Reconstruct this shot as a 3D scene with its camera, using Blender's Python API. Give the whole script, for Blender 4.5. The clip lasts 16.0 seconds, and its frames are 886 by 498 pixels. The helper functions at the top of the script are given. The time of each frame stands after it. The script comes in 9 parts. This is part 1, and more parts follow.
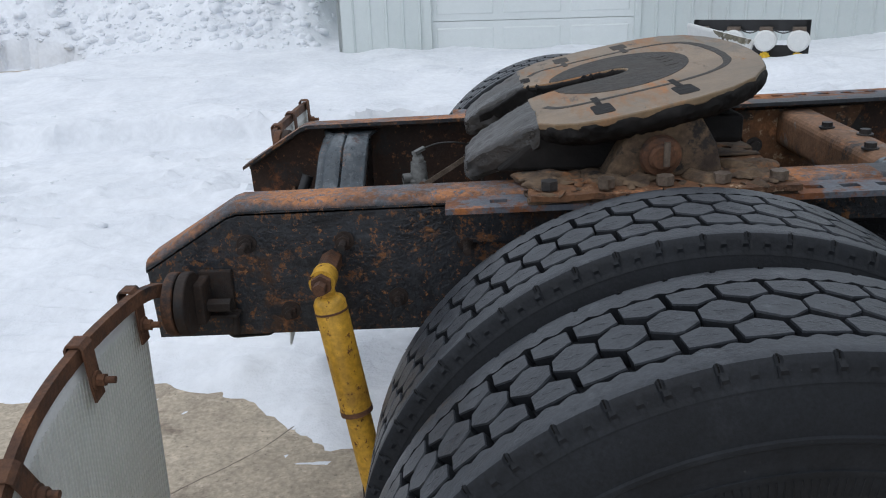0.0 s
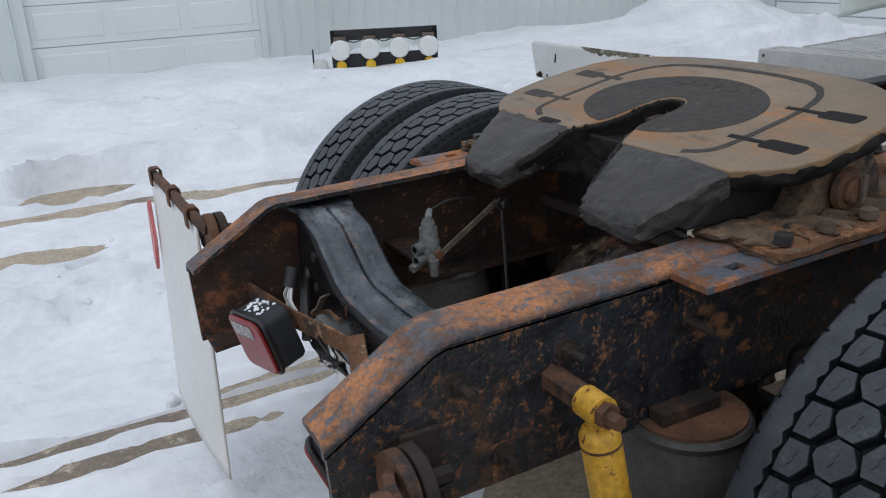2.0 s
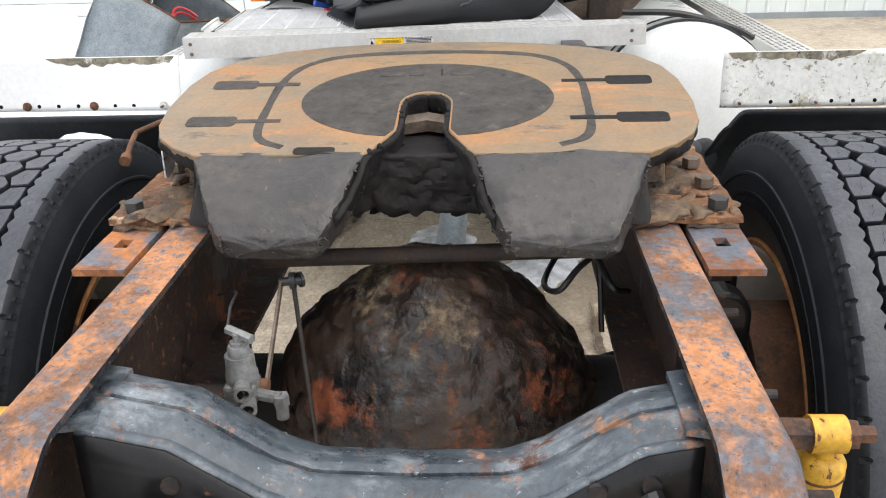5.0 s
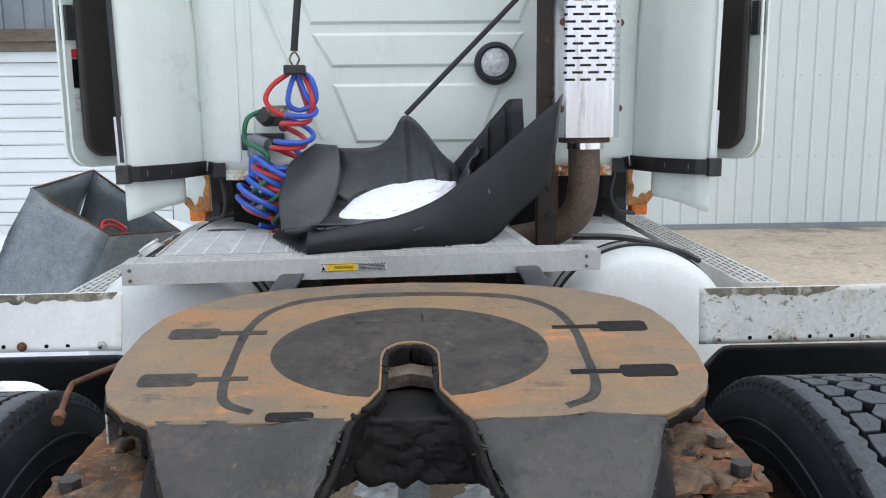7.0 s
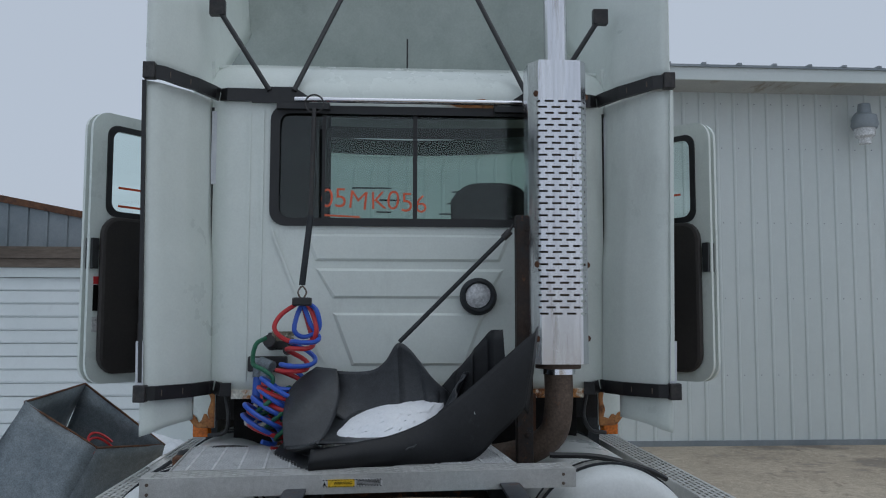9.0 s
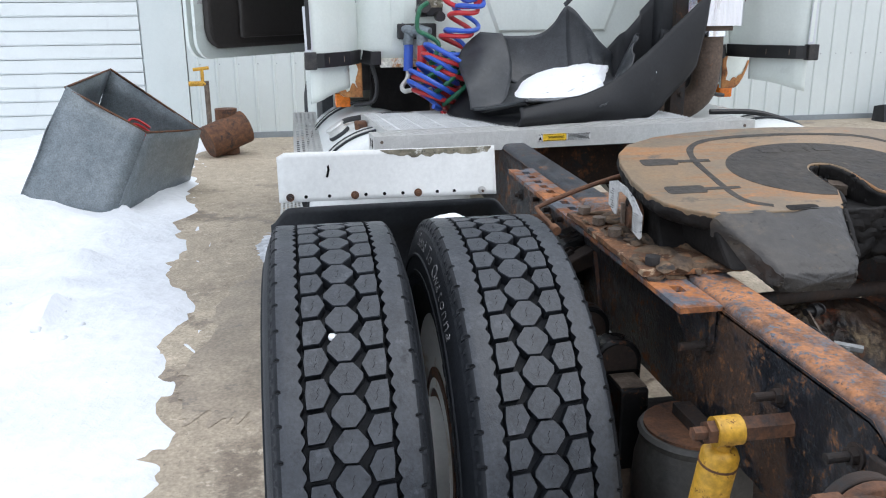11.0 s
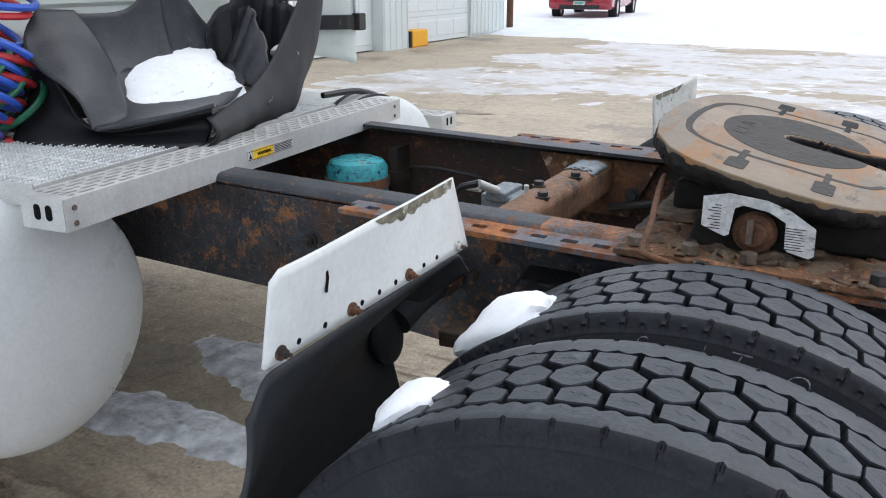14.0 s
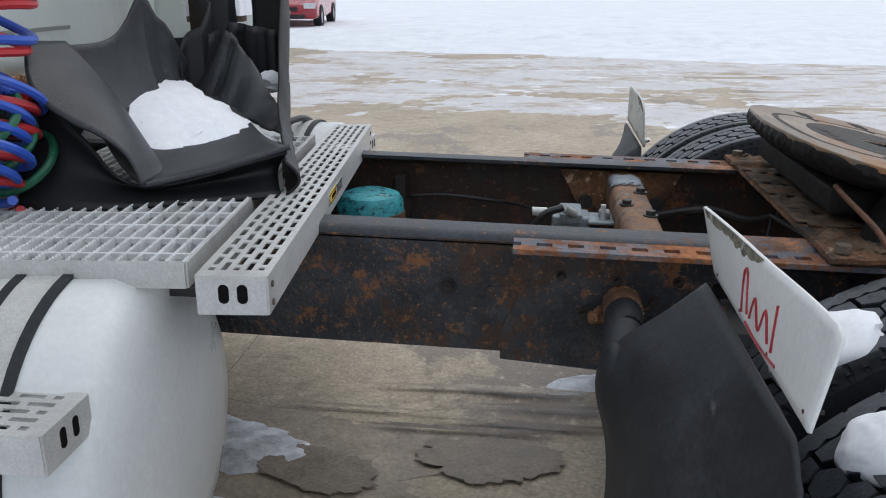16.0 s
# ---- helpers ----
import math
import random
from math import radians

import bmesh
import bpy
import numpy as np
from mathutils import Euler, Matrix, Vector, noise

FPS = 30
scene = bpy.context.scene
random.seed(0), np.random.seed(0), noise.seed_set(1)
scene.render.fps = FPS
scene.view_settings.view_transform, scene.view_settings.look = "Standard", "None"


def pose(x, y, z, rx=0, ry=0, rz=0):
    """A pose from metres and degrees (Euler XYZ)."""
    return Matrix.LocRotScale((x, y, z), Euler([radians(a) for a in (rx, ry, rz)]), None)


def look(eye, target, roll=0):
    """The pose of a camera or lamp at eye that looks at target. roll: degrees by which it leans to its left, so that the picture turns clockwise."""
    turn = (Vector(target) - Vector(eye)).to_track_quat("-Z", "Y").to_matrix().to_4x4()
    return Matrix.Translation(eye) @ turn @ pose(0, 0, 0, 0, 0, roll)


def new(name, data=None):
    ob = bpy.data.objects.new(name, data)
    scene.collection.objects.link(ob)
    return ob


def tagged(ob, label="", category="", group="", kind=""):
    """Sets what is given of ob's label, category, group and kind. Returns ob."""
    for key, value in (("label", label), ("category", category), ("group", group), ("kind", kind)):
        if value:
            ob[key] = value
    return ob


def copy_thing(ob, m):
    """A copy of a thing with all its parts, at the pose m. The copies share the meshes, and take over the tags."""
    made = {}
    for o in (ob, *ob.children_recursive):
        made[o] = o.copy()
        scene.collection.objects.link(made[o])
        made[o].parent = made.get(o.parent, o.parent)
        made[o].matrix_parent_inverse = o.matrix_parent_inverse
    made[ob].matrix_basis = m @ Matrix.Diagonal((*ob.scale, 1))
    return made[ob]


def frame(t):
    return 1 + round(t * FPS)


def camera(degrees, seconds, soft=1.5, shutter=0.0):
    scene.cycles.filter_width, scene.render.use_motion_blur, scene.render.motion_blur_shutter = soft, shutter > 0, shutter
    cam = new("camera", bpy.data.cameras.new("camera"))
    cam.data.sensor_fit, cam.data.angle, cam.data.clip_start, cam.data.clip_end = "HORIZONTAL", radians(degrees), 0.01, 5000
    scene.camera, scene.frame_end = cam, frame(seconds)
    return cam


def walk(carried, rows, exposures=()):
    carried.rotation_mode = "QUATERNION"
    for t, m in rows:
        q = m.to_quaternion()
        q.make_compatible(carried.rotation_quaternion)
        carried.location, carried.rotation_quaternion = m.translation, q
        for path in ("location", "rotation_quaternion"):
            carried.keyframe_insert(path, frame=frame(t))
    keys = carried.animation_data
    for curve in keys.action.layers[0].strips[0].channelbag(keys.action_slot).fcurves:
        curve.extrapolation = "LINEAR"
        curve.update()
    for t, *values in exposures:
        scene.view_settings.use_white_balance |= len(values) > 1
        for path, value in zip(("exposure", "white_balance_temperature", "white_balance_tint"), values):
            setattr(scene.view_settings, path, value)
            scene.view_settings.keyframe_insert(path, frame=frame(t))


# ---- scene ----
cam = camera(55.5, 16.0, soft=1.1)
PATH = [
    (0, (-0.319, -1.997, 1.447), (-0.39, -0.111, 0.786), -2.1),
    (0.5, (-0.636, -1.883, 1.491), (-0.578, 0.003, 0.827), -2.5),
    (1, (-0.886, -1.668, 1.486), (-0.575, 0.191, 0.818), -2.7),
    (1.5, (-1.112, -1.517, 1.507), (-0.54, 0.278, 0.835), -2.6),
    (2, (-1.27, -1.393, 1.522), (-0.409, 0.279, 0.841), -2.8),
    (2.5, (-1.366, -1.15, 1.489), (-0.198, 0.319, 0.798), -2.7),
    (3, (-1.499, -0.91, 1.497), (-0.079, 0.311, 0.793), -2.7),
    (3.5, (-1.58, -0.658, 1.519), (0.048, 0.256, 0.802), -2.5),
    (4, (-1.592, -0.416, 1.529), (0.184, 0.141, 0.797), -1.9),
    (4.2, (-1.619, -0.33, 1.539), (0.197, 0.075, 0.804), -1.7),
    (6.3, (-1.275, -0.043, 1.5), (0.576, -0.054, 0.743), -1.0),
    (6.5, (-1.286, -0.03, 1.528), (0.597, -0.048, 0.854), -0.9),
    (7, (-1.344, -0.013, 1.576), (0.627, -0.079, 1.241), -0.6),
    (7.5, (-1.401, -0.022, 1.593), (0.596, -0.12, 1.578), -0.2),
    (8, (-1.484, -0.035, 1.621), (0.506, -0.139, 1.791), -0.0),
    (8.5, (-1.602, -0.06, 1.63), (0.382, -0.147, 1.867), 0.1),
    (9, (-1.719, 0.064, 1.651), (0.271, -0.065, 1.813), 0.1),
    (9.5, (-1.741, 0.281, 1.56), (0.251, 0.141, 1.449), -0.0),
    (10, (-1.781, 0.615, 1.522), (0.179, 0.478, 1.146), -0.4),
    (10.2, (-1.814, 0.755, 1.529), (0.132, 0.621, 1.088), -0.5),
    (12.3, (-1.164, 1.663, 1.534), (0.474, 0.706, 0.9), -0.3),
    (12.5, (-1.044, 1.737, 1.543), (0.514, 0.655, 0.911), -0.1),
    (13, (-0.743, 1.917, 1.548), (0.584, 0.557, 0.924), -0.0),
    (13.5, (-0.429, 1.949, 1.523), (0.674, 0.403, 0.896), -0.1),
    (14, (-0.153, 2.01, 1.53), (0.74, 0.333, 0.906), -0.1),
    (14.5, (0.071, 2.065, 1.542), (0.651, 0.253, 0.926), -0.2),
    (15, (0.332, 2.012, 1.546), (0.633, 0.132, 0.935), 0.0),
    (15.5, (0.593, 2.085, 1.581), (0.811, 0.193, 0.972), 0.1),
    (16, (0.857, 2.197, 1.564), (1.076, 0.304, 0.956), -0.0),
]
# The film's camera darkens its picture while the bright sky is in view.
EXPOSURES = [(0.0, -0.12, 6150, 8), (0.5, -0.32, 6100, 8), (1.5, -0.28, 6120, 8), (2.5, -0.15, 6230, 9), (3.0, 0.36, 6300, 10), (3.5, 0.66, 6550, 10), (4.0, 1.10, 6750, 10), (6.5, 1.27, 6650, 10),
             (7.0, 0.55, 6200, 9), (7.5, 0.05, 5950, 7), (8.0, -0.45, 6000, 6), (8.5, -0.68, 5950, 6), (9.0, -0.70, 5850, 6), (9.5, -0.45, 5900, 6), (10.0, 0.38, 6000, 8), (12.5, 0.74, 6280, 9),
             (13.0, 0.70, 6250, 9), (13.5, 0.52, 6230, 9), (14.0, 0.46, 6230, 9), (15.0, 0.20, 6250, 9), (16.0, 0.0, 6230, 9)]
walk(cam, [(t, look(eye, target, roll)) for t, eye, target, roll in PATH], EXPOSURES)

# ---- world and light: an overcast winter day ----
world = bpy.data.worlds.new("overcast_sky")
scene.world = world
world.use_nodes = True
wn, wl = world.node_tree.nodes, world.node_tree.links
wn.clear()
w_out, w_bg, w_sky, w_mix = wn.new("ShaderNodeOutputWorld"), wn.new("ShaderNodeBackground"), wn.new("ShaderNodeTexSky"), wn.new("ShaderNodeMix")
w_gain = wn.new("ShaderNodeVectorMath")
w_sky.sky_type, w_sky.sun_disc = "NISHITA", False
w_sky.sun_elevation, w_sky.sun_rotation, w_sky.dust_density = radians(63), radians(216), 4.0
w_gain.operation = "SCALE"
w_gain.inputs["Scale"].default_value = 0.07
w_mix.data_type = "RGBA"
w_mix.inputs["Factor"].default_value = 0.8
w_mix.inputs["B"].default_value = (0.98, 1.01, 1.09, 1)
w_bg.inputs["Strength"].default_value = 1.0
wl.new(w_sky.outputs["Color"], w_gain.inputs[0])
wl.new(w_gain.outputs["Vector"], w_mix.inputs["A"])
wl.new(w_mix.outputs["Result"], w_bg.inputs["Color"])
wl.new(w_bg.outputs["Background"], w_out.inputs["Surface"])
sun_data = bpy.data.lights.new("sun", "SUN")
sun_data.energy, sun_data.angle, sun_data.color = 0.6, radians(60), (1.0, 0.97, 0.92)
sun = new("sun", sun_data)
sun.matrix_world = look((-2.5, -3.5, 8.6), (0, 0, 0))


# ---- materials ----
def surf(name, c1, c2, scale=6.0, contrast=(0.35, 0.65), rough=0.6, metal=0.0, bump=0.15, bump_scale=90.0, layers=(), coat=0.0, spec=0.5, stretch=(1, 1, 1), top=(), deep=0.004, grain=0.26):
    """Two tones over broad noise, fine relief, and layers of (colour, noise scale, from, to, roughness, metal, stretch) laid over them."""
    m = bpy.data.materials.new(name)
    m.use_nodes = True
    n, l = m.node_tree.nodes, m.node_tree.links
    b = n["Principled BSDF"]
    b.inputs["Metallic"].default_value = metal
    b.inputs["Coat Weight"].default_value = coat
    b.inputs["Specular IOR Level"].default_value = spec
    tc = n.new("ShaderNodeTexCoord")

    def noise_at(s, detail=6.0, st=(1, 1, 1), shift=0.0, rough_n=0.6):
        mp, nz = n.new("ShaderNodeMapping"), n.new("ShaderNodeTexNoise")
        mp.inputs["Scale"].default_value = st
        mp.inputs["Location"].default_value = (shift, shift * 0.7, shift * 1.3)
        nz.inputs["Scale"].default_value, nz.inputs["Detail"].default_value, nz.inputs["Roughness"].default_value = s, detail, rough_n
        l.new(tc.outputs["Object"], mp.inputs["Vector"])
        l.new(mp.outputs["Vector"], nz.inputs["Vector"])
        return nz.outputs["Fac"]

    def ramp(src, a, z):
        r = n.new("ShaderNodeMapRange")
        r.inputs["From Min"].default_value, r.inputs["From Max"].default_value = a, z
        l.new(src, r.inputs["Value"])
        return r.outputs["Result"]

    def mix(kind, fac, a, z):
        x = n.new("ShaderNodeMix")
        x.data_type = kind
        l.new(fac, x.inputs["Factor"])
        socks = [s for s in x.inputs if s.name in "AB" and s.type == ("RGBA" if kind == "RGBA" else "VALUE")]
        for s, v in zip(socks, (a, z)):
            if hasattr(v, "links"):
                l.new(v, s)
            else:
                s.default_value = v
        return [o for o in x.outputs if o.type == ("RGBA" if kind == "RGBA" else "VALUE")][0]

    broad = ramp(noise_at(scale, st=stretch), *contrast)
    col = mix("RGBA", broad, (*c1, 1), (*c2, 1))
    fine = noise_at(bump_scale, 4.0, stretch)
    mid = noise_at(bump_scale * 0.22, 6.0, stretch, 14.0)
    vary = n.new("ShaderNodeMath")
    vary.operation = "MULTIPLY"
    l.new(mix("FLOAT", ramp(fine, 0.3, 0.7), 1 - grain, 1 + grain), vary.inputs[0])
    l.new(mix("FLOAT", ramp(mid, 0.3, 0.7), 1 - 0.6 * grain, 1 + 0.6 * grain), vary.inputs[1])
    rg = mix("FLOAT", broad, max(0.03, rough - 0.06), min(1.0, rough + 0.08))
    mt = None
    for k, (c, s, a, z, r, me, st) in enumerate(layers):
        f = ramp(noise_at(s, 8.0, st, 3.1 + 5.7 * k, 0.74), a, z)
        col = mix("RGBA", f, col, (*c, 1))
        rg = mix("FLOAT", f, rg, r)
        mt = mix("FLOAT", f, metal if mt is None else mt, me)
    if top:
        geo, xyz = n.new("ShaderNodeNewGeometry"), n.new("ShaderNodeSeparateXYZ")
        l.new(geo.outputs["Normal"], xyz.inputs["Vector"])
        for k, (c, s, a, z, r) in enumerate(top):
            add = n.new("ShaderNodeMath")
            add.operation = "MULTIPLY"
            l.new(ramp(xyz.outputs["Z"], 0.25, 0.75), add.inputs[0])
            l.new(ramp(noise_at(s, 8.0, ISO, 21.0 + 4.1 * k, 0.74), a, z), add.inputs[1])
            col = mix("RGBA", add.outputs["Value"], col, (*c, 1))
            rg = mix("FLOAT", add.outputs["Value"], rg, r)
    shade = n.new("ShaderNodeHueSaturation")
    l.new(col, shade.inputs["Color"])
    l.new(vary.outputs["Value"], shade.inputs["Value"])
    l.new(shade.outputs["Color"], b.inputs["Base Color"])
    l.new(rg, b.inputs["Roughness"])
    if mt is not None:
        l.new(mt, b.inputs["Metallic"])
    if bump:
        bp = n.new("ShaderNodeBump")
        bp.inputs["Strength"].default_value, bp.inputs["Distance"].default_value = bump, deep
        l.new(mix("FLOAT", broad, fine, noise_at(bump_scale * 0.25, 5.0, stretch, 9.0)), bp.inputs["Height"])
        l.new(bp.outputs["Normal"], b.inputs["Normal"])
    return m


def glass(name, tint, rough=0.02):
    m = bpy.data.materials.new(name)
    m.use_nodes = True
    b = m.node_tree.nodes["Principled BSDF"]
    b.inputs["Base Color"].default_value = (*tint, 1)
    b.inputs["Roughness"].default_value, b.inputs["Transmission Weight"].default_value, b.inputs["IOR"].default_value = rough, 1.0, 1.45
    return m


ISO = (1, 1, 1)
RUST, DARK_RUST, ORANGE = (0.17, 0.065, 0.025), (0.055, 0.026, 0.015), (0.36, 0.135, 0.042)
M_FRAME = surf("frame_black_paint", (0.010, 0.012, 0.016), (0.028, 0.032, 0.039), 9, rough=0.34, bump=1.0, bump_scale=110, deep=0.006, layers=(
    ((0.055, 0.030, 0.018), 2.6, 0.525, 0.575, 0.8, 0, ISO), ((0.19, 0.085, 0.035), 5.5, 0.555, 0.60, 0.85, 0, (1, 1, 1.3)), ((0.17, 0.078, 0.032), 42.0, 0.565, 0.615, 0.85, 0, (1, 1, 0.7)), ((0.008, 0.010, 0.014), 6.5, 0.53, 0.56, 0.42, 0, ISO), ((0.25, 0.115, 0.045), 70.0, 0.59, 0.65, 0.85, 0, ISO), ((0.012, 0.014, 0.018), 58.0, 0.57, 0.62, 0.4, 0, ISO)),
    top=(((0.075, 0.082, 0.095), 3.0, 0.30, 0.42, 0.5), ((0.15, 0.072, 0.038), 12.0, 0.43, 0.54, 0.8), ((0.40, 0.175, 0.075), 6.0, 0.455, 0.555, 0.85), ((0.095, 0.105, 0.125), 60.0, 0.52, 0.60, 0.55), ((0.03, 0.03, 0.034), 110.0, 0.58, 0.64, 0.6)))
M_RAIL_TOP = surf("frame_top_worn", (0.075, 0.085, 0.105), (0.11, 0.12, 0.14), 8, rough=0.5, bump=0.4, bump_scale=110, layers=(
    (RUST, 9.0, 0.47, 0.54, 0.8, 0, ISO), (ORANGE, 7.0, 0.50, 0.58, 0.85, 0, ISO), ((0.02, 0.02, 0.022), 21.0, 0.62, 0.68, 0.6, 0, ISO)))
M_RAIL_IN = surf("frame_inside_rust", (0.020, 0.013, 0.010), (0.048, 0.025, 0.016), 7, rough=0.8, bump=0.8, bump_scale=90, layers=(
    ((0.17, 0.065, 0.028), 9.0, 0.55, 0.63, 0.9, 0, ISO), ((0.010, 0.010, 0.011), 5.0, 0.52, 0.59, 0.5, 0, ISO), ((0.20, 0.09, 0.045), 48.0, 0.59, 0.64, 0.9, 0, ISO)))
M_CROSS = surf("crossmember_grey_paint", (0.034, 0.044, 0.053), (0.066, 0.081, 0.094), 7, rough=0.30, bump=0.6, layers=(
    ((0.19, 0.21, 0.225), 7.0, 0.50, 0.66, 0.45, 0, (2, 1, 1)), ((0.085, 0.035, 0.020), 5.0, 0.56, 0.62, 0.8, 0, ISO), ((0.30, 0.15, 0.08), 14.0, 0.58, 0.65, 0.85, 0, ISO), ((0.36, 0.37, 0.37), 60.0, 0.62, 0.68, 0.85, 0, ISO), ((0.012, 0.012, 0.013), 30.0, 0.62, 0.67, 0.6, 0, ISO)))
M_SPRING = surf("rusty_spring_steel", (0.040, 0.028, 0.020), (0.080, 0.055, 0.036), 12, rough=0.8, bump=0.6, layers=(((0.012, 0.011, 0.010), 9.0, 0.54, 0.62, 0.7, 0, ISO),))
M_CROSS_RUST = surf("rusty_cross_paint", (0.16, 0.085, 0.045), (0.26, 0.145, 0.085), 8, rough=0.75, bump=0.6, layers=(((0.035, 0.028, 0.024), 7.0, 0.52, 0.60, 0.6, 0, ISO), ((0.34, 0.16, 0.075), 16.0, 0.56, 0.64, 0.85, 0, ISO), ((0.20, 0.19, 0.18), 10.0, 0.58, 0.66, 0.6, 0, ISO)))
M_PLATE = surf("rusty_plate", (0.085, 0.045, 0.026), (0.19, 0.090, 0.042), 12, rough=0.88, bump=0.9, bump_scale=110, deep=0.006, layers=(
    ((0.030, 0.024, 0.020), 7.0, 0.52, 0.60, 0.75, 0, ISO), ((0.38, 0.17, 0.075), 11.0, 0.56, 0.64, 0.9, 0, ISO), ((0.40, 0.29, 0.19), 26.0, 0.57, 0.63, 0.9, 0, ISO)))
M_CRUST = surf("rust_crust", (0.055, 0.038, 0.028), (0.17, 0.115, 0.07), 22, rough=0.95, bump=1.0, bump_scale=90, layers=(
    ((0.22, 0.10, 0.042), 12.0, 0.55, 0.63, 0.95, 0, ISO), ((0.02, 0.017, 0.015), 14.0, 0.55, 0.62, 0.8, 0, ISO)))
M_TOP = surf("fifth_wheel_worn_steel", (0.235, 0.145, 0.066), (0.150, 0.118, 0.080), 3.4, grain=0.12, rough=0.40, bump=0.2, bump_scale=120, layers=(
    ((0.110, 0.095, 0.070), 3.2, 0.53, 0.66, 0.42, 0.1, (1.6, 0.5, 1)), ((0.31, 0.150, 0.058), 3.4, 0.52, 0.64, 0.65, 0, (1.6, 0.35, 1)), ((0.40, 0.18, 0.07), 9.0, 0.59, 0.68, 0.75, 0, (1.4, 0.4, 1)), ((0.09, 0.075, 0.06), 26.0, 0.60, 0.68, 0.6, 0, (1, 0.3, 1))))
M_RAMP = surf("fifth_wheel_grey_cast", (0.018, 0.016, 0.0145), (0.036, 0.031, 0.027), 3.5, rough=0.40, bump=0.8, bump_scale=70, deep=0.005, spec=0.6, layers=(
    ((0.080, 0.062, 0.043), 4.0, 0.57, 0.70, 0.5, 0, (1, 1, 2.5)), ((0.016, 0.015, 0.014), 4.0, 0.55, 0.62, 0.6, 0, (1, 1, 1.6)), ((0.10, 0.075, 0.05), 34.0, 0.61, 0.67, 0.7, 0, ISO), ((0.012, 0.011, 0.011), 50.0, 0.61, 0.66, 0.7, 0, ISO)))
M_GREASE = surf("old_grease", (0.036, 0.032, 0.028), (0.060, 0.053, 0.046), 18, rough=0.66, bump=1.0, deep=0.006, bump_scale=60, spec=0.3, layers=(
    ((0.016, 0.015, 0.014), 25.0, 0.56, 0.64, 0.5, 0, ISO), ((0.12, 0.10, 0.078), 12.0, 0.60, 0.72, 0.75, 0, ISO)))
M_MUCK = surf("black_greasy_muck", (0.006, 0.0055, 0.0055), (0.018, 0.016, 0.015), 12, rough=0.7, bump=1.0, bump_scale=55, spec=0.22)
M_STEEL = surf("bolt_steel", (0.10, 0.075, 0.055), (0.19, 0.15, 0.12), 30, rough=0.6, metal=0.3, bump=0.3, bump_scale=200)
M_DARK_BOLT = surf("dark_bolt", (0.022, 0.022, 0.024), (0.05, 0.045, 0.042), 30, rough=0.5, metal=0.2, bump=0.3, bump_scale=200)
M_RUSTY = surf("rusted_iron", (0.075, 0.035, 0.02), (0.16, 0.075, 0.038), 18, rough=0.85, bump=0.6, bump_scale=150, layers=(
    ((0.03, 0.022, 0.02), 9.0, 0.54, 0.64, 0.8, 0, ISO),))
M_RUBBER = surf("tyre_rubber", (0.0080, 0.0094, 0.0120), (0.0145, 0.0168, 0.0208), 5, rough=0.60, bump=0.25, bump_scale=220, layers=(
    ((0.032, 0.035, 0.041), 6.0, 0.54, 0.80, 0.8, 0, ISO), ((0.05, 0.05, 0.05), 90.0, 0.66, 0.72, 0.8, 0, ISO)), spec=0.25)
# Worn tread; the pale bluish streaks are glints of sky put into colour.
M_TREAD = surf("worn_tread_with_glints", (0.022, 0.026, 0.033), (0.040, 0.045, 0.053), 14, grain=0.25, rough=0.42, bump=0.5, bump_scale=160, deep=0.003, layers=(
    ((0.085, 0.093, 0.105), 22.0, 0.56, 0.76, 0.42, 0, ISO), ((0.016, 0.018, 0.022), 26.0, 0.58, 0.68, 0.6, 0, ISO)), spec=0.5)
M_BLACK_RUBBER = surf("black_rubber_sheet", (0.016, 0.018, 0.021), (0.028, 0.031, 0.035), 5, rough=0.6, bump=0.12, spec=0.4, layers=(
    ((0.055, 0.058, 0.062), 3.0, 0.56, 0.80, 0.75, 0, ISO), ((0.13, 0.135, 0.14), 9.0, 0.62, 0.76, 0.75, 0, (4, 0.7, 0.5))))
M_FENDER = surf("black_moulded_plastic", (0.008, 0.0088, 0.0105), (0.014, 0.015, 0.0175), 5, spec=0.4, rough=0.55, bump=0.2, bump_scale=260, layers=(
    ((0.04, 0.042, 0.045), 7.0, 0.62, 0.82, 0.65, 0, ISO),))
# Paler copy of the black plastic; its grey stands for sheen from the sky.
M_FENDER_SHEEN = surf("sheen_moulded_plastic", (0.022, 0.024, 0.028), (0.042, 0.046, 0.051), 4, rough=0.42, bump=0.3, bump_scale=200, layers=(((0.100, 0.105, 0.112), 9.0, 0.58, 0.76, 0.6, 0, ISO), ((0.014, 0.015, 0.017), 6.0, 0.57, 0.72, 0.4, 0, ISO)))
M_FRONT = surf("frame_front_paint", (0.016, 0.019, 0.024), (0.042, 0.047, 0.056), 7, rough=0.45, bump=0.6, bump_scale=120, layers=(((0.16, 0.075, 0.036), 6.0, 0.56, 0.64, 0.85, 0, ISO), ((0.30, 0.14, 0.06), 24.0, 0.60, 0.66, 0.85, 0, ISO)))
M_CAB = surf("cab_white_paint", (0.66, 0.71, 0.67), (0.72, 0.765, 0.72), 1.5, grain=0.03, rough=0.3, bump=0.02, coat=0.2, layers=(
    ((0.54, 0.575, 0.54), 2.2, 0.56, 0.80, 0.45, 0, (1, 1, 0.35)), ((0.30, 0.25, 0.18), 70.0, 0.74, 0.78, 0.8, 0, ISO)))
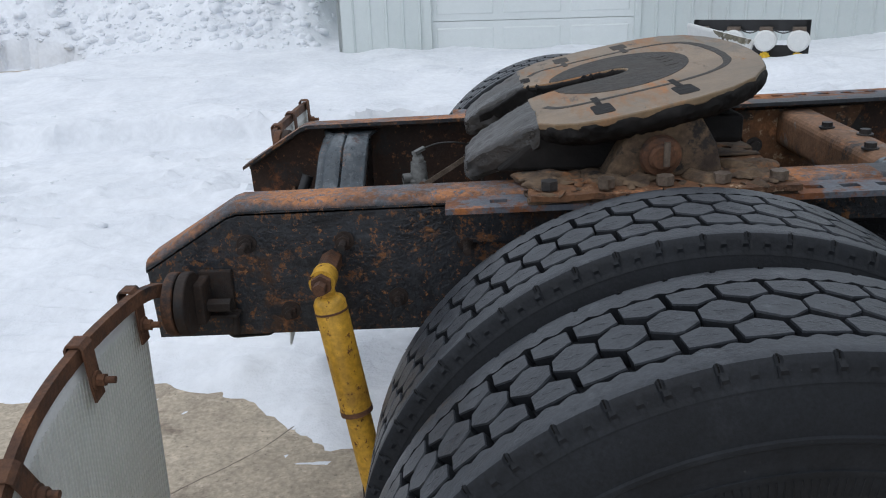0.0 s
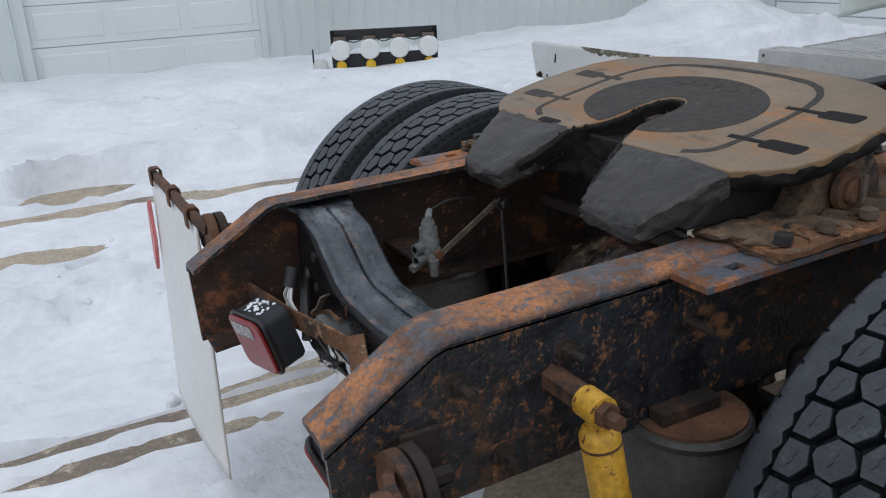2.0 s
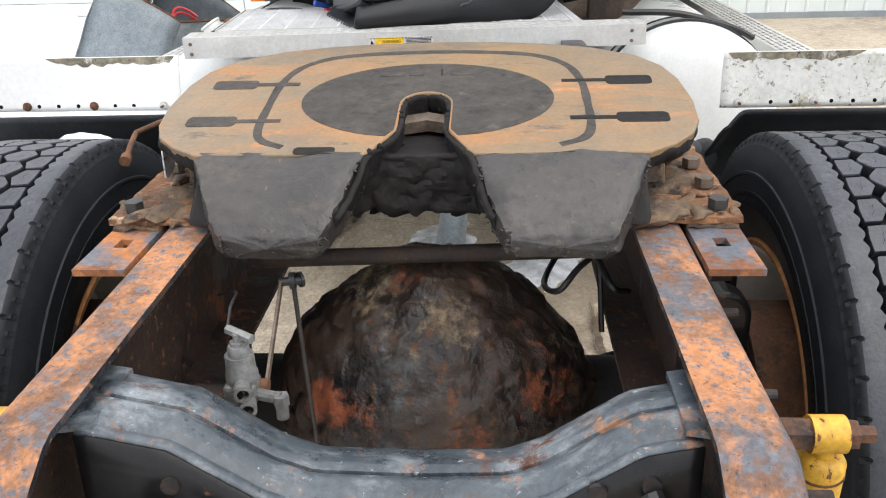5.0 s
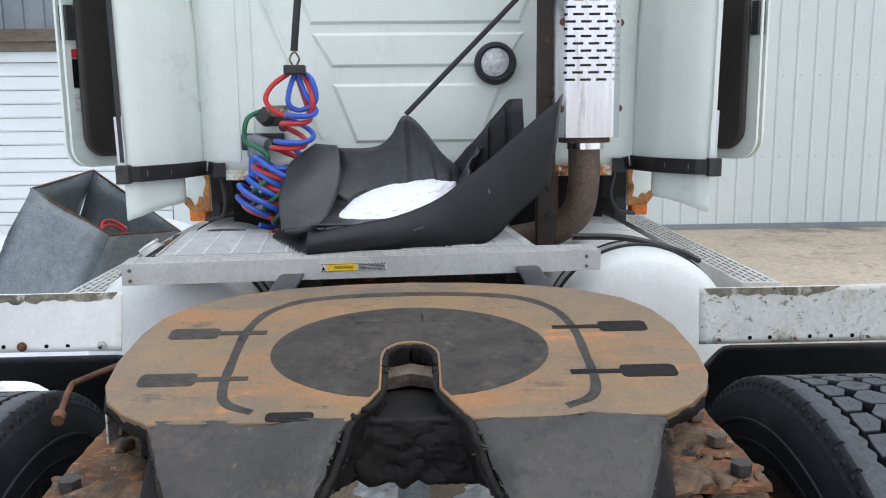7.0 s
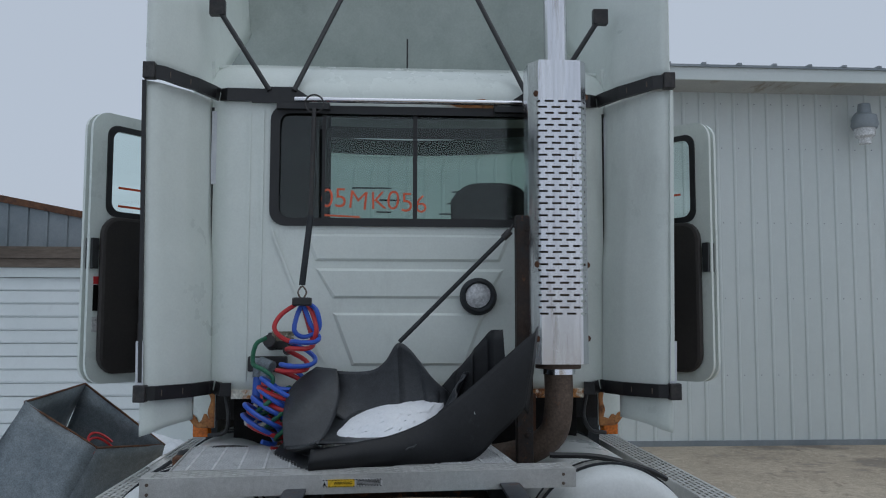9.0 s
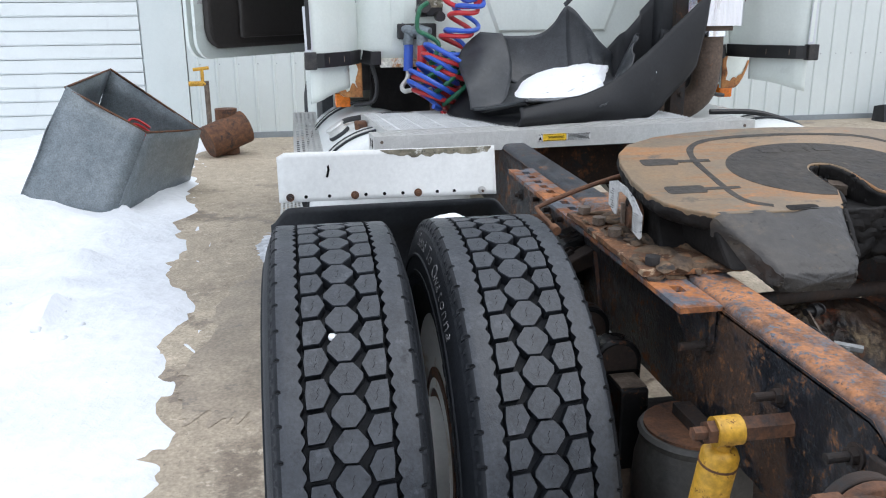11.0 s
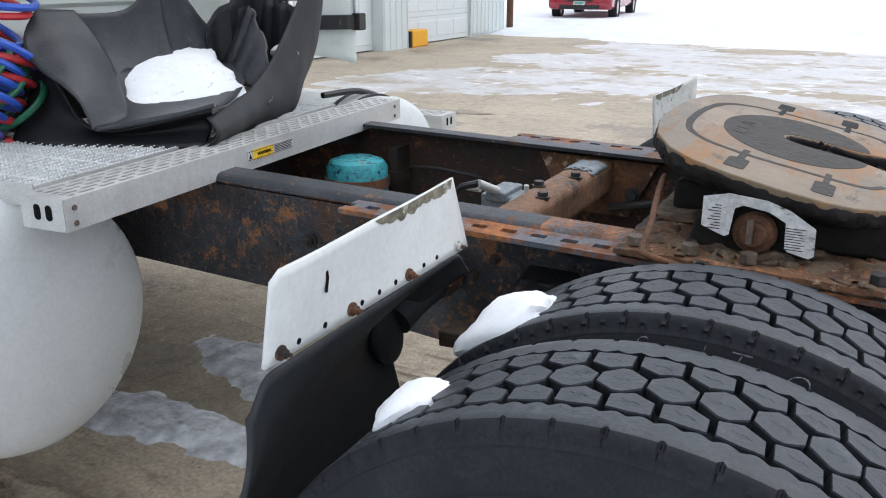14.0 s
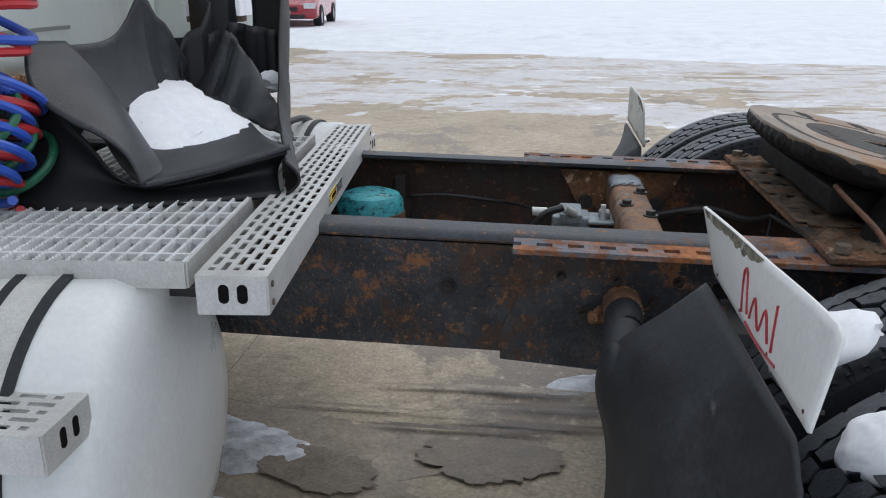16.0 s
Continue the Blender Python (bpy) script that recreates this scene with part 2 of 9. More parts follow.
M_CAB_RUST = surf("cab_paint_rusted", (0.70, 0.70, 0.62), (0.62, 0.58, 0.46), 6, rough=0.45, bump=0.25, layers=(
    ((0.46, 0.20, 0.06), 6.0, 0.47, 0.53, 0.85, 0, ISO), ((0.16, 0.06, 0.025), 9.0, 0.52, 0.58, 0.9, 0, ISO)))
# Greyer copy of the cab white: shade inside the fairing put into colour.
M_FAIRING = surf("shaded_fairing_white", (0.36, 0.40, 0.375), (0.44, 0.48, 0.45), 3, grain=0.06, rough=0.6, bump=0.1, layers=(((0.30, 0.33, 0.31), 5.0, 0.55, 0.75, 0.7, 0, ISO),))
M_WHITE = surf("tank_white_paint", (0.62, 0.645, 0.635), (0.69, 0.705, 0.695), 2.5, grain=0.05, rough=0.32, bump=0.03, layers=(
    ((0.52, 0.51, 0.47), 3.5, 0.58, 0.80, 0.5, 0, ISO), ((0.22, 0.21, 0.19), 60.0, 0.68, 0.72, 0.8, 0, ISO), ((0.12, 0.11, 0.10), 26.0, 0.71, 0.74, 0.8, 0, ISO)))
M_RIM = surf("wheel_white_paint", (0.70, 0.71, 0.70), (0.76, 0.77, 0.75), 4, grain=0.06, rough=0.4, bump=0.05, layers=(
    ((0.42, 0.22, 0.08), 7.0, 0.58, 0.68, 0.8, 0, ISO), ((0.50, 0.40, 0.27), 3.0, 0.56, 0.70, 0.6, 0, ISO)))
M_FLAP_MOSSY = surf("mossy_white_plastic", (0.60, 0.61, 0.57), (0.70, 0.70, 0.66), 5, grain=0.1, rough=0.6, bump=0.15, layers=(((0.38, 0.36, 0.27), 7.0, 0.52, 0.64, 0.8, 0, ISO), ((0.17, 0.17, 0.13), 50.0, 0.57, 0.63, 0.85, 0, ISO), ((0.30, 0.24, 0.15), 22.0, 0.60, 0.66, 0.85, 0, ISO)))
M_FLAP_WHITE = surf("mudflap_white_plastic", (0.70, 0.71, 0.69), (0.76, 0.765, 0.745), 3, grain=0.05, rough=0.45, bump=0.06, layers=(
    ((0.50, 0.46, 0.37), 5.0, 0.66, 0.82, 0.7, 0, ISO), ((0.16, 0.15, 0.13), 60.0, 0.71, 0.75, 0.8, 0, ISO)))
M_GRIME = surf("mossy_grime", (0.30, 0.27, 0.20), (0.12, 0.11, 0.08), 30, rough=0.9, bump=0.6, layers=(((0.05, 0.05, 0.04), 40.0, 0.58, 0.64, 0.9, 0, ISO), ((0.52, 0.51, 0.46), 24.0, 0.57, 0.63, 0.8, 0, ISO)))
M_ALU = surf("cast_aluminium", (0.52, 0.52, 0.50), (0.62, 0.62, 0.60), 6, grain=0.12, rough=0.45, metal=0.35, bump=0.2, bump_scale=240, layers=(
    ((0.34, 0.34, 0.34), 9.0, 0.60, 0.78, 0.6, 0.3, ISO),))
M_GRATE = surf("grey_aluminium_grating", (0.60, 0.61, 0.61), (0.72, 0.73, 0.73), 9, grain=0.12, rough=0.5, metal=0.15, bump=0.2, bump_scale=240, layers=(((0.42, 0.42, 0.41), 14.0, 0.60, 0.72, 0.6, 0.2, ISO),))
M_CAST = surf("dull_cast_aluminium", (0.13, 0.133, 0.13), (0.22, 0.224, 0.22), 20, rough=0.55, metal=0.2, bump=0.3, layers=(((0.10, 0.09, 0.08), 30.0, 0.58, 0.66, 0.7, 0, ISO),))
M_SHIELD = surf("polished_shield", (0.66, 0.66, 0.69), (0.80, 0.80, 0.82), 3, rough=0.2, metal=1.0, bump=0.12, bump_scale=8, stretch=(6, 6, 0.4), grain=0.08, layers=(
    ((0.40, 0.36, 0.32), 5.0, 0.57, 0.76, 0.4, 0.8, (5, 5, 0.4)),))
M_CHROME = surf("chrome", (0.75, 0.75, 0.77), (0.82, 0.82, 0.84), 4, grain=0.02, rough=0.12, metal=1.0, bump=0.0)
M_EXHAUST = surf("exhaust_brown_steel", (0.085, 0.06, 0.045), (0.15, 0.11, 0.085), 5, rough=0.6, metal=0.4, bump=0.2, layers=(
    ((0.24, 0.10, 0.04), 9.0, 0.60, 0.74, 0.8, 0, ISO),))
M_YELLOW = surf("shock_yellow_paint", (0.50, 0.27, 0.024), (0.60, 0.34, 0.035), 9, rough=0.5, bump=0.2, layers=(
    ((0.30, 0.15, 0.03), 7.0, 0.54, 0.68, 0.6, 0, ISO), ((0.13, 0.05, 0.02), 60.0, 0.585, 0.62, 0.85, 0, (1, 1, 0.6)), ((0.10, 0.04, 0.018), 22.0, 0.63, 0.66, 0.85, 0, ISO)))
M_TEAL = surf("chipped_teal_paint", (0.03, 0.26, 0.30), (0.05, 0.34, 0.38), 8, rough=0.45, bump=0.3, layers=(
    ((0.012, 0.04, 0.055), 34.0, 0.545, 0.575, 0.6, 0, (1, 1, 1.6)), ((0.22, 0.14, 0.06), 22.0, 0.60, 0.64, 0.8, 0, ISO)))
M_BLACK = surf("satin_black", (0.012, 0.012, 0.013), (0.02, 0.02, 0.021), 8, grain=0.15, rough=0.42, bump=0.08)
M_TRIM = surf("door_trim_brown", (0.022, 0.019, 0.017), (0.034, 0.029, 0.026), 4, rough=0.6, bump=0.15, bump_scale=300)
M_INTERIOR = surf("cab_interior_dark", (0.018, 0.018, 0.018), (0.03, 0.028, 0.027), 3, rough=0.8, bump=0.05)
M_RED_HOSE = surf("red_hose", (0.48, 0.025, 0.03), (0.56, 0.04, 0.045), 5, grain=0.05, rough=0.35, bump=0.03)
M_BLUE_HOSE = surf("blue_hose", (0.03, 0.09, 0.46), (0.045, 0.12, 0.55), 5, grain=0.05, rough=0.35, bump=0.03)
M_GREEN_HOSE = surf("green_hose", (0.015, 0.11, 0.055), (0.02, 0.14, 0.07), 5, rough=0.4, bump=0.03)
M_AMBER = surf("amber_lens", (0.70, 0.17, 0.015), (0.78, 0.21, 0.02), 5, rough=0.2, bump=0.0)
M_RED_LENS = surf("red_lens", (0.15, 0.005, 0.009), (0.23, 0.010, 0.015), 9, rough=0.30, bump=0.10, coat=0.1, layers=(((0.05, 0.004, 0.006), 14.0, 0.55, 0.7, 0.2, 0, ISO),))
M_RED_FADED = surf("faded_red", (0.52, 0.12, 0.13), (0.62, 0.20, 0.20), 9, rough=0.4, bump=0.05)
M_LENS_GREY = surf("ribbed_clear_lens", (0.22, 0.22, 0.23), (0.40, 0.40, 0.41), 60, rough=0.25, bump=0.3, stretch=(1, 6, 1))
M_CLEAR = surf("clear_lens", (0.55, 0.56, 0.57), (0.75, 0.76, 0.77), 40, rough=0.12, bump=0.1, coat=0.5)
M_YELLOW_LABEL = surf("yellow_label", (0.80, 0.50, 0.02), (0.84, 0.55, 0.03), 5, rough=0.45, bump=0)
M_LABEL = surf("white_label", (0.50, 0.50, 0.49), (0.62, 0.62, 0.61), 8, rough=0.45, bump=0, layers=(((0.35, 0.32, 0.28), 12.0, 0.60, 0.74, 0.7, 0, ISO), ((0.03, 0.028, 0.026), 18.0, 0.58, 0.64, 0.6, 0, (0.6, 1, 1.4))))
M_INK = surf("black_ink", (0.004, 0.004, 0.004), (0.007, 0.007, 0.007), 5, rough=0.8, bump=0, spec=0.1)
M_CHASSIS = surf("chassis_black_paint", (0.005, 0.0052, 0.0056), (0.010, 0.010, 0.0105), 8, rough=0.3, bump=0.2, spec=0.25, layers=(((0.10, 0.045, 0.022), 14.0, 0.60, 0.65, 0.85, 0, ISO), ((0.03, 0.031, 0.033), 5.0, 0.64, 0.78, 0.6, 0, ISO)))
M_RED_INK = surf("red_paint_marker", (0.62, 0.09, 0.03), (0.68, 0.11, 0.04), 5, rough=0.5, bump=0)
M_RED_SCRIPT = surf("dark_red_decal", (0.33, 0.02, 0.03), (0.38, 0.03, 0.04), 5, rough=0.4, bump=0)
M_CHALK = surf("chalk", (0.17, 0.17, 0.175), (0.28, 0.28, 0.285), 90, rough=0.9, bump=0, layers=(((0.025, 0.027, 0.032), 130.0, 0.50, 0.58, 0.7, 0, ISO),))
M_BAG = surf("air_spring_rubber", (0.040, 0.040, 0.038), (0.070, 0.068, 0.064), 6, rough=0.6, bump=0.3, bump_scale=90, layers=(((0.02, 0.02, 0.021), 5.0, 0.56, 0.70, 0.5, 0, ISO),))
M_GLASS = glass("cab_glass", (0.80, 0.92, 0.88))
M_GLASS_DARK = glass("tinted_glass", (0.60, 0.70, 0.66))
M_TAPE = surf("aged_tape", (0.56, 0.58, 0.62), (0.62, 0.64, 0.66), 8, grain=0.05, rough=0.5, bump=0.05)
M_SHEET = surf("galvanised_sheet", (0.17, 0.20, 0.22), (0.24, 0.27, 0.29), 3, rough=0.5, metal=0.3, bump=0.08, layers=(
    ((0.22, 0.11, 0.05), 14.0, 0.66, 0.72, 0.8, 0, ISO),))
M_SNOW = surf("snow", (0.74, 0.765, 0.805), (0.83, 0.85, 0.88), 1.6, grain=0.05, rough=0.75, bump=0.7, bump_scale=16, deep=0.03, layers=(
    ((0.62, 0.645, 0.68), 1.1, 0.55, 0.74, 0.8, 0, ISO), ((0.60, 0.50, 0.37), 0.8, 0.67, 0.76, 0.8, 0, (1, 0.35, 1)), ((0.42, 0.39, 0.36), 16.0, 0.68, 0.74, 0.8, 0, (1, 0.7, 1))), spec=0.3)
M_SNOW_DIRTY = surf("old_dirty_snow", (0.50, 0.52, 0.55), (0.72, 0.74, 0.77), 7, rough=0.6, bump=0.9, bump_scale=14, deep=0.02, layers=(
    ((0.26, 0.235, 0.20), 9.0, 0.58, 0.68, 0.4, 0, (0.6, 1.6, 1)), ((0.82, 0.84, 0.86), 14.0, 0.56, 0.66, 0.7, 0, ISO), ((0.15, 0.13, 0.11), 50.0, 0.65, 0.70, 0.7, 0, ISO)), spec=0.3)
M_SNOW_CLEAN = surf("fresh_snow", (0.82, 0.845, 0.88), (0.88, 0.89, 0.91), 6, grain=0.04, rough=0.8, bump=0.25, bump_scale=120, deep=0.003, spec=0.3)
M_CONCRETE = surf("weathered_concrete", (0.37, 0.31, 0.235), (0.48, 0.41, 0.315), 0.9, rough=0.8, bump=0.5, bump_scale=60, layers=(
    ((0.31, 0.250, 0.185), 0.35, 0.56, 0.72, 0.6, 0, ISO), ((0.20, 0.157, 0.115), 0.9, 0.56, 0.61, 0.4, 0, (1, 0.8, 1)), ((0.57, 0.49, 0.385), 14.0, 0.56, 0.66, 0.8, 0, ISO),
    ((0.24, 0.19, 0.14), 5.0, 0.58, 0.66, 0.6, 0, (0.5, 1, 1)), ((0.15, 0.125, 0.10), 60.0, 0.60, 0.66, 0.6, 0, ISO), ((0.09, 0.072, 0.06), 26.0, 0.69, 0.72, 0.6, 0, ISO)))
M_ICE = surf("trodden_ice", (0.50, 0.475, 0.46), (0.63, 0.62, 0.625), 1.1, grain=0.1, rough=0.4, bump=0.5, bump_scale=22, layers=(
    ((0.41, 0.335, 0.25), 1.3, 0.51, 0.60, 0.5, 0, (0.7, 1, 1)), ((0.34, 0.31, 0.29), 4.0, 0.55, 0.66, 0.4, 0, (0.7, 1, 1)), ((0.84, 0.85, 0.87), 3.0, 0.56, 0.64, 0.7, 0, (0.6, 1, 1))))
M_WALL = surf("white_steel_siding", (0.59, 0.64, 0.63), (0.64, 0.685, 0.675), 0.8, grain=0.03, rough=0.42, bump=0.02, layers=(
    ((0.56, 0.58, 0.57), 0.9, 0.56, 0.80, 0.5, 0, (1, 1, 0.3)),))
M_DOOR_PANEL = surf("white_door_panel", (0.68, 0.72, 0.715), (0.73, 0.765, 0.76), 0.9, grain=0.03, rough=0.4, bump=0.05, layers=(
    ((0.58, 0.60, 0.61), 1.6, 0.60, 0.80, 0.5, 0, (1, 1, 0.5)),))
M_WOOD = surf("weathered_wood", (0.085, 0.065, 0.05), (0.15, 0.12, 0.095), 3, rough=0.85, bump=0.5, bump_scale=40, stretch=(0.2, 0.2, 1.0))
M_ROOF_GREY = surf("grey_roof_steel", (0.20, 0.23, 0.25), (0.30, 0.33, 0.35), 1.2, grain=0.08, rough=0.5, metal=0.3, bump=0.05)
M_SOFFIT = surf("soffit_steel", (0.42, 0.42, 0.40), (0.50, 0.50, 0.47), 2, grain=0.08, rough=0.6, bump=0.05, layers=(((0.26, 0.21, 0.15), 1.3, 0.55, 0.70, 0.8, 0, (1, 3, 1)),))
M_CAR_RED = surf("car_red_paint", (0.30, 0.015, 0.03), (0.34, 0.02, 0.035), 2, grain=0.03, rough=0.25, bump=0, coat=0.6)
M_BOX_YELLOW = surf("yellow_plastic", (0.80, 0.38, 0.01), (0.85, 0.42, 0.015), 3, grain=0.05, rough=0.5, bump=0.05)
M_GREEN_PL = surf("green_plastic", (0.02, 0.30, 0.20), (0.03, 0.36, 0.24), 6, rough=0.5, bump=0.05)
M_WET = surf("wet_concrete", (0.105, 0.080, 0.056), (0.17, 0.130, 0.094), 4, rough=0.42, bump=0.3, bump_scale=70, layers=(((0.33, 0.275, 0.21), 3.5, 0.53, 0.60, 0.7, 0, ISO), ((0.04, 0.032, 0.026), 30.0, 0.60, 0.66, 0.5, 0, ISO), ((0.50, 0.49, 0.47), 55.0, 0.65, 0.69, 0.6, 0, ISO)), spec=0.4)
M_MOIST = surf("moist_concrete", (0.19, 0.155, 0.115), (0.27, 0.22, 0.17), 7, rough=0.55, bump=0.3, bump_scale=70, layers=(((0.10, 0.085, 0.07), 30.0, 0.60, 0.68, 0.5, 0, ISO),))
M_DAMP = surf("damp_concrete", (0.27, 0.22, 0.165), (0.38, 0.32, 0.245), 4, rough=0.5, bump=0.2, bump_scale=60, layers=(((0.12, 0.10, 0.08), 7.0, 0.58, 0.70, 0.25, 0, ISO),))
M_BLOOM = surf("orange_rust_bloom", (0.30, 0.12, 0.04), (0.42, 0.20, 0.07), 16, rough=0.85, bump=0.3, layers=(((0.11, 0.045, 0.02), 14.0, 0.55, 0.62, 0.9, 0, ISO),))
M_DARK_RUST = surf("dark_rusted_iron", (0.018, 0.013, 0.011), (0.040, 0.025, 0.018), 14, rough=0.8, bump=0.6, bump_scale=120, layers=(
    ((0.010, 0.010, 0.011), 8.0, 0.52, 0.60, 0.6, 0, ISO), ((0.11, 0.048, 0.023), 24.0, 0.60, 0.68, 0.9, 0, ISO)))


# ---- mesh helpers ----
def finish(name, bm, material, smooth=False, doubles=0.0):
    if doubles:
        bmesh.ops.remove_doubles(bm, verts=bm.verts, dist=doubles)
    bmesh.ops.recalc_face_normals(bm, faces=bm.faces)
    me = bpy.data.meshes.new(name)
    bm.to_mesh(me)
    bm.free()
    for one in material if isinstance(material, (list, tuple)) else (material,):
        me.materials.append(one)
    if smooth:
        for p in me.polygons:
            p.use_smooth = True
        me.set_sharp_from_angle(angle=radians(38))
    return new(name, me)


def part(name, bm, material, parent, label="", smooth=True, doubles=0.0, solid=0.0, bevel=0.0):
    """One mesh object under a thing or a part. solid: thickness given to a sheet; bevel: rounding of its edges."""
    ob = finish(name, bm, material, smooth, doubles)
    if parent:
        ob.parent = parent
    if solid:
        mod = ob.modifiers.new("thickness", "SOLIDIFY")
        mod.thickness, mod.offset = solid, 0.0
    if bevel:
        mod = ob.modifiers.new("rounding", "BEVEL")
        mod.width, mod.segments, mod.limit_method, mod.angle_limit = bevel, 2, "ANGLE", radians(40)
        mod.harden_normals = False
    return tagged(ob, label)


def thing(name, label, category, at=(0, 0, 0), group="", kind=""):
    ob = new(name)
    ob.empty_display_size = 0.2
    return tagged(ob, label, category, group, kind)


def box(bm, x0, x1, y0, y1, z0, z1, m=None):
    r = bmesh.ops.create_cube(bm, size=1.0)
    t = Matrix.Translation(((x0 + x1) / 2, (y0 + y1) / 2, (z0 + z1) / 2)) @ Matrix.Diagonal((x1 - x0, y1 - y0, z1 - z0, 1))
    bmesh.ops.transform(bm, matrix=(m @ t) if m else t, verts=r["verts"])
    return bm


def boxes(*rows):
    bm = bmesh.new()
    for r in rows:
        box(bm, *r)
    return bm


def cyl(bm, p0, p1, r0, r1=None, seg=20):
    p0, p1 = Vector(p0), Vector(p1)
    d = p1 - p0
    r = bmesh.ops.create_cone(bm, cap_ends=True, segments=seg, radius1=r0, radius2=r0 if r1 is None else r1, depth=d.length)
    m = Matrix.Translation((p0 + p1) / 2) @ d.to_track_quat("Z", "Y").to_matrix().to_4x4()
    bmesh.ops.transform(bm, matrix=m, verts=r["verts"])
    return bm


def rods(*rows, seg=16):
    bm = bmesh.new()
    for p0, p1, *r in rows:
        cyl(bm, p0, p1, *r, seg=seg)
    return bm


def prism(bm, pts, axis, a, z):
    """A flat outline given in the two other axes, pushed along axis from a to z."""
    def at(p, v):
        return {"x": (v, p[0], p[1]), "y": (p[0], v, p[1]), "z": (p[0], p[1], v)}[axis]
    lo, hi = [bm.verts.new(at(p, a)) for p in pts], [bm.verts.new(at(p, z)) for p in pts]
    k = len(pts)
    for i in range(k):
        bm.faces.new((lo[i], lo[(i + 1) % k], hi[(i + 1) % k], hi[i]))
    bm.faces.new(lo[::-1]), bm.faces.new(hi)
    return bm


def lathe(bm, profile, m, seg=48, closed=False):
    """Rings of (radius, height) about the z axis of m."""
    rings = []
    for r, h in profile:
        rings.append([bm.verts.new(m @ Vector((r * math.cos(2 * math.pi * k / seg), r * math.sin(2 * math.pi * k / seg), h))) for k in range(seg)])
    pairs = list(zip(rings, rings[1:])) + ([(rings[-1], rings[0])] if closed else [])
    for a, b in pairs:
        for k in range(seg):
            bm.faces.new((a[k], a[(k + 1) % seg], b[(k + 1) % seg], b[k]))
    if not closed:
        for ring, r in ((rings[0], profile[0][0]), (rings[-1], profile[-1][0])):
            if r > 1e-4:
                bm.faces.new(ring)
    return bm


def glide(pts, n=8):
    """A smooth line through the points."""
    p = [Vector(v) for v in pts]
    p = [2 * p[0] - p[1], *p, 2 * p[-1] - p[-2]]
    out = []
    for a, b, c, d in zip(p, p[1:], p[2:], p[3:]):
        for i in range(n):
            t = i / n
            out.append(0.5 * (2 * b + (c - a) * t + (2 * a - 5 * b + 4 * c - d) * t * t + (3 * b - a - 3 * c + d) * t**3))
    return out + [p[-2]]


def tube(bm, line, r, seg=10, smooth_n=0):
    line = glide(line, smooth_n) if smooth_n else [Vector(v) for v in line]
    rings, side = [], Vector((0.31, 0.52, 0.79))
    for i, p in enumerate(line):
        d = (line[min(i + 1, len(line) - 1)] - line[max(i - 1, 0)]).normalized()
        u = side - side.dot(d) * d
        if u.length < 1e-3:
            u = d.orthogonal()
        u.normalize()
        side, v = u, d.cross(u)
        rr = r[i] if isinstance(r, (list, tuple)) else r
        rings.append([bm.verts.new(p + rr * (u * math.cos(2 * math.pi * k / seg) + v * math.sin(2 * math.pi * k / seg))) for k in range(seg)])
    for a, b in zip(rings, rings[1:]):
        for k in range(seg):
            bm.faces.new((a[k], a[(k + 1) % seg], b[(k + 1) % seg], b[k]))
    bm.faces.new(rings[0]), bm.faces.new(rings[-1])
    return bm


def strap(bm, line, width, thick, across):
    """A flat bar along a line; across: the way of its width."""
    line, across = [Vector(v) for v in line], Vector(across)
    rings = []
    for i, p in enumerate(line):
        d = (line[min(i + 1, len(line) - 1)] - line[max(i - 1, 0)]).normalized()
        n = d.cross(across).normalized()
        w = n.cross(d).normalized()
        rings.append([bm.verts.new(p + w * a * width / 2 + n * b * thick / 2) for a, b in ((-1, -1), (1, -1), (1, 1), (-1, 1))])
    for a, b in zip(rings, rings[1:]):
        for k in range(4):
            bm.faces.new((a[k], a[(k + 1) % 4], b[(k + 1) % 4], b[k]))
    bm.faces.new(rings[0]), bm.faces.new(rings[-1])
    return bm


def sheet(bm, fn, nu, nv, holes=None):
    """A surface fn(u, v) over the unit square; holes(i, j): cells left open."""
    g = [[bm.verts.new(fn(i / nu, j / nv)) for j in range(nv + 1)] for i in range(nu + 1)]
    for i in range(nu):
        for j in range(nv):
            if not (holes and holes(i, j)):
                bm.faces.new((g[i][j], g[i + 1][j], g[i + 1][j + 1], g[i][j + 1]))
    loose = [v for v in bm.verts if not v.link_faces]
    bmesh.ops.delete(bm, geom=loose, context="VERTS")
    return bm


def hexbolt(bm, p, way, r=0.016, h=0.014, washer=True):
    p, way = Vector(p), Vector(way).normalized()
    if washer:
        cyl(bm, p, p + way * 0.004, r * 1.45, seg=18)
    cyl(bm, p + way * 0.003, p + way * (h + 0.003), r, seg=6)
    return bm


def rounded(w, h, r, n=5, cx=0.0, cy=0.0):
    """A rectangle with round corners, as an outline."""
    pts = []
    for sx, sy, a0 in ((1, 1, 0), (-1, 1, 90), (-1, -1, 180), (1, -1, 270)):
        for k in range(n + 1):
            a = radians(a0 + 90 * k / n)
            pts.append((cx + sx * (w / 2 - r) + r * math.cos(a), cy + sy * (h / 2 - r) + r * math.sin(a)))
    return pts


def rough_up(ob, amount, scale, seed=0.0):
    for v in ob.data.vertices:
        d = noise.noise_vector(v.co * scale + Vector((seed, seed, seed)))
        v.co += d * amount
    return ob


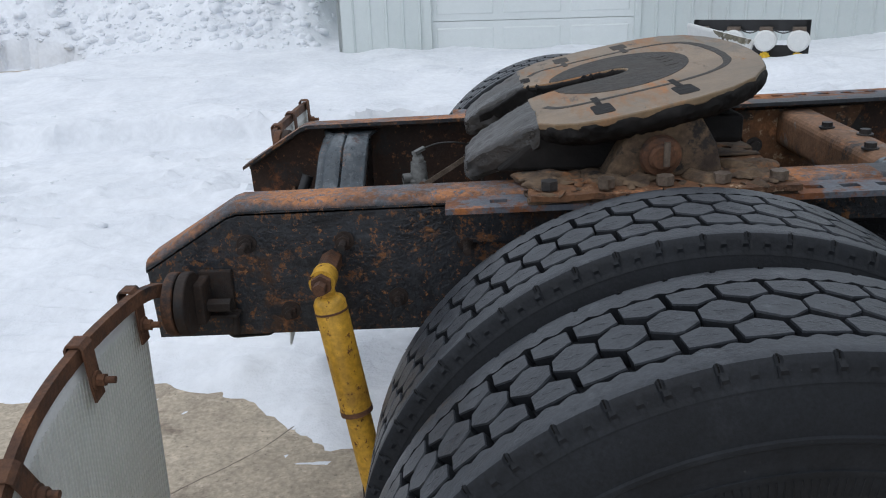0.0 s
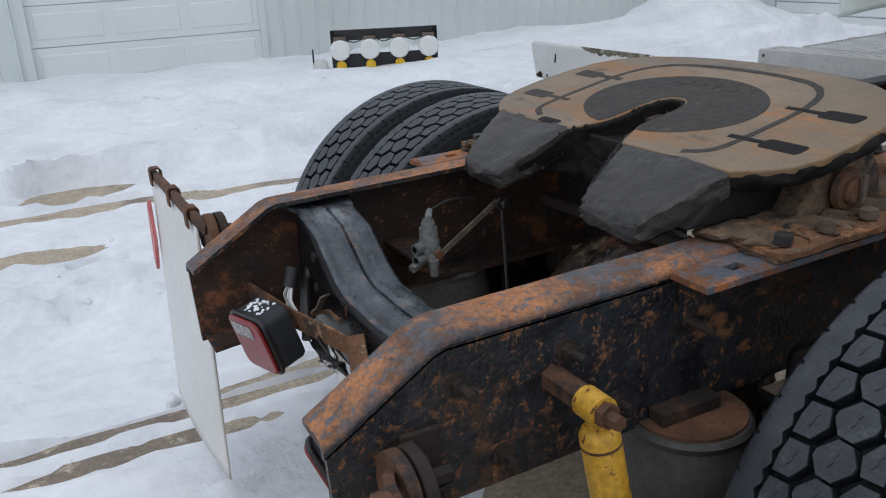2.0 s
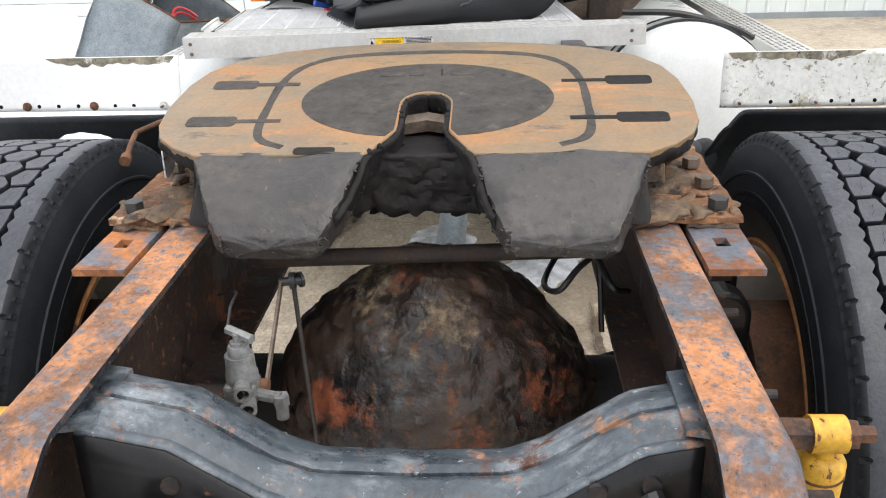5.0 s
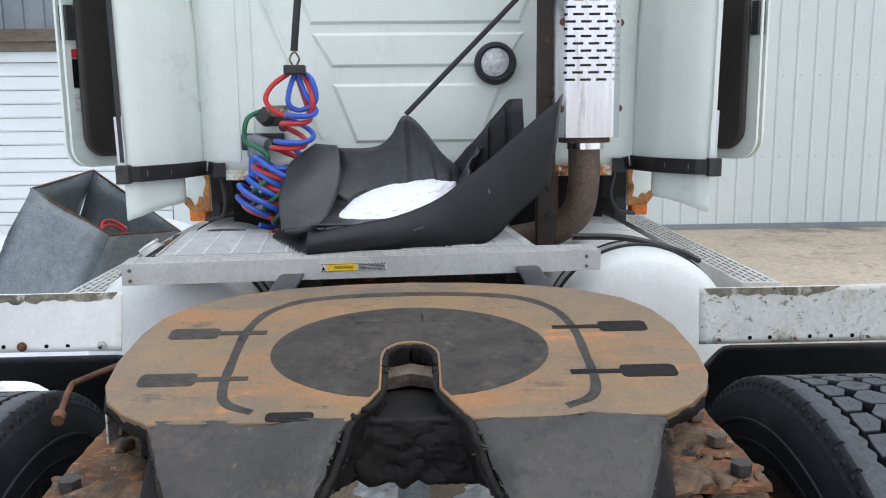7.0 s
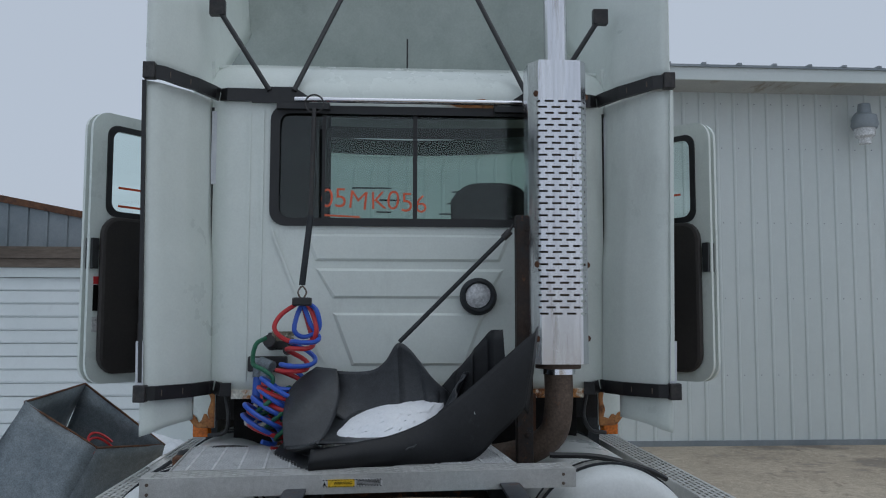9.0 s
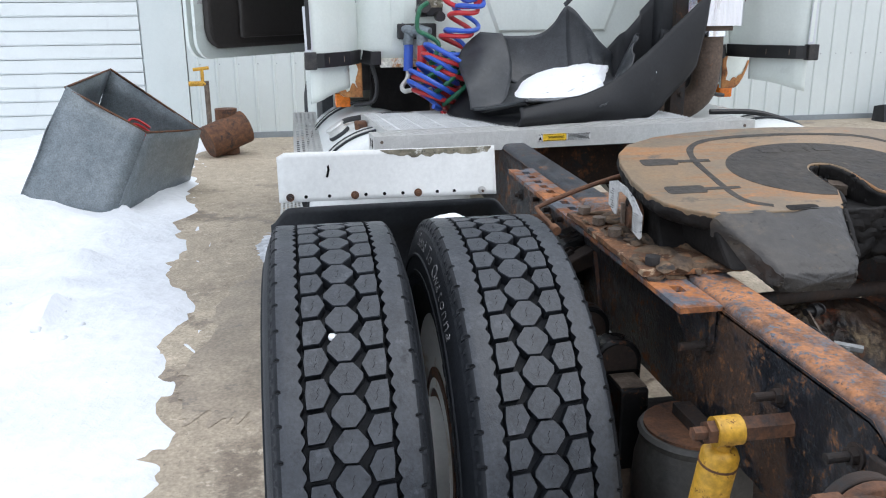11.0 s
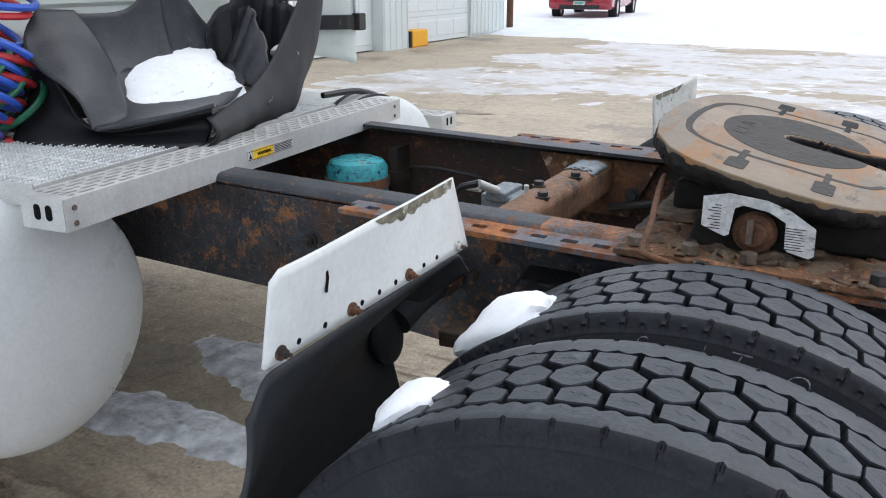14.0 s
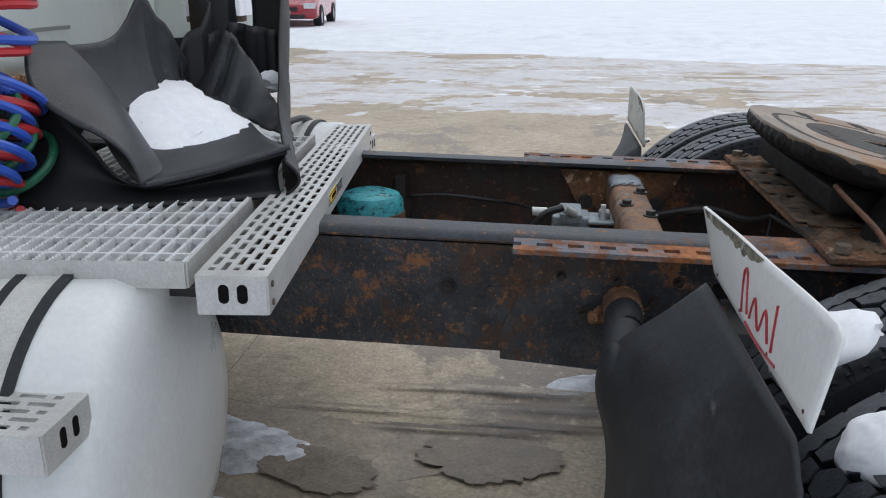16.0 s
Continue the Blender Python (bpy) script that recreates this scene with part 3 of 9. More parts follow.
def lettering(name, text, size, m, material, parent, label="", depth=0.0008, bold=0.0):
    """Writing in the built-in font, turned into a mesh."""
    cu = bpy.data.curves.new(name, "FONT")
    cu.body, cu.size, cu.extrude, cu.align_x, cu.align_y, cu.offset = text, size, depth, "CENTER", "CENTER", bold
    tmp = bpy.data.objects.new(name, cu)
    scene.collection.objects.link(tmp)
    me = bpy.data.meshes.new_from_object(tmp.evaluated_get(bpy.context.evaluated_depsgraph_get()))
    bpy.data.objects.remove(tmp)
    bpy.data.curves.remove(cu)
    me.transform(m)
    me.materials.clear()
    me.materials.append(material)
    ob = new(name, me)
    if parent:
        ob.parent = parent
    return tagged(ob, label)

# ---- ground ----
def smooth01(v):
    v = min(1.0, max(0.0, v))
    return v * v * (3 - 2 * v)


def fbm(x, y, s, seed=0.0, octaves=4):
    v, a, f = 0.0, 0.5, s
    for _ in range(octaves):
        v += a * noise.noise(Vector((x * f, y * f, seed)))
        a, f = a * 0.5, f * 2.1
    return v


def lines(*stretches):
    """Coordinates from stretches of (start, end, step)."""
    out = []
    for a, b, s in stretches:
        n = max(1, round((b - a) / s))
        out += [a + (b - a) * k / n for k in range(n)]
    return out + [stretches[-1][1]]


def field(name, xs, ys, height, material, label, category="", kind="structure"):
    bm = bmesh.new()
    g = [[bm.verts.new((x, y, height(x, y))) for y in ys] for x in xs]
    low = -0.045
    for i in range(len(xs) - 1):
        for j in range(len(ys) - 1):
            q = (g[i][j], g[i + 1][j], g[i + 1][j + 1], g[i][j + 1])
            if max(v.co.z for v in q) > low:
                bm.faces.new(q)
    bmesh.ops.delete(bm, geom=[v for v in bm.verts if not v.link_faces], context="VERTS")
    return tagged(finish(name, bm, material, smooth=True), label, category, kind=kind)


ground = tagged(finish("ground", boxes((-250, 250, -250, 250, -0.4, 0.0)), M_CONCRETE),
                "tan weathered concrete yard, wet and stained in places", "ground", kind="structure")

EDGE_X = (-40, -2.6, -2.0, -1.45, -1.0, -0.7, -0.3, 0.1, 0.6, 3.0, 9.2)
EDGE_Y = (0.9, 0.52, 0.50, 0.56, 0.34, 0.16, 0.22, 0.70, 1.55, 1.75, 2.4)
MELT = ((-0.90, 4.80, 0.42, 0.20), (-1.45, 4.30, 0.62, 0.11), (-0.70, 4.34, 0.50, 0.10), (0.10, 4.20, 0.50, 0.10), (-1.38, 3.48, 0.46, 0.15), (-0.98, 3.16, 0.14, 0.06), (-6.9, 10.0, 1.1, 0.9), (-0.75, 1.36, 0.85, 0.034), (-1.15, 1.20, 0.55, 0.030), (-0.35, 1.47, 0.40, 0.030))
MOUNDS = ((6.6, 5.2, 2.0, 0.34), (5.0, 4.4, 0.9, 0.30), (7.6, 7.8, 1.6, 0.55), (3.6, 4.6, 1.2, 0.18), (5.4, 8.6, 1.5, 0.16), (9.0, 3.4, 1.2, 0.25), (4.6, 3.3, 0.7, 0.26))


rnd_p = random.Random(17)
PRINTS = [(rnd_p.uniform(-4.2, 0.6), rnd_p.uniform(1.6, 5.0), rnd_p.uniform(-0.8, 0.8), rnd_p.uniform(0.025, 0.06)) for _ in range(60)]
PRINTS += [(-3.6 + 0.34 * k, 3.0 + 0.08 * (k % 2) + 0.05 * k, 0.4, 0.05) for k in range(7)]


def north_snow(x, y):
    yb = float(np.interp(x, EDGE_X, EDGE_Y)) + 0.30 * fbm(x, y, 1.6, 2.0) + 0.12 * fbm(x, y, 7.0, 5.0)
    s = (y - yb) / 0.35
    for cx, cy, rx, ry in MELT:
        d = math.hypot((x - cx) / rx, (y - cy) / ry) + 0.32 * fbm(x, y, 3.5, 8.0)
        s = min(s, (d - 1.0) * 3.5)
    if s < -1.0:
        return -0.06
    on = smooth01(s)
    h = 0.028 * smooth01(s * 0.8 + 0.2) + 0.08 * fbm(x, y, 0.9, 3.0) * on + 0.030 * fbm(x, y, 2.6, 4.0) * on + 0.016 * max(0.0, fbm(x, y, 9.0, 15.0)) * on
    near = smooth01(1 - abs(y - 1.35) / 0.75) * on
    h += near * (0.028 * math.sin(y * 40 + 7 * x + 2.5 * fbm(x, y, 0.7, 1.0)) + 0.03 * fbm(x * 0.4, y, 3.0, 16.0) - 0.012)
    chunk = max(0.0, fbm(x, y, 5.5, 17.0) - 0.12) * smooth01(1 - (y - 0.2) / 1.3) * smooth01((0.3 - x) / 0.6)
    h += 0.28 * chunk * on
    edge_y = 4.80 + 0.03 * x + 0.35 * fbm(x, y, 0.55, 6.0) + 0.16 * fbm(x, y, 3.2, 18.0)
    deep = smooth01((y - edge_y) / 0.16)
    h += deep * (0.15 + 0.08 * fbm(x, y, 1.4, 19.0)) + 0.12 * math.exp(-((y - edge_y - 0.22) / 0.2) ** 2) * (0.4 + 1.6 * abs(fbm(x, y, 2.6, 7.0)))
    h += 0.10 * math.exp(-((y - 7.2 - 0.3 * fbm(x, y, 0.5, 20.0)) / 0.5) ** 2)
    berm2 = math.exp(-((y - 2.55 - 0.35 * fbm(x, y, 0.8, 9.0)) / 0.14) ** 2)
    h += 0.10 * berm2 * on * max(0.0, 0.2 + 2.2 * fbm(x, y, 3.5, 7.0))
    for cx, cy, r, top in MOUNDS:
        d = math.hypot(x - cx, y - cy) / r
        if d < 1.6:
            h += top * math.exp(-2.2 * d * d) * (1 + 0.5 * fbm(x, y, 2.0, 11.0))
    h += 0.05 * smooth01((y - 8.2) / 2.0)
    pile = smooth01((y - 10.2 + 0.35 * fbm(x, y, 0.6, 12.0)) / 3.6) * smooth01((-2.3 - x) / 0.6)
    if pile > 0:
        near_c = noise.voronoi(Vector((x * 2.3 + 0.4 * fbm(x, y, 3.0, 1.0), y * 2.3, 0.5)))[0]
        far_c = noise.voronoi(Vector((x * 5.5, y * 5.5 + 0.5 * fbm(x, y, 4.0, 6.0), 2.5)))[0]
        lump = 1.4 * abs(fbm(x, y, 0.9, 13.0)) + 0.62 * (1 - near_c[0] * 1.4) + 0.42 * (1 - far_c[0] * 1.4) * (0.5 + fbm(x, y, 1.0, 2.0)) + 0.25 * abs(fbm(x, y, 9.0, 15.0))
        h += pile * (1.75 + lump)
    for cx, cy, turn, deep_p in PRINTS:
        if abs(x - cx) < 0.3 and abs(y - cy) < 0.3:
            u, v = (x - cx) * math.cos(turn) + (y - cy) * math.sin(turn), (y - cy) * math.cos(turn) - (x - cx) * math.sin(turn)
            d = math.hypot(u / 0.16, v / 0.075)
            h += on * deep_p * (-math.exp(-d * d * 1.2) + 0.55 * math.exp(-((d - 1.5) / 0.35) ** 2))
    if s > 0.5:
        h = max(h, 0.010 + 0.008 * fbm(x, y, 6.0, 27.0))
    return h - 0.02 * (1 - smooth01(s)) if s > 0 else min(h, 0.03) * (1 + s) - 0.06 * (-s)


field("snow_north", lines((-120, -14, 8), (-14, -9, 0.3), (-9, -5, 0.08), (-5, 1.2, 0.045), (1.2, 9.1, 0.09)), lines((0.1, 6.6, 0.045), (6.6, 10, 0.08), (10, 14.6, 0.075), (14.6, 18, 0.25), (18, 120, 8)),
      north_snow, M_SNOW, "white rutted snow with bare tracks and a ploughed pile", "snow")


def rubble(name, spots, label, seed):
    """Lumps of broken snow, each a rough ball sunk into the surface, joined into one heap."""
    rnd = random.Random(seed)
    base = bmesh.new()
    bmesh.ops.create_icosphere(base, subdivisions=2, radius=1.0)
    base.verts.ensure_lookup_table()
    co = np.array([v.co[:] for v in base.verts])
    tri = np.array([[v.index for v in f.verts] for f in base.faces])
    base.free()
    kinds = []
    for k in range(6):
        kinds.append(np.array([list(Vector(c) * (1 + 0.45 * noise.noise(Vector(c) * 1.6 + Vector((k * 7, 0, 0))) + 0.16 * noise.noise(Vector(c) * 4 + Vector((0, k * 5, 0))))) for c in co]))
    verts, faces = [], []
    for i, (x, y, r) in enumerate(spots):
        a = rnd.uniform(0, 6.28)
        c = kinds[i % 6] * np.array([r * rnd.uniform(0.8, 1.3), r * rnd.uniform(0.8, 1.3), r * rnd.uniform(0.55, 0.95)])
        rot = np.stack([c[:, 0] * math.cos(a) - c[:, 1] * math.sin(a), c[:, 0] * math.sin(a) + c[:, 1] * math.cos(a), c[:, 2]], axis=1)
        verts.append(rot + np.array([x, y, north_snow(x, y) - 0.15 * r]))
        faces.append(tri + len(co) * i)
    me = bpy.data.meshes.new(name)
    me.from_pydata(np.concatenate(verts).tolist(), [], np.concatenate(faces).tolist())
    me.materials.append(M_SNOW)
    for q in me.polygons:
        q.use_smooth = True
    return tagged(new(name, me), label, "snow", kind="stuff")


rnd_c = random.Random(23)
heap = []
while len(heap) < 2600:
    x, y = rnd_c.uniform(-8.6, -2.5), rnd_c.uniform(10.1, 14.5)
    if y > 10.3 + 0.5 * fbm(x, y, 0.6, 12.0) + rnd_c.random() ** 2 * 0.3:
        heap.append((x, y, 0.018 + 0.085 * rnd_c.random() ** 4))
rubble("snow_rubble", heap, "rubble of broken snow on the ploughed pile", 3)
strew = []
while len(strew) < 420:
    x = rnd_c.uniform(-5.0, 3.0)
    row = rnd_c.choice((2.55, 5.45, 5.6, 1.4, 7.3, 3.6))
    y = row + 0.35 * fbm(x, row, 0.8, 9.0) + rnd_c.gauss(0, 0.12 if row < 3 else 0.2)
    if north_snow(x, y) > 0.012:
        strew.append((x, y, 0.005 + 0.028 * rnd_c.random() ** 4))
rubble("snow_rubble", strew, "small crumbs of broken snow along the ruts", 5)


def south_ice(x, y):
    s = fbm(x * 0.45, y, 0.55, 21.0) + 0.35 * fbm(x, y, 2.5, 22.0) + 0.42 * smooth01((-6.6 - y) / 2.4) - 0.24
    s -= 0.8 * smooth01((y + 6.6) / 1.4) + 0.75 * smooth01((x - 6.6 - 0.2 * (y + 9)) / 1.6)
    return max(-0.06, 0.02 * s + 0.006 * fbm(x, y, 6.0, 23.0) + (0.03 * max(0.0, fbm(x, y, 3.2, 24.0) - 0.30) if s > 0 else 0))


field("ice_patches", lines((-24, -2, 0.5), (-2, 12, 0.11)), lines((-17.5, -5.2, 0.10)), south_ice, M_ICE, "thin trodden ice over the concrete", "ice")


def south_snow(x, y):
    yb = -17.0 - 0.25 * (x - 4) + 1.6 * fbm(x, y, 0.25, 31.0)
    s = (yb - y) / 2.0
    return max(-0.06, 0.05 * smooth01(s) + 0.22 * smooth01((-18.0 - y) / 4.0) - 0.05 * (1 - smooth01(s * 4 + 0.5)) + 0.05 * fbm(x, y, 0.5, 32.0) * smooth01(s) + 0.02 * fbm(x, y, 2.5, 33.0))


field("snow_south", lines((-120, -20, 10), (-20, 20, 0.4), (20, 120, 10)), lines((-140, -45, 9), (-45, -14, 0.3)), south_snow, M_SNOW, "open snow field beyond the yard", "snow")


def patch(name, cx, cy, rx, ry, turn, seed, material, label, top=0.03):
    def h(x, y):
        c, s = math.cos(turn), math.sin(turn)
        u, v = (c * (x - cx) + s * (y - cy)) / rx, (-s * (x - cx) + c * (y - cy)) / ry
        d = 1.0 - math.hypot(u, v) + 0.55 * fbm(x, y, 3.0, seed) + 0.3 * fbm(x, y, 9.0, seed)
        return max(-0.06, top * smooth01(d * 1.4) + 0.25 * top * fbm(x, y, 14.0, seed) - 0.006 if d > -0.2 else -0.06)
    r = 1.5 * max(rx, ry)
    return field(name, lines((cx - r, cx + r, 0.025)), lines((cy - r, cy + r, 0.025)), h, material, label, "snow", kind="stuff")


patch("snow_patch", 1.94, -0.37, 0.50, 0.20, -0.30, 41.0, M_SNOW_DIRTY, "grey slushy snow patch on wet concrete")
patch("snow_patch", 1.95, 0.12, 0.62, 0.19, -0.1, 43.0, M_SNOW_DIRTY, "grey slushy snow patch beside a fuel tank", 0.028)
patch("snow_patch", 3.75, 1.25, 0.62, 0.32, 0.1, 45.0, M_SNOW_DIRTY, "dirty snow patch by the step")
patch("snow_patch", 1.52, 0.98, 0.28, 0.10, 0.3, 47.0, M_SNOW_DIRTY, "thin dirty slush on wet concrete", 0.018)
patch("snow_patch", 0.62, -0.95, 0.25, 0.10, 0.5, 49.0, M_SNOW_DIRTY, "thin dirty slush by a wheel", 0.02)


def stain(name, cx, cy, rx, ry, turn, seed, material, label, rag=0.5):
    """A flat wet patch with a ragged outline, a few millimetres over the slab, each at its own height."""
    z = 0.002 + 0.0010 * (seed - 61.0)
    bm = bmesh.new()
    mid = bm.verts.new((cx, cy, z))
    ring = []
    for k in range(160):
        a = 2 * math.pi * k / 160
        r = 1 + rag * fbm(math.cos(a) * 1.1, math.sin(a) * 1.1, 1.3, seed) + 0.55 * rag * fbm(math.cos(a), math.sin(a), 5.0, seed + 3) + 0.3 * rag * fbm(math.cos(a), math.sin(a), 14.0, seed + 5)
        u, v = rx * r * math.cos(a), ry * r * math.sin(a)
        ring.append(bm.verts.new((cx + u * math.cos(turn) - v * math.sin(turn), cy + u * math.sin(turn) + v * math.cos(turn), z)))
    for k in range(160):
        bm.faces.new((mid, ring[k], ring[(k + 1) % 160]))
    return part(name, bm, material, ground, label, smooth=False)


stain("damp_patch", 1.85, -0.22, 0.70, 0.36, 0.1, 61.0, M_DAMP, "damp brown concrete under the frame")
stain("damp_patch", 2.4, 1.3, 1.3, 0.42, -0.15, 62.0, M_DAMP, "damp brown concrete beside the tank")
stain("damp_patch", 3.3, -4.7, 1.6, 0.5, 0.3, 64.0, M_DAMP, "damp streak on the yard", 0.9)
stain("damp_patch", 5.4, -6.3, 1.5, 0.35, 0.2, 65.0, M_DAMP, "damp streak on the yard", 0.9)
stain("damp_patch", 5.0, -19.5, 4.0, 0.9, 0.0, 66.0, M_DAMP, "damp streak on the yard", 0.9)
stain("puddle", 1.00, -0.33, 0.23, 0.14, -0.05, 71.0, M_MOIST, "dark round wet spot")
stain("puddle", 1.56, -0.20, 0.22, 0.13, -0.3, 72.0, M_MOIST, "dark wet spot by the slush")
stain("puddle", 2.30, 0.86, 0.42, 0.24, -0.3, 73.0, M_WET, "dark brown wet area")
stain("puddle", 2.9, 1.15, 0.50, 0.25, 0.1, 74.0, M_WET, "dark brown wet area")
stain("puddle", 3.0, -3.2, 0.30, 0.10, 0.4, 77.0, M_WET, "dark wet spot on the yard")


for k, (cx, cy, rx, ry) in enumerate(((0.85, -0.56, 0.30, 0.022), (1.15, -0.50, 0.35, 0.014), (0.75, -0.70, 0.25, 0.016), (1.55, -0.62, 0.30, 0.012), (1.0, -0.82, 0.40, 0.02), (1.9, 0.55, 0.4, 0.03), (2.6, -1.8, 0.5, 0.03))):
    stain("dark_streak", cx, cy, rx, ry, 0.03 * (k % 3 - 1), 78.0 + k, M_DAMP if k > 2 else M_WET, "dark tyre streak on the concrete", 1.2)


def crack(pts, w, seed):
    bm = bmesh.new()
    line = glide([(*p, 0.0) for p in pts], 14)
    rows = []
    for i, p in enumerate(line):
        o = 0.03 * fbm(p.x, p.y, 6.0, seed)
        half = w * (0.5 + 0.6 * abs(fbm(p.x, p.y, 9.0, seed + 1)))
        d = (line[min(i + 1, len(line) - 1)] - line[max(i - 1, 0)]).normalized()
        n = Vector((-d.y, d.x, 0))
        rows.append((bm.verts.new(p + n * (o - half) + Vector((0, 0, 0.030))), bm.verts.new(p + n * (o + half) + Vector((0, 0, 0.030)))))
    for a, b in zip(rows, rows[1:]):
        bm.faces.new((a[0], b[0], b[1], a[1]))
    return bm


for k, (pts, w) in enumerate((([(2.6, -0.72), (1.6, -0.55), (0.9, -0.66), (0.3, -0.62)], 0.004), ([(2.5, 0.9), (2.2, -0.2), (2.1, -1.4), (2.4, -4.5)], 0.005),
                              ([(-1.3, -0.1), (-1.05, 0.15), (-0.9, 0.35)], 0.006), ([(3.2, -4.0), (4.6, -4.6), (6.6, -5.4)], 0.012), ([(4.4, -8.5), (4.0, -4.4), (3.6, -2.0)], 0.012))):
    part("crack", crack(pts, w * 0.7, 50.0 + k), M_WET, ground, "dark crack in the concrete")


# ---- buildings ----
def placed(ob, m):
    ob.data.transform(m)
    return ob


def ribbed(bm, a, b, z0, z1, y, step=0.229, rib=0.018, out=-1):
    """Siding along x from a to b with upright ribs that stand out."""
    pts, x = [], a
    while x < b - 0.02:
        for dx, dy in ((0.0, 0.0), (0.012, 1.0), (0.034, 1.0), (0.046, 0.0)):
            if x + dx < b:
                pts.append((x + dx, y + out * rib * dy))
        x += step
    pts.append((b, y))
    lo, hi = [bm.verts.new((*p, z0)) for p in pts], [bm.verts.new((*p, z1)) for p in pts]
    for i in range(len(pts) - 1):
        bm.faces.new((lo[i], lo[i + 1], hi[i + 1], hi[i]))
    return bm


def garage_door(parent, label, a, b, z0, z1, y, rows, cols, m, out=-1):
    """Sections with stamped panels, one part a section, seams between them."""
    dz, dx = (z1 - z0) / rows, (b - a) / cols
    door = placed(part("garage_door", boxes((a, b, min(y - out * 0.03, y - out * 0.05), max(y - out * 0.03, y - out * 0.05), z0, z1)), M_DOOR_PANEL, parent, label, smooth=False), m)
    for r in range(rows):
        e, w = 0.018, 0.86 * dx
        zb, zt = z0 + r * dz + 0.004, z0 + (r + 1) * dz - 0.004
        zz = z0 + (r + 0.18) * dz
        zl = [zb, zb, zz, zz + e, zz + 0.64 * dz - e, zz + 0.64 * dz, zt, zt]
        xl = [a] + [a + (c + 0.07) * dx + d for c in range(cols) for d in (0.0, e, w - e, w)] + [b]
        bm = bmesh.new()
        grid = []
        for i, x in enumerate(xl):
            raised = 0 < i < len(xl) - 1 and i % 4 in (2, 3)
            grid.append([bm.verts.new((x, y - out * 0.028 if j in (0, 7) else y + out * 0.010 if raised and j in (3, 4) else y, z)) for j, z in enumerate(zl)])
        for p, q in zip(grid, grid[1:]):
            for j in range(7):
                bm.faces.new((p[j], q[j], q[j + 1], p[j + 1]) if out < 0 else (p[j], p[j + 1], q[j + 1], q[j]))
        placed(part("section", bm, M_DOOR_PANEL, door, smooth=False), m)
    return door


NA, NB = Vector((-2.06, 9.86, 0)), Vector((9.15, 9.08, 0))
NDIR = (NB - NA).normalized()
NM = Matrix.Translation(NA) @ Matrix.Rotation(math.atan2(NDIR.y, NDIR.x), 4, "Z")
NL = (NB - NA).length
north = thing("storage_building", "low white steel-sided building with a sectional garage door behind the snow", "building")
for nm, bm, mt, lb in (
    ("wall_siding", ribbed(bmesh.new(), 0.16, 1.22, 0, 3.4, 0.0), M_WALL, ""),
    ("wall_siding", ribbed(bmesh.new(), 3.99, NL, 0, 3.4, 0.0), M_WALL, ""),
    ("core", boxes((0.02, 1.22, 0.03, 0.3, 0, 3.4), (3.99, NL, 0.03, 0.3, 0, 3.4), (1.22, 3.99, 0.03, 0.3, 2.5, 3.4), (0, 0.12, 0.3, 9.0, 0, 3.4), (0, NL, 8.9, 9.0, 0, 3.4)), M_WALL, ""),
    ("corner_trim", boxes((-0.03, 0.18, -0.03, 0.02, 0, 3.4), (-0.03, 0.02, -0.03, 0.14, 0, 3.4)), M_WALL, "pale corner trim"),
    ("door_trim", boxes((1.16, 1.26, -0.035, 0.06, 0, 2.55), (3.96, 4.04, -0.035, 0.06, 0, 2.55), (1.16, 4.04, -0.035, 0.06, 2.5, 2.6)), M_WALL, "pale door trim"),
    ("roof", boxes((-0.4, NL + 0.4, -0.4, 9.3, 3.42, 3.55)), M_ROOF_GREY, ""),
):
    placed(part(nm, bm, mt, north, lb, smooth=False), NM)
garage_door(north, "white sectional garage door", 1.26, 3.96, 0.10, 2.5, 0.05, 5, 3, NM)

WX = 9.1
shop = thing("workshop_building", "long white ribbed-steel workshop with garage doors", "building")
TURN_X = Matrix.Translation((WX, 0, 0)) @ Matrix.Rotation(radians(90), 4, "Z")


def on_shop(nm, bm, mt, lb="", smooth=False, parent=None):
    """Built with x along the wall (world y) and y outwards to the back."""
    ob = part(nm, bm, mt, parent or shop, lb, smooth=smooth)
    return placed(ob, TURN_X)


# along the wall, s runs with world y; the yard lies on the +y side of this frame
on_shop("wall_siding", ribbed(bmesh.new(), -8.9, 2.45, 0.06, 4.66, 0.0, step=0.229, out=1), M_WALL)
on_shop("wall_siding", ribbed(bmesh.new(), -19.3, -17.3, 0.06, 4.66, -0.25, out=1), M_WALL)
on_shop("core", boxes((-8.9, 2.45, -0.3, -0.02, 0, 4.66), (-19.3, -17.3, -0.6, -0.27, 0, 4.66), (-13.9, -12.9, -0.6, -0.30, 0, 2.9), (-17.3, -8.9, -0.6, -0.27, 2.9, 4.66),
                      (-19.3, -19.0, -9, -0.6, 0, 4.66), (-19.3, 2.45, -9.2, -9.0, 0, 4.66), (2.2, 2.45, -9, -0.3, 0, 4.66)), M_WALL)
on_shop("base_trim", boxes((-8.9, 2.45, -0.02, 0.03, 0.0, 0.07)), M_ROOF_GREY, "grey base flashing")
garage_door(shop, "white sectional garage door", -12.9, -8.9, 0.02, 2.9, -0.32, 5, 4, TURN_X, out=1)
garage_door(shop, "white sectional garage door", -17.3, -13.9, 0.02, 2.9, -0.32, 5, 4, TURN_X, out=1)
on_shop("pier", ribbed(boxes((-13.9, -12.9, -0.29, -0.056, 0, 2.89)), -13.9, -12.9, 0, 2.89, -0.05, out=1), M_WALL, "ribbed pier between the doors")
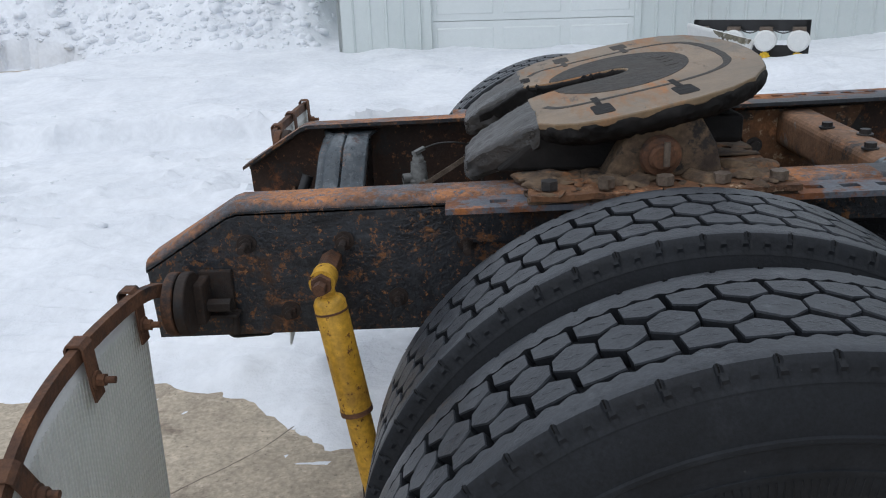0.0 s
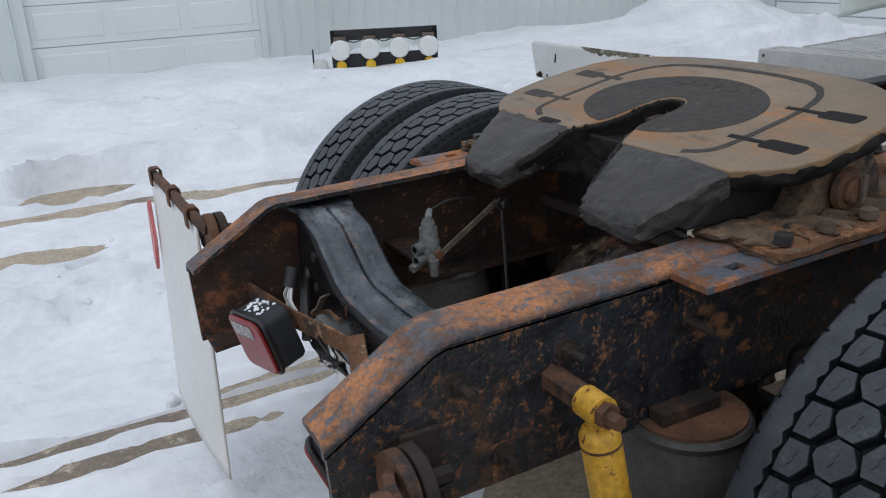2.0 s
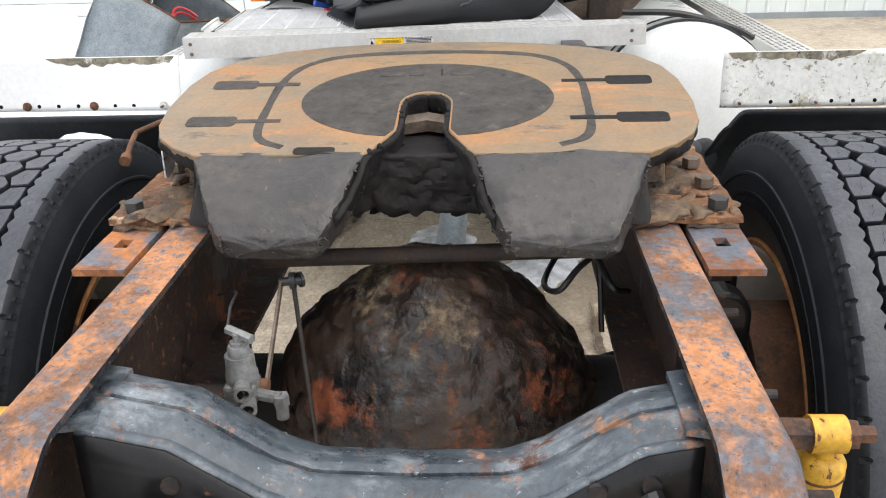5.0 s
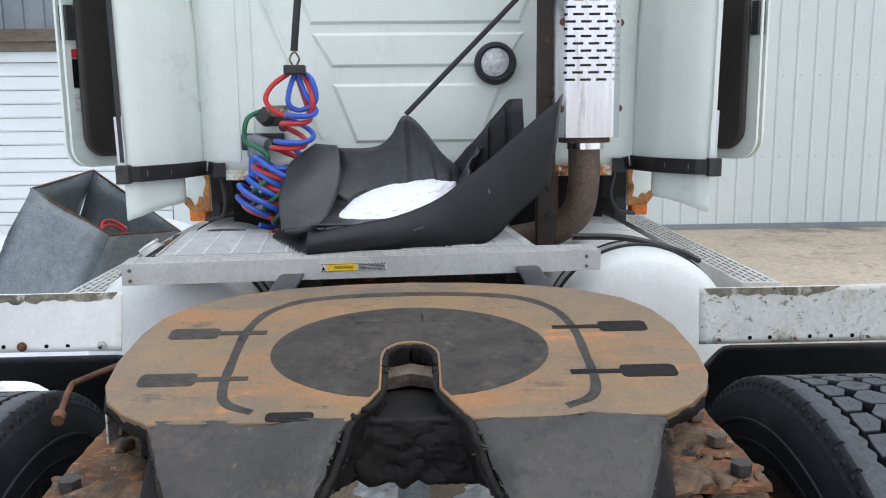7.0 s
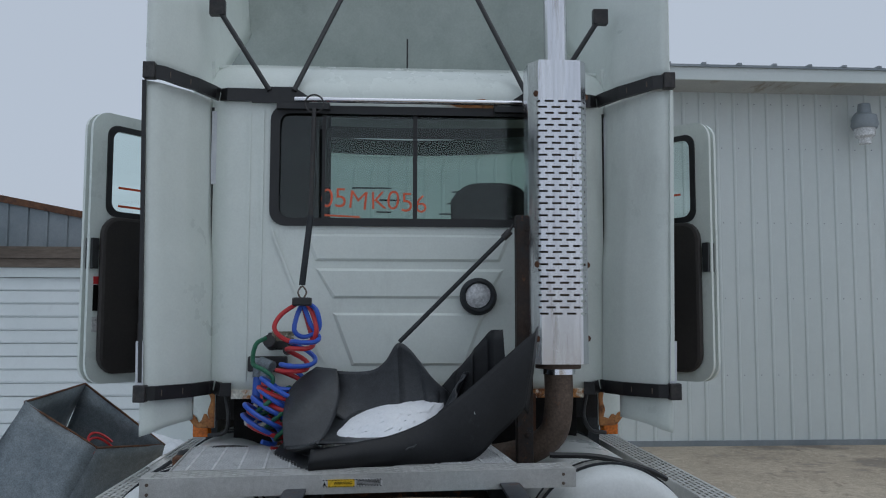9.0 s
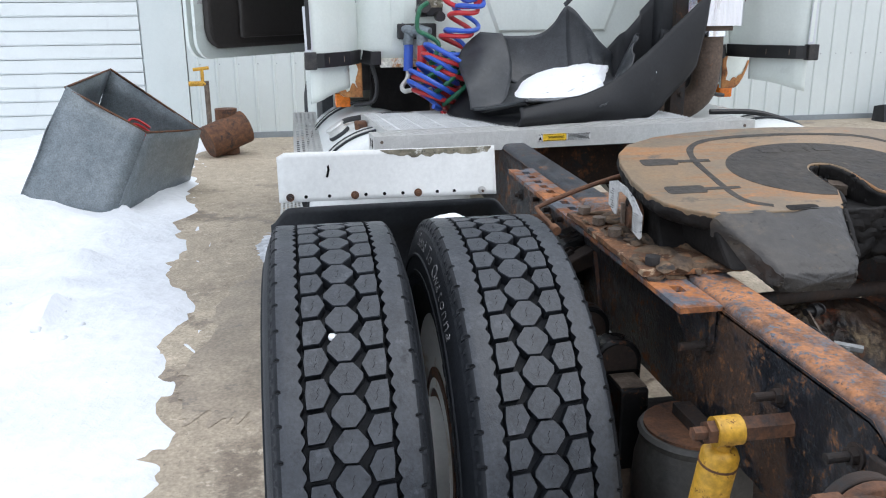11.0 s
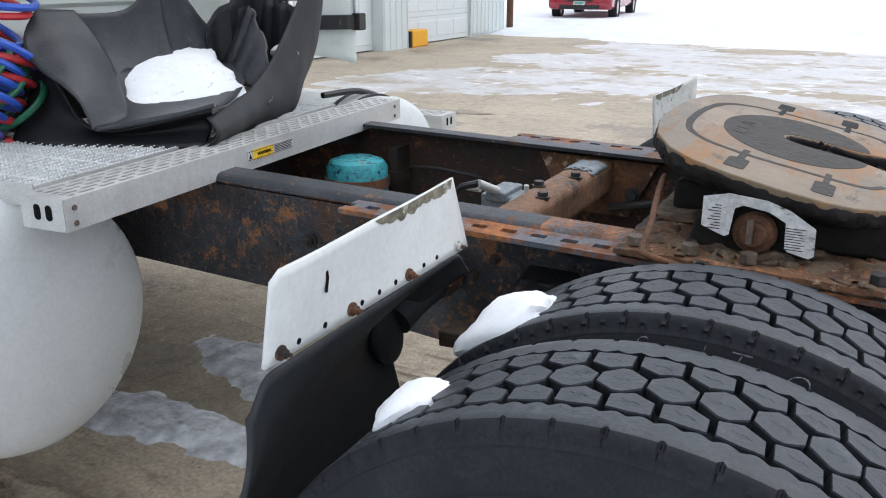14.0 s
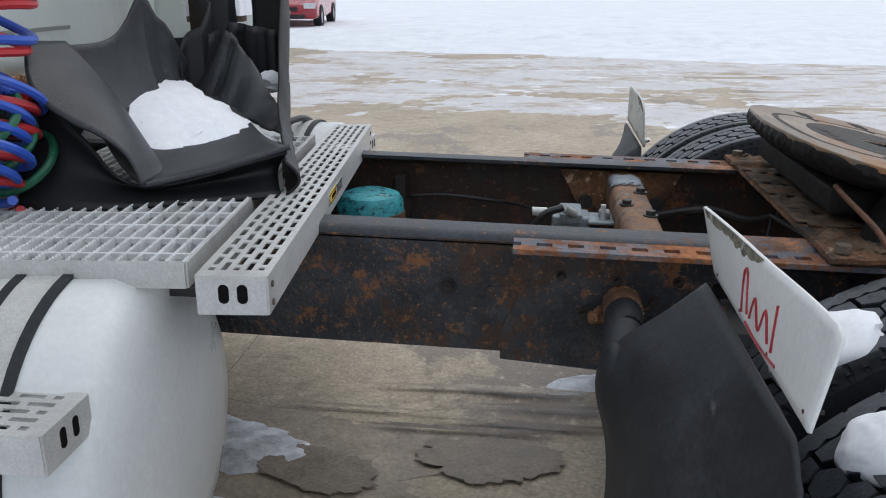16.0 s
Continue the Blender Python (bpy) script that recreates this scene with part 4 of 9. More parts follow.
on_shop("soffit", boxes((-19.6, 2.6, 0.0, 0.6, 4.66, 4.68)), M_SOFFIT, "stained ribbed soffit")
on_shop("soffit_rib", boxes(*[(s, s + 0.03, 0.02, 0.59, 4.765, 4.661) for s in lines((-19.4, 2.5, 0.229))]), M_SOFFIT)
on_shop("fascia", boxes((-19.6, 2.6, 0.60, 0.63, 4.65, 4.81)), M_WALL, "white fascia")
on_shop("roof", boxes((-19.7, 2.7, -9.4, 0.66, 4.81, 4.84)), M_ROOF_GREY, "grey ribbed roof edge")
on_shop("roof_rib", boxes(*[(s, s + 0.05, -6.0, 0.67, 4.835, 4.865) for s in lines((-19.5, 2.5, 0.46))]), M_ROOF_GREY)
screws = bmesh.new()
for zz in (0.9, 1.9, 2.9, 3.9, 4.5):
    for s in lines((-8.6, 2.2, 0.229)):
        box(screws, s + 0.1, s + 0.112, 0.0, 0.006, zz, zz + 0.012)
on_shop("screw_row", screws, M_ROOF_GREY, "rows of small siding screws")["kind"] = "stuff"
yard_lamp = thing("wall_lamp", "grey dusk-to-dawn wall lamp with a ribbed clear lens", "lamp")
lm = Matrix.Translation((WX - 0.30, -6.17, 4.13))
part("housing", lathe(bmesh.new(), [(0.02, 0.34), (0.075, 0.33), (0.09, 0.20), (0.15, 0.17), (0.17, 0.05), (0.15, 0.0), (0.13, 0.0)], lm, 24), M_ROOF_GREY, yard_lamp, "grey metal housing")
part("lens", lathe(bmesh.new(), [(0.13, 0.0), (0.12, -0.10), (0.08, -0.13), (0.075, -0.2), (0.01, -0.21)], lm, 24), M_CLEAR, yard_lamp, "clear ribbed lens")
part("arm", tube(bmesh.new(), [(WX - 0.3, -6.17, 4.35), (WX - 0.12, -6.17, 4.37), (WX - 0.01, -6.17, 4.30)], 0.022, smooth_n=6), M_ROOF_GREY, yard_lamp)

# low shed at the north end of the workshop
shed = thing("shed", "low shed with a white lap-panel door under weathered boards", "building")
lap_door = part("garage_door", boxes((WX + 0.032, WX + 0.05, 2.96, 7.66, 0.0, 2.14)), M_DOOR_PANEL, shed, "white garage door of lapped panels", smooth=False)
for r in range(13):
    z0 = 0.02 + r * 0.163
    pts = [(WX - 0.004, z0), (WX - 0.016, z0 + 0.02), (WX - 0.002, z0 + 0.155), (WX + 0.03, z0 + 0.158), (WX + 0.03, z0)]
    part("lap_panel", prism(bmesh.new(), pts, "y", 2.97, 7.65), M_DOOR_PANEL, lap_door, smooth=False)
for dx, ya_, yb_ in ((0.03, 2.46, 2.70), (0.02, 2.70, 2.95), (0.03, 7.67, 8.0), (0.01, 8.0, 8.65)):
    part("door_post", boxes((WX - dx, WX + 0.2, ya_, yb_, 0, 2.135)), M_WALL, shed, "white door post", smooth=False)
part("header", boxes((WX - 0.05, WX + 0.2, 2.46, 9.6, 2.14, 2.26)), M_WALL, shed, "white header", smooth=False)
part("fascia_board", boxes((WX - 0.08, WX + 0.2, 2.46, 9.7, 2.262, 2.37), (WX - 0.10, WX + 0.2, 2.46, 9.7, 2.374, 2.52)), M_WOOD, shed, "grey weathered fascia boards", smooth=False)
gable = ribbed(bmesh.new(), 2.46, 9.6, 2.52, 2.98, 0.0, step=0.25, rib=0.03, out=1)
ob = part("roof_sheet", gable, M_ROOF_GREY, shed, "grey corrugated steel above the fascia", smooth=False)
for v in ob.data.vertices:
    s = v.co.x
    z = v.co.z if v.co.z < 2.6 else 2.62 + 0.195 * (s - 2.46)
    v.co = Vector((WX + 0.35 - v.co.y, s, min(z, 4.2)))
part("roof_edge", prism(bmesh.new(), [(2.46, 2.62), (9.6, 4.01), (9.6, 4.10), (2.46, 2.71)], "x", WX + 0.30, WX + 0.42), M_RUSTY, shed, "rusted roof edge", smooth=False)
part("board_panel", boxes(*[(WX - 0.02, WX + 0.03, 8.7 + k * 0.23, 8.92 + k * 0.23, 0.02, 2.13) for k in range(4)]), M_WOOD, shed, "brown weathered board panel", smooth=False)
part("back_wall", boxes((WX + 0.32, WX + 0.5, 2.46, 9.6, 0, 2.5)), M_WALL, shed, smooth=False)
part("downpipe", rods(((WX - 0.07, 8.35, 0.0), (WX - 0.07, 8.35, 2.2), 0.035), ((WX - 0.07, 8.2, 0.4), (WX - 0.07, 8.2, 1.6), 0.02)), M_DARK_BOLT, shed, "dark pipe on the wall")

hydrant = thing("yard_hydrant", "rusty standpipe with a brass tap by the shed wall", "standpipe")
part("pipe", rods(((8.6, 2.2, 0), (8.6, 2.2, 0.75), 0.03)), M_STEEL, hydrant)
part("tap", rods(((8.6, 2.2, 0.72), (8.6, 2.4, 0.72), 0.03), ((8.6, 2.24, 0.72), (8.6, 2.24, 0.9), 0.02), ((8.6, 2.16, 0.9), (8.6, 2.34, 0.88), 0.02)), M_YELLOW, hydrant, "brass-coloured tap")
drum = thing("rusty_pipe", "two short rusted pipe offcuts standing by the wall", "pipe")
part("pipe", rods(((7.9, 1.95, 0), (7.9, 1.95, 0.5), 0.12), seg=24), M_RUSTY, drum)
part("pipe", rods(((7.7, 2.15, 0.16), (7.9, 1.75, 0.3), 0.18), seg=24), M_RUSTY, drum)

# ---- the truck: front towards +x, rear axle near x = 0 ----
truck = thing("semi_truck", "white day-cab semi tractor with a rusty bare frame", "truck")
TOP, LOW, WEB, FL = 1.025, 0.75, 0.435, 0.085


def rail(side):
    """A channel that opens inwards, its tail cut on a slope."""
    s = side
    tail = [(-0.972, 0.915), (-0.79, TOP), (2.6, TOP), (2.6, LOW), (-0.6, LOW), (-0.965, LOW if s < 0 else 0.72)]
    cut = [(-0.972, 0.897), (-0.785, TOP - 0.014), (2.6, TOP - 0.014)] + tail[3:]
    web = prism(bmesh.new(), cut, "y", s * WEB, s * (WEB - 0.010))
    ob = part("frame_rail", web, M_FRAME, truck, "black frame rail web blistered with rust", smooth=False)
    inner = prism(bmesh.new(), cut, "y", s * (WEB - 0.0125), s * (WEB - 0.014))
    part("inner_face", inner, M_RAIL_IN, ob, "dark rusted inside of the rail", smooth=False)
    r = 0.022
    prof = [(WEB - FL, -0.010), (WEB - FL, 0.0), (WEB - r, 0.0), (WEB - 0.62 * r, -0.08 * r), (WEB - 0.3 * r, -0.3 * r), (WEB - 0.08 * r, -0.62 * r), (WEB, -r), (WEB, -0.0255), (WEB - 0.010, -0.0255), (WEB - 0.012, -0.012)]
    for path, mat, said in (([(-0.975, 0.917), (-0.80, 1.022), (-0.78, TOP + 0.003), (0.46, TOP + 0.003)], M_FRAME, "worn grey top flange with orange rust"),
                            ([(0.46, TOP + 0.003), (2.6, TOP + 0.003)], M_FRONT, "black painted top flange with a few rust spots")):
        top = bmesh.new()
        rings = []
        for x, z in path:
            rings.append([top.verts.new((x, s * y, z + dz)) for y, dz in prof])
        for a, b in zip(rings, rings[1:]):
            for k in range(len(prof)):
                q = (a[k], a[(k + 1) % len(prof)], b[(k + 1) % len(prof)], b[k])
                top.faces.new(q if s > 0 else q[::-1])
        top.faces.new(rings[0]), top.faces.new(rings[-1])
        part("top_flange", top, mat, ob, said, smooth=True)
    foot = strap(bmesh.new(), [(-0.955, s * (WEB - 0.05), LOW + 0.005 if s < 0 else 0.725), (-0.6, s * (WEB - 0.05), LOW + 0.005), (2.6, s * (WEB - 0.05), LOW + 0.005)], FL, 0.010, (0, 1, 0))
    part("lower_flange", foot, M_RAIL_IN, ob, "rusted lower flange", smooth=False)
    for x, z, h in ((-0.571, 0.943, 0.035), (-0.765, 0.945, 0.035), (-0.47, 0.82, 0.025), (-0.33, 0.93, 0.05), (-0.69, 0.80, 0.02), (0.60, 0.90, 0.02), (0.75, 0.86, 0.02), (0.52, 0.83, 0.02), (1.05, 0.90, 0.012),
                    (0.45, 0.93, 0.03), (0.68, 0.94, 0.02), (0.55, 0.945, 0.02), (0.80, 0.945, 0.02)):
        b = hexbolt(bmesh.new(), (x, s * WEB, z), (0, s, 0), 0.0135, 0.012)
        cyl(b, (x, s * (WEB + 0.012), z), (x, s * (WEB + 0.014 + h), z), 0.0075, seg=12)
        part("bolt", b, M_DARK_RUST, ob, smooth=False)
    return ob


rail_r, rail_l = rail(-1), rail(1)
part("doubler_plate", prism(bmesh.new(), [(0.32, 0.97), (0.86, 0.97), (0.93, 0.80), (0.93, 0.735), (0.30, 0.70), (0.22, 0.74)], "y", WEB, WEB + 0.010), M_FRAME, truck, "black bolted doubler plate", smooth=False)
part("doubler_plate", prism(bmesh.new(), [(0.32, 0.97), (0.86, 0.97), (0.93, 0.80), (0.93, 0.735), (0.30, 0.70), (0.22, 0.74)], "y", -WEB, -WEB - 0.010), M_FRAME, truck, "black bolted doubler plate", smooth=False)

def ragged(x0, x1, y0, y1, z0, z1, n=24):
    bm = boxes((x0, x1, y0, y1, z0, z1))
    long_e = [e for e in bm.edges if abs(e.verts[0].co.x - e.verts[1].co.x) > 0.01]
    bmesh.ops.subdivide_edges(bm, edges=long_e, cuts=n, use_grid_fill=True)
    wide_e = [e for e in bm.edges if abs(e.verts[0].co.y - e.verts[1].co.y) > 0.01]
    bmesh.ops.subdivide_edges(bm, edges=wide_e, cuts=n // 2, use_grid_fill=True)
    return bm


# outboard mounting angles, with a row of slots towards the front
for s in (-1, 1):
    x0, x1, y0, y1, zt = -0.368, 0.905, WEB + 0.004, 0.522, 1.017
    xs = lines((x0, x1, 0.0166))
    ys = [y0, y0 + 0.030, y0 + 0.052, y1]

    def open_at(i, j, xs=xs):
        x = xs[i]
        return j == 1 and ((x > 0.29 and i % 4 in (0, 1)) or (-0.30 < x < -0.262))

    bm = bmesh.new()
    g = [[bm.verts.new((x, s * y, zt)) for y in ys] for x in xs]
    for i in range(len(xs) - 1):
        for j in range(3):
            if not open_at(i, j):
                bm.faces.new((g[i][j], g[i + 1][j], g[i + 1][j + 1], g[i][j + 1]))
    ang = part("mounting_angle", bm, M_RAIL_TOP, truck, "slotted outboard angle, grey paint gone to rust", smooth=False, solid=0.011)
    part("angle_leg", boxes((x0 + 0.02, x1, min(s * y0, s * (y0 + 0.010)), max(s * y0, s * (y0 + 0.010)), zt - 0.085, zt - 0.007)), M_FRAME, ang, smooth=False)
    # fifth-wheel mounting plate
    yy = sorted((s * 0.30, s * 0.528))
    mp = rough_up(part("mount_plate", ragged(-0.212, 0.272, yy[0], yy[1], 1.0300, 1.0410), M_PLATE, truck, "thick flaking orange-rust mounting plate", smooth=False), 0.0035, 38.0, 1.0)
    rough_up(part("plate_shim", ragged(-0.218, 0.268, min(s * 0.437, s * 0.519), max(s * 0.437, s * 0.519), 1.0230, 1.0298), M_CRUST, mp, "packed rust scale under the plate", smooth=False), 0.007, 45.0, 2.0)
    for k, x in enumerate((-0.176, -0.072, 0.035, 0.138, 0.240)):
        if s > 0 and k == 1:
            continue
        part("bolt", hexbolt(bmesh.new(), (x, s * 0.494, 1.0410), (0, 0, 1), 0.0165, 0.017, washer=False), M_DARK_BOLT if k == 0 else M_STEEL, mp, smooth=False)
    bm = bmesh.new()
    rnd = random.Random(5 + s)
    for k in range(90):
        x, y = rnd.uniform(-0.21, 0.25), s * (rnd.uniform(0.36, 0.47) if k < 45 else rnd.uniform(0.44, 0.520))
        r = rnd.uniform(0.010, 0.034) if k < 45 else rnd.uniform(0.003, 0.011)
        q = bmesh.ops.create_icosphere(bm, subdivisions=2, radius=r)
        bmesh.ops.transform(bm, matrix=Matrix.Translation((x, y, 1.0410)) @ Matrix.Rotation(rnd.uniform(0, 3), 4, "Z") @ Matrix.Diagonal((1.7, 0.8, rnd.uniform(0.2, 0.45), 1)), verts=q["verts"])
    rough_up(part("rust_scale", bm, M_CRUST, mp, "heaped rust scale and dirt"), 0.012, 40.0, 3.0)["kind"] = "stuff"
part("cross_strip", boxes((0.06, 0.272, -0.299, 0.299, 1.0300, 1.0405)), M_PLATE, truck, "front strip of the mounting plate", smooth=False)
strip = part("scale_sheet", sheet(bmesh.new(), lambda u, v: Vector((0.07 + 0.2 * u, -0.3 + 0.6 * v, 1.045 + 0.006 * noise.noise(Vector((u * 5, v * 12, 1))))), 10, 24, lambda i, j: (i * 7 + j * 3) % 11 == 0), M_CRUST, truck, "flaking rust scale", solid=0.003)


# ---- fifth wheel ----
FY = -0.002


def fw(x, y, w=0.0):
    """A point of the tilted top: forward, left, above the face."""
    return Vector((1.06 * x - 0.001 - 0.2 * w, y + FY, 1.170 + 0.216 * x + w))


def fw_prism(bm, pts, w0, w1):
    lo, hi = [bm.verts.new(fw(*p, w0)) for p in pts], [bm.verts.new(fw(*p, w1)) for p in pts]
    k = len(pts)
    for i in range(k):
        bm.faces.new((lo[i], lo[(i + 1) % k], hi[(i + 1) % k], hi[i]))
    bm.faces.new(lo[::-1]), bm.faces.new(hi)
    return bm


THROAT = [(0.046 - 0.045 + 0.045 * math.cos(a), 0.045 * math.sin(a)) for a in np.linspace(0, math.pi / 2, 7)] + [(-0.095, 0.045), (-0.160, 0.078), (-0.176, 0.090)]
RIM_HALF = [(0.283, 0.0), (0.278, 0.12), (0.266, 0.22), (0.243, 0.32), (0.20, 0.405), (0.15, 0.447), (0.09, 0.468), (0.0, 0.478), (-0.07, 0.473), (-0.115, 0.455), (-0.15, 0.420), (-0.176, 0.375)]
half_plate = RIM_HALF + list(reversed(THROAT))
fifth = thing("fifth_wheel", "worn cast-steel fifth wheel with orange-brown face and old black grease", "fifth wheel")
bm = bmesh.new()
for sgn in (1, -1):
    fw_prism(bm, [(x, sgn * y) for x, y in half_plate], -0.014, 0.0)
plate = part("top_plate", bm, M_TOP, fifth, "worn brown top plate with orange rust", smooth=False, doubles=0.0005, bevel=0.003)
rim_line = glide([(x, y, 0) for x, y in RIM_HALF], 8)
rim_all = [Vector((p.x, -p.y, 0)) for p in reversed(rim_line[1:])] + rim_line


def skirt_at(u, v):
    """Grease-caked edge: from the rim down and inwards under the plate, ragged all along."""
    k = u * (len(rim_all) - 1)
    a = min(int(k), len(rim_all) - 2)
    p = rim_all[a].lerp(rim_all[a + 1], k - a)
    inn = float(np.interp(v, (0, 0.12, 0.45, 0.7, 1.0), (0.984, 0.992, 0.990, 0.968, 0.86)))
    drop = float(np.interp(v, (0, 0.12, 0.45, 0.7, 1.0), (-0.006, -0.010, -0.024, -0.036, -0.055)))
    q = fw(p.x * inn, p.y * inn, drop)
    rag = 0.003 * noise.noise(q * 40) + 0.002 * noise.noise(q * 110) + 0.006 * max(0.0, noise.noise(q * 16))
    flat = Vector((p.x, p.y, 0)).normalized()
    return q + flat * rag * (0.3 + min(1.0, 4 * v)) + Vector((0, 0, 0.004 * noise.noise(q * 70))) * min(1.0, 3 * v)


skirt = part("skirt", sheet(bmesh.new(), skirt_at, 420, 12), M_MUCK, fifth, "ragged grease-caked skirt under the rim", solid=0.006)

# ramps at the tail
for sgn in (1, -1):
    bm = bmesh.new()
    keys = ((-0.172, 0.088, 0.377, 0.0, 1.080), (-0.212, 0.103, 0.358, 0.012, 1.050), (-0.257, 0.120, 0.335, 0.030, 1.028), (-0.293, 0.136, 0.315, 0.048, 1.014), (-0.309, 0.147, 0.302, 0.060, 1.016))
    line = glide([k[:3] for k in keys], 6)
    more = glide([(k[0], k[3], k[4]) for k in keys], 6)
    rings = []
    for a, b in zip(line, more):
        x, ya, yb = a
        zt, zl = fw(x, 0, 0).z - b.y, b.z
        r = 0.014
        row = [(ya + 0.006, zl)] + [(ya + (yb - ya) * f, zl - 0.008) for f in np.linspace(0.08, 0.92, 12)] + [(yb - 0.006, zl)]
        row += [(yb, zl + (zt - zl) * f) for f in np.linspace(0.12, 0.88, 6)] + [(yb - 0.004, zt - 0.003)]
        row += [(yb + (ya - yb) * f, zt) for f in np.linspace(0.05, 0.95, 14)] + [(ya + 0.004, zt - 0.003)] + [(ya, zt + (zl - zt) * f) for f in np.linspace(0.12, 0.88, 6)]
        rings.append([bm.verts.new((1.06 * x - 0.001, sgn * y + FY, z)) for y, z in row])
    for f in (0.75, 0.4, 0.1):
        mid = sum((v.co for v in rings[24]), Vector()) / len(rings[24])
        rings.append([bm.verts.new(mid.lerp(v.co, f) + Vector((-0.006 * (1 - f), 0, 0))) for v in rings[24]])
    for a, b in zip(rings, rings[1:]):
        for k in range(len(a)):
            bm.faces.new((a[k], a[(k + 1) % len(a)], b[(k + 1) % len(a)], b[k]))
    bm.faces.new(rings[0]), bm.faces.new(rings[-1])
    rough_up(rough_up(part("ramp", bm, M_RAMP, fifth, "grey scuffed cast ramp"), 0.005, 14.0, 2.0), 0.0035, 60.0, 4.0)
    lumps = bmesh.new()
    rnd = random.Random(77 + sgn)
    for k in range(230):
        kk = rnd.randrange(2, 25)
        a, b = line[min(kk, len(line) - 1)], more[min(kk, len(more) - 1)]
        zt, zl = fw(a.x, 0, 0).z - b.y, b.z
        if k < 110:
            q = Vector((1.06 * a.x, sgn * (a.y + rnd.uniform(-0.002, 0.003)) + FY, zt + (zl - zt) * rnd.uniform(0.0, 1.0)))
        elif k < 190:
            q = Vector((1.06 * line[-1].x + rnd.uniform(-0.004, 0.006), sgn * rnd.uniform(line[-1].y, line[-1].z) + FY, more[-1].z + rnd.uniform(-0.004, 0.010)))
        else:
            q = Vector((1.06 * a.x, sgn * (a.z + rnd.uniform(-0.004, 0.001)) + FY, zt + (zl - zt) * rnd.uniform(0.1, 1.0)))
        w = bmesh.ops.create_icosphere(lumps, subdivisions=1, radius=rnd.uniform(0.001, 0.0030))
        bmesh.ops.transform(lumps, matrix=Matrix.Translation(q) @ Matrix.Diagonal((1.3, rnd.uniform(0.6, 1.8), 0.8, 1)), verts=w["verts"])
    rough_up(part("ramp_crust", lumps, M_GREASE, fifth, "crust of grease and dirt on the ramp edges"), 0.004, 70.0)["kind"] = "stuff"
    path = glide([(-0.285, 0.123, 0), (-0.24, 0.107, 0), (-0.176, 0.088, 0), (-0.150, 0.072, 0), (-0.095, 0.046, 0), (-0.03, 0.045, 0), (0.001, 0.0445, 0), (0.024, 0.038, 0), (0.039, 0.023, 0), (0.045, 0.002, 0)], 6)

    def throat(u, v, path=path, sgn=sgn):
        k = u * (len(path) - 1)
        a = min(int(k), len(path) - 2)
        p = path[a].lerp(path[a + 1], k - a)
        drop = max(0.0, -0.176 - p.x) * 0.42
        q = fw(p.x, sgn * (p.y - 0.003 * smooth01(p.y / 0.03) + 0.014 * v * smooth01(p.y / 0.03)), -0.004 - drop - 0.115 * v * (0.25 + 0.75 * smooth01((p.x + 0.285) / 0.15)))
        return q + 0.007 * noise.noise_vector(q * 30) * (0.4 + v) + 0.003 * noise.noise_vector(q * 80)

    part("throat_wall", sheet(bmesh.new(), throat, 60, 16), M_MUCK, fifth, "lumpy greasy throat wall", solid=0.010)
    bm = bmesh.new()
    rnd = random.Random(31 + sgn)
    for k in range(70):
        q = throat(rnd.uniform(0.25, 1.0), rnd.uniform(0.0, 0.35))
        w = bmesh.ops.create_icosphere(bm, subdivisions=1, radius=rnd.uniform(0.003, 0.008))
        bmesh.ops.transform(bm, matrix=Matrix.Translation(q), verts=w["verts"])
    rough_up(part("grease_crust", bm, M_MUCK, fifth, "black grease along the throat"), 0.004, 60.0)["kind"] = "stuff"

# grease on the face
LIFT = 0.0008
oval = [(0.022 + 0.148 * math.cos(a), 0.232 * math.sin(a)) for a in np.linspace(0.0, math.pi - 0.42, 34)]
oval_half = oval + [(-0.118, 0.062), (-0.095, 0.049), (0.0, 0.049)] + [(0.001 + 0.049 * math.cos(a), 0.049 * math.sin(a)) for a in np.linspace(math.pi / 2, 0.0, 8)]
bm = bmesh.new()
for sgn in (1, -1):
    fw_prism(bm, [(x, sgn * y) for x, y in oval_half], 0.0, LIFT)
part("grease_pad", bm, M_GREASE, fifth, "dark oval of dried grease round the throat", smooth=False, doubles=0.0003)


def ribbon(bm, pts, half, w0, w1):
    p = [Vector((x, y, 0)) for x, y in pts]
    left, right = [], []
    for i, q in enumerate(p):
        d = (p[min(i + 1, len(p) - 1)] - p[max(i - 1, 0)]).normalized()
        n = Vector((-d.y, d.x, 0)) * half * (1 + 0.25 * noise.noise(q * 30))
        left.append((q + n)[:2]), right.append((q - n)[:2])
    for i in range(len(p) - 1):
        fw_prism(bm, [left[i], left[i + 1], right[i + 1], right[i]], w0, w1)
    return bm


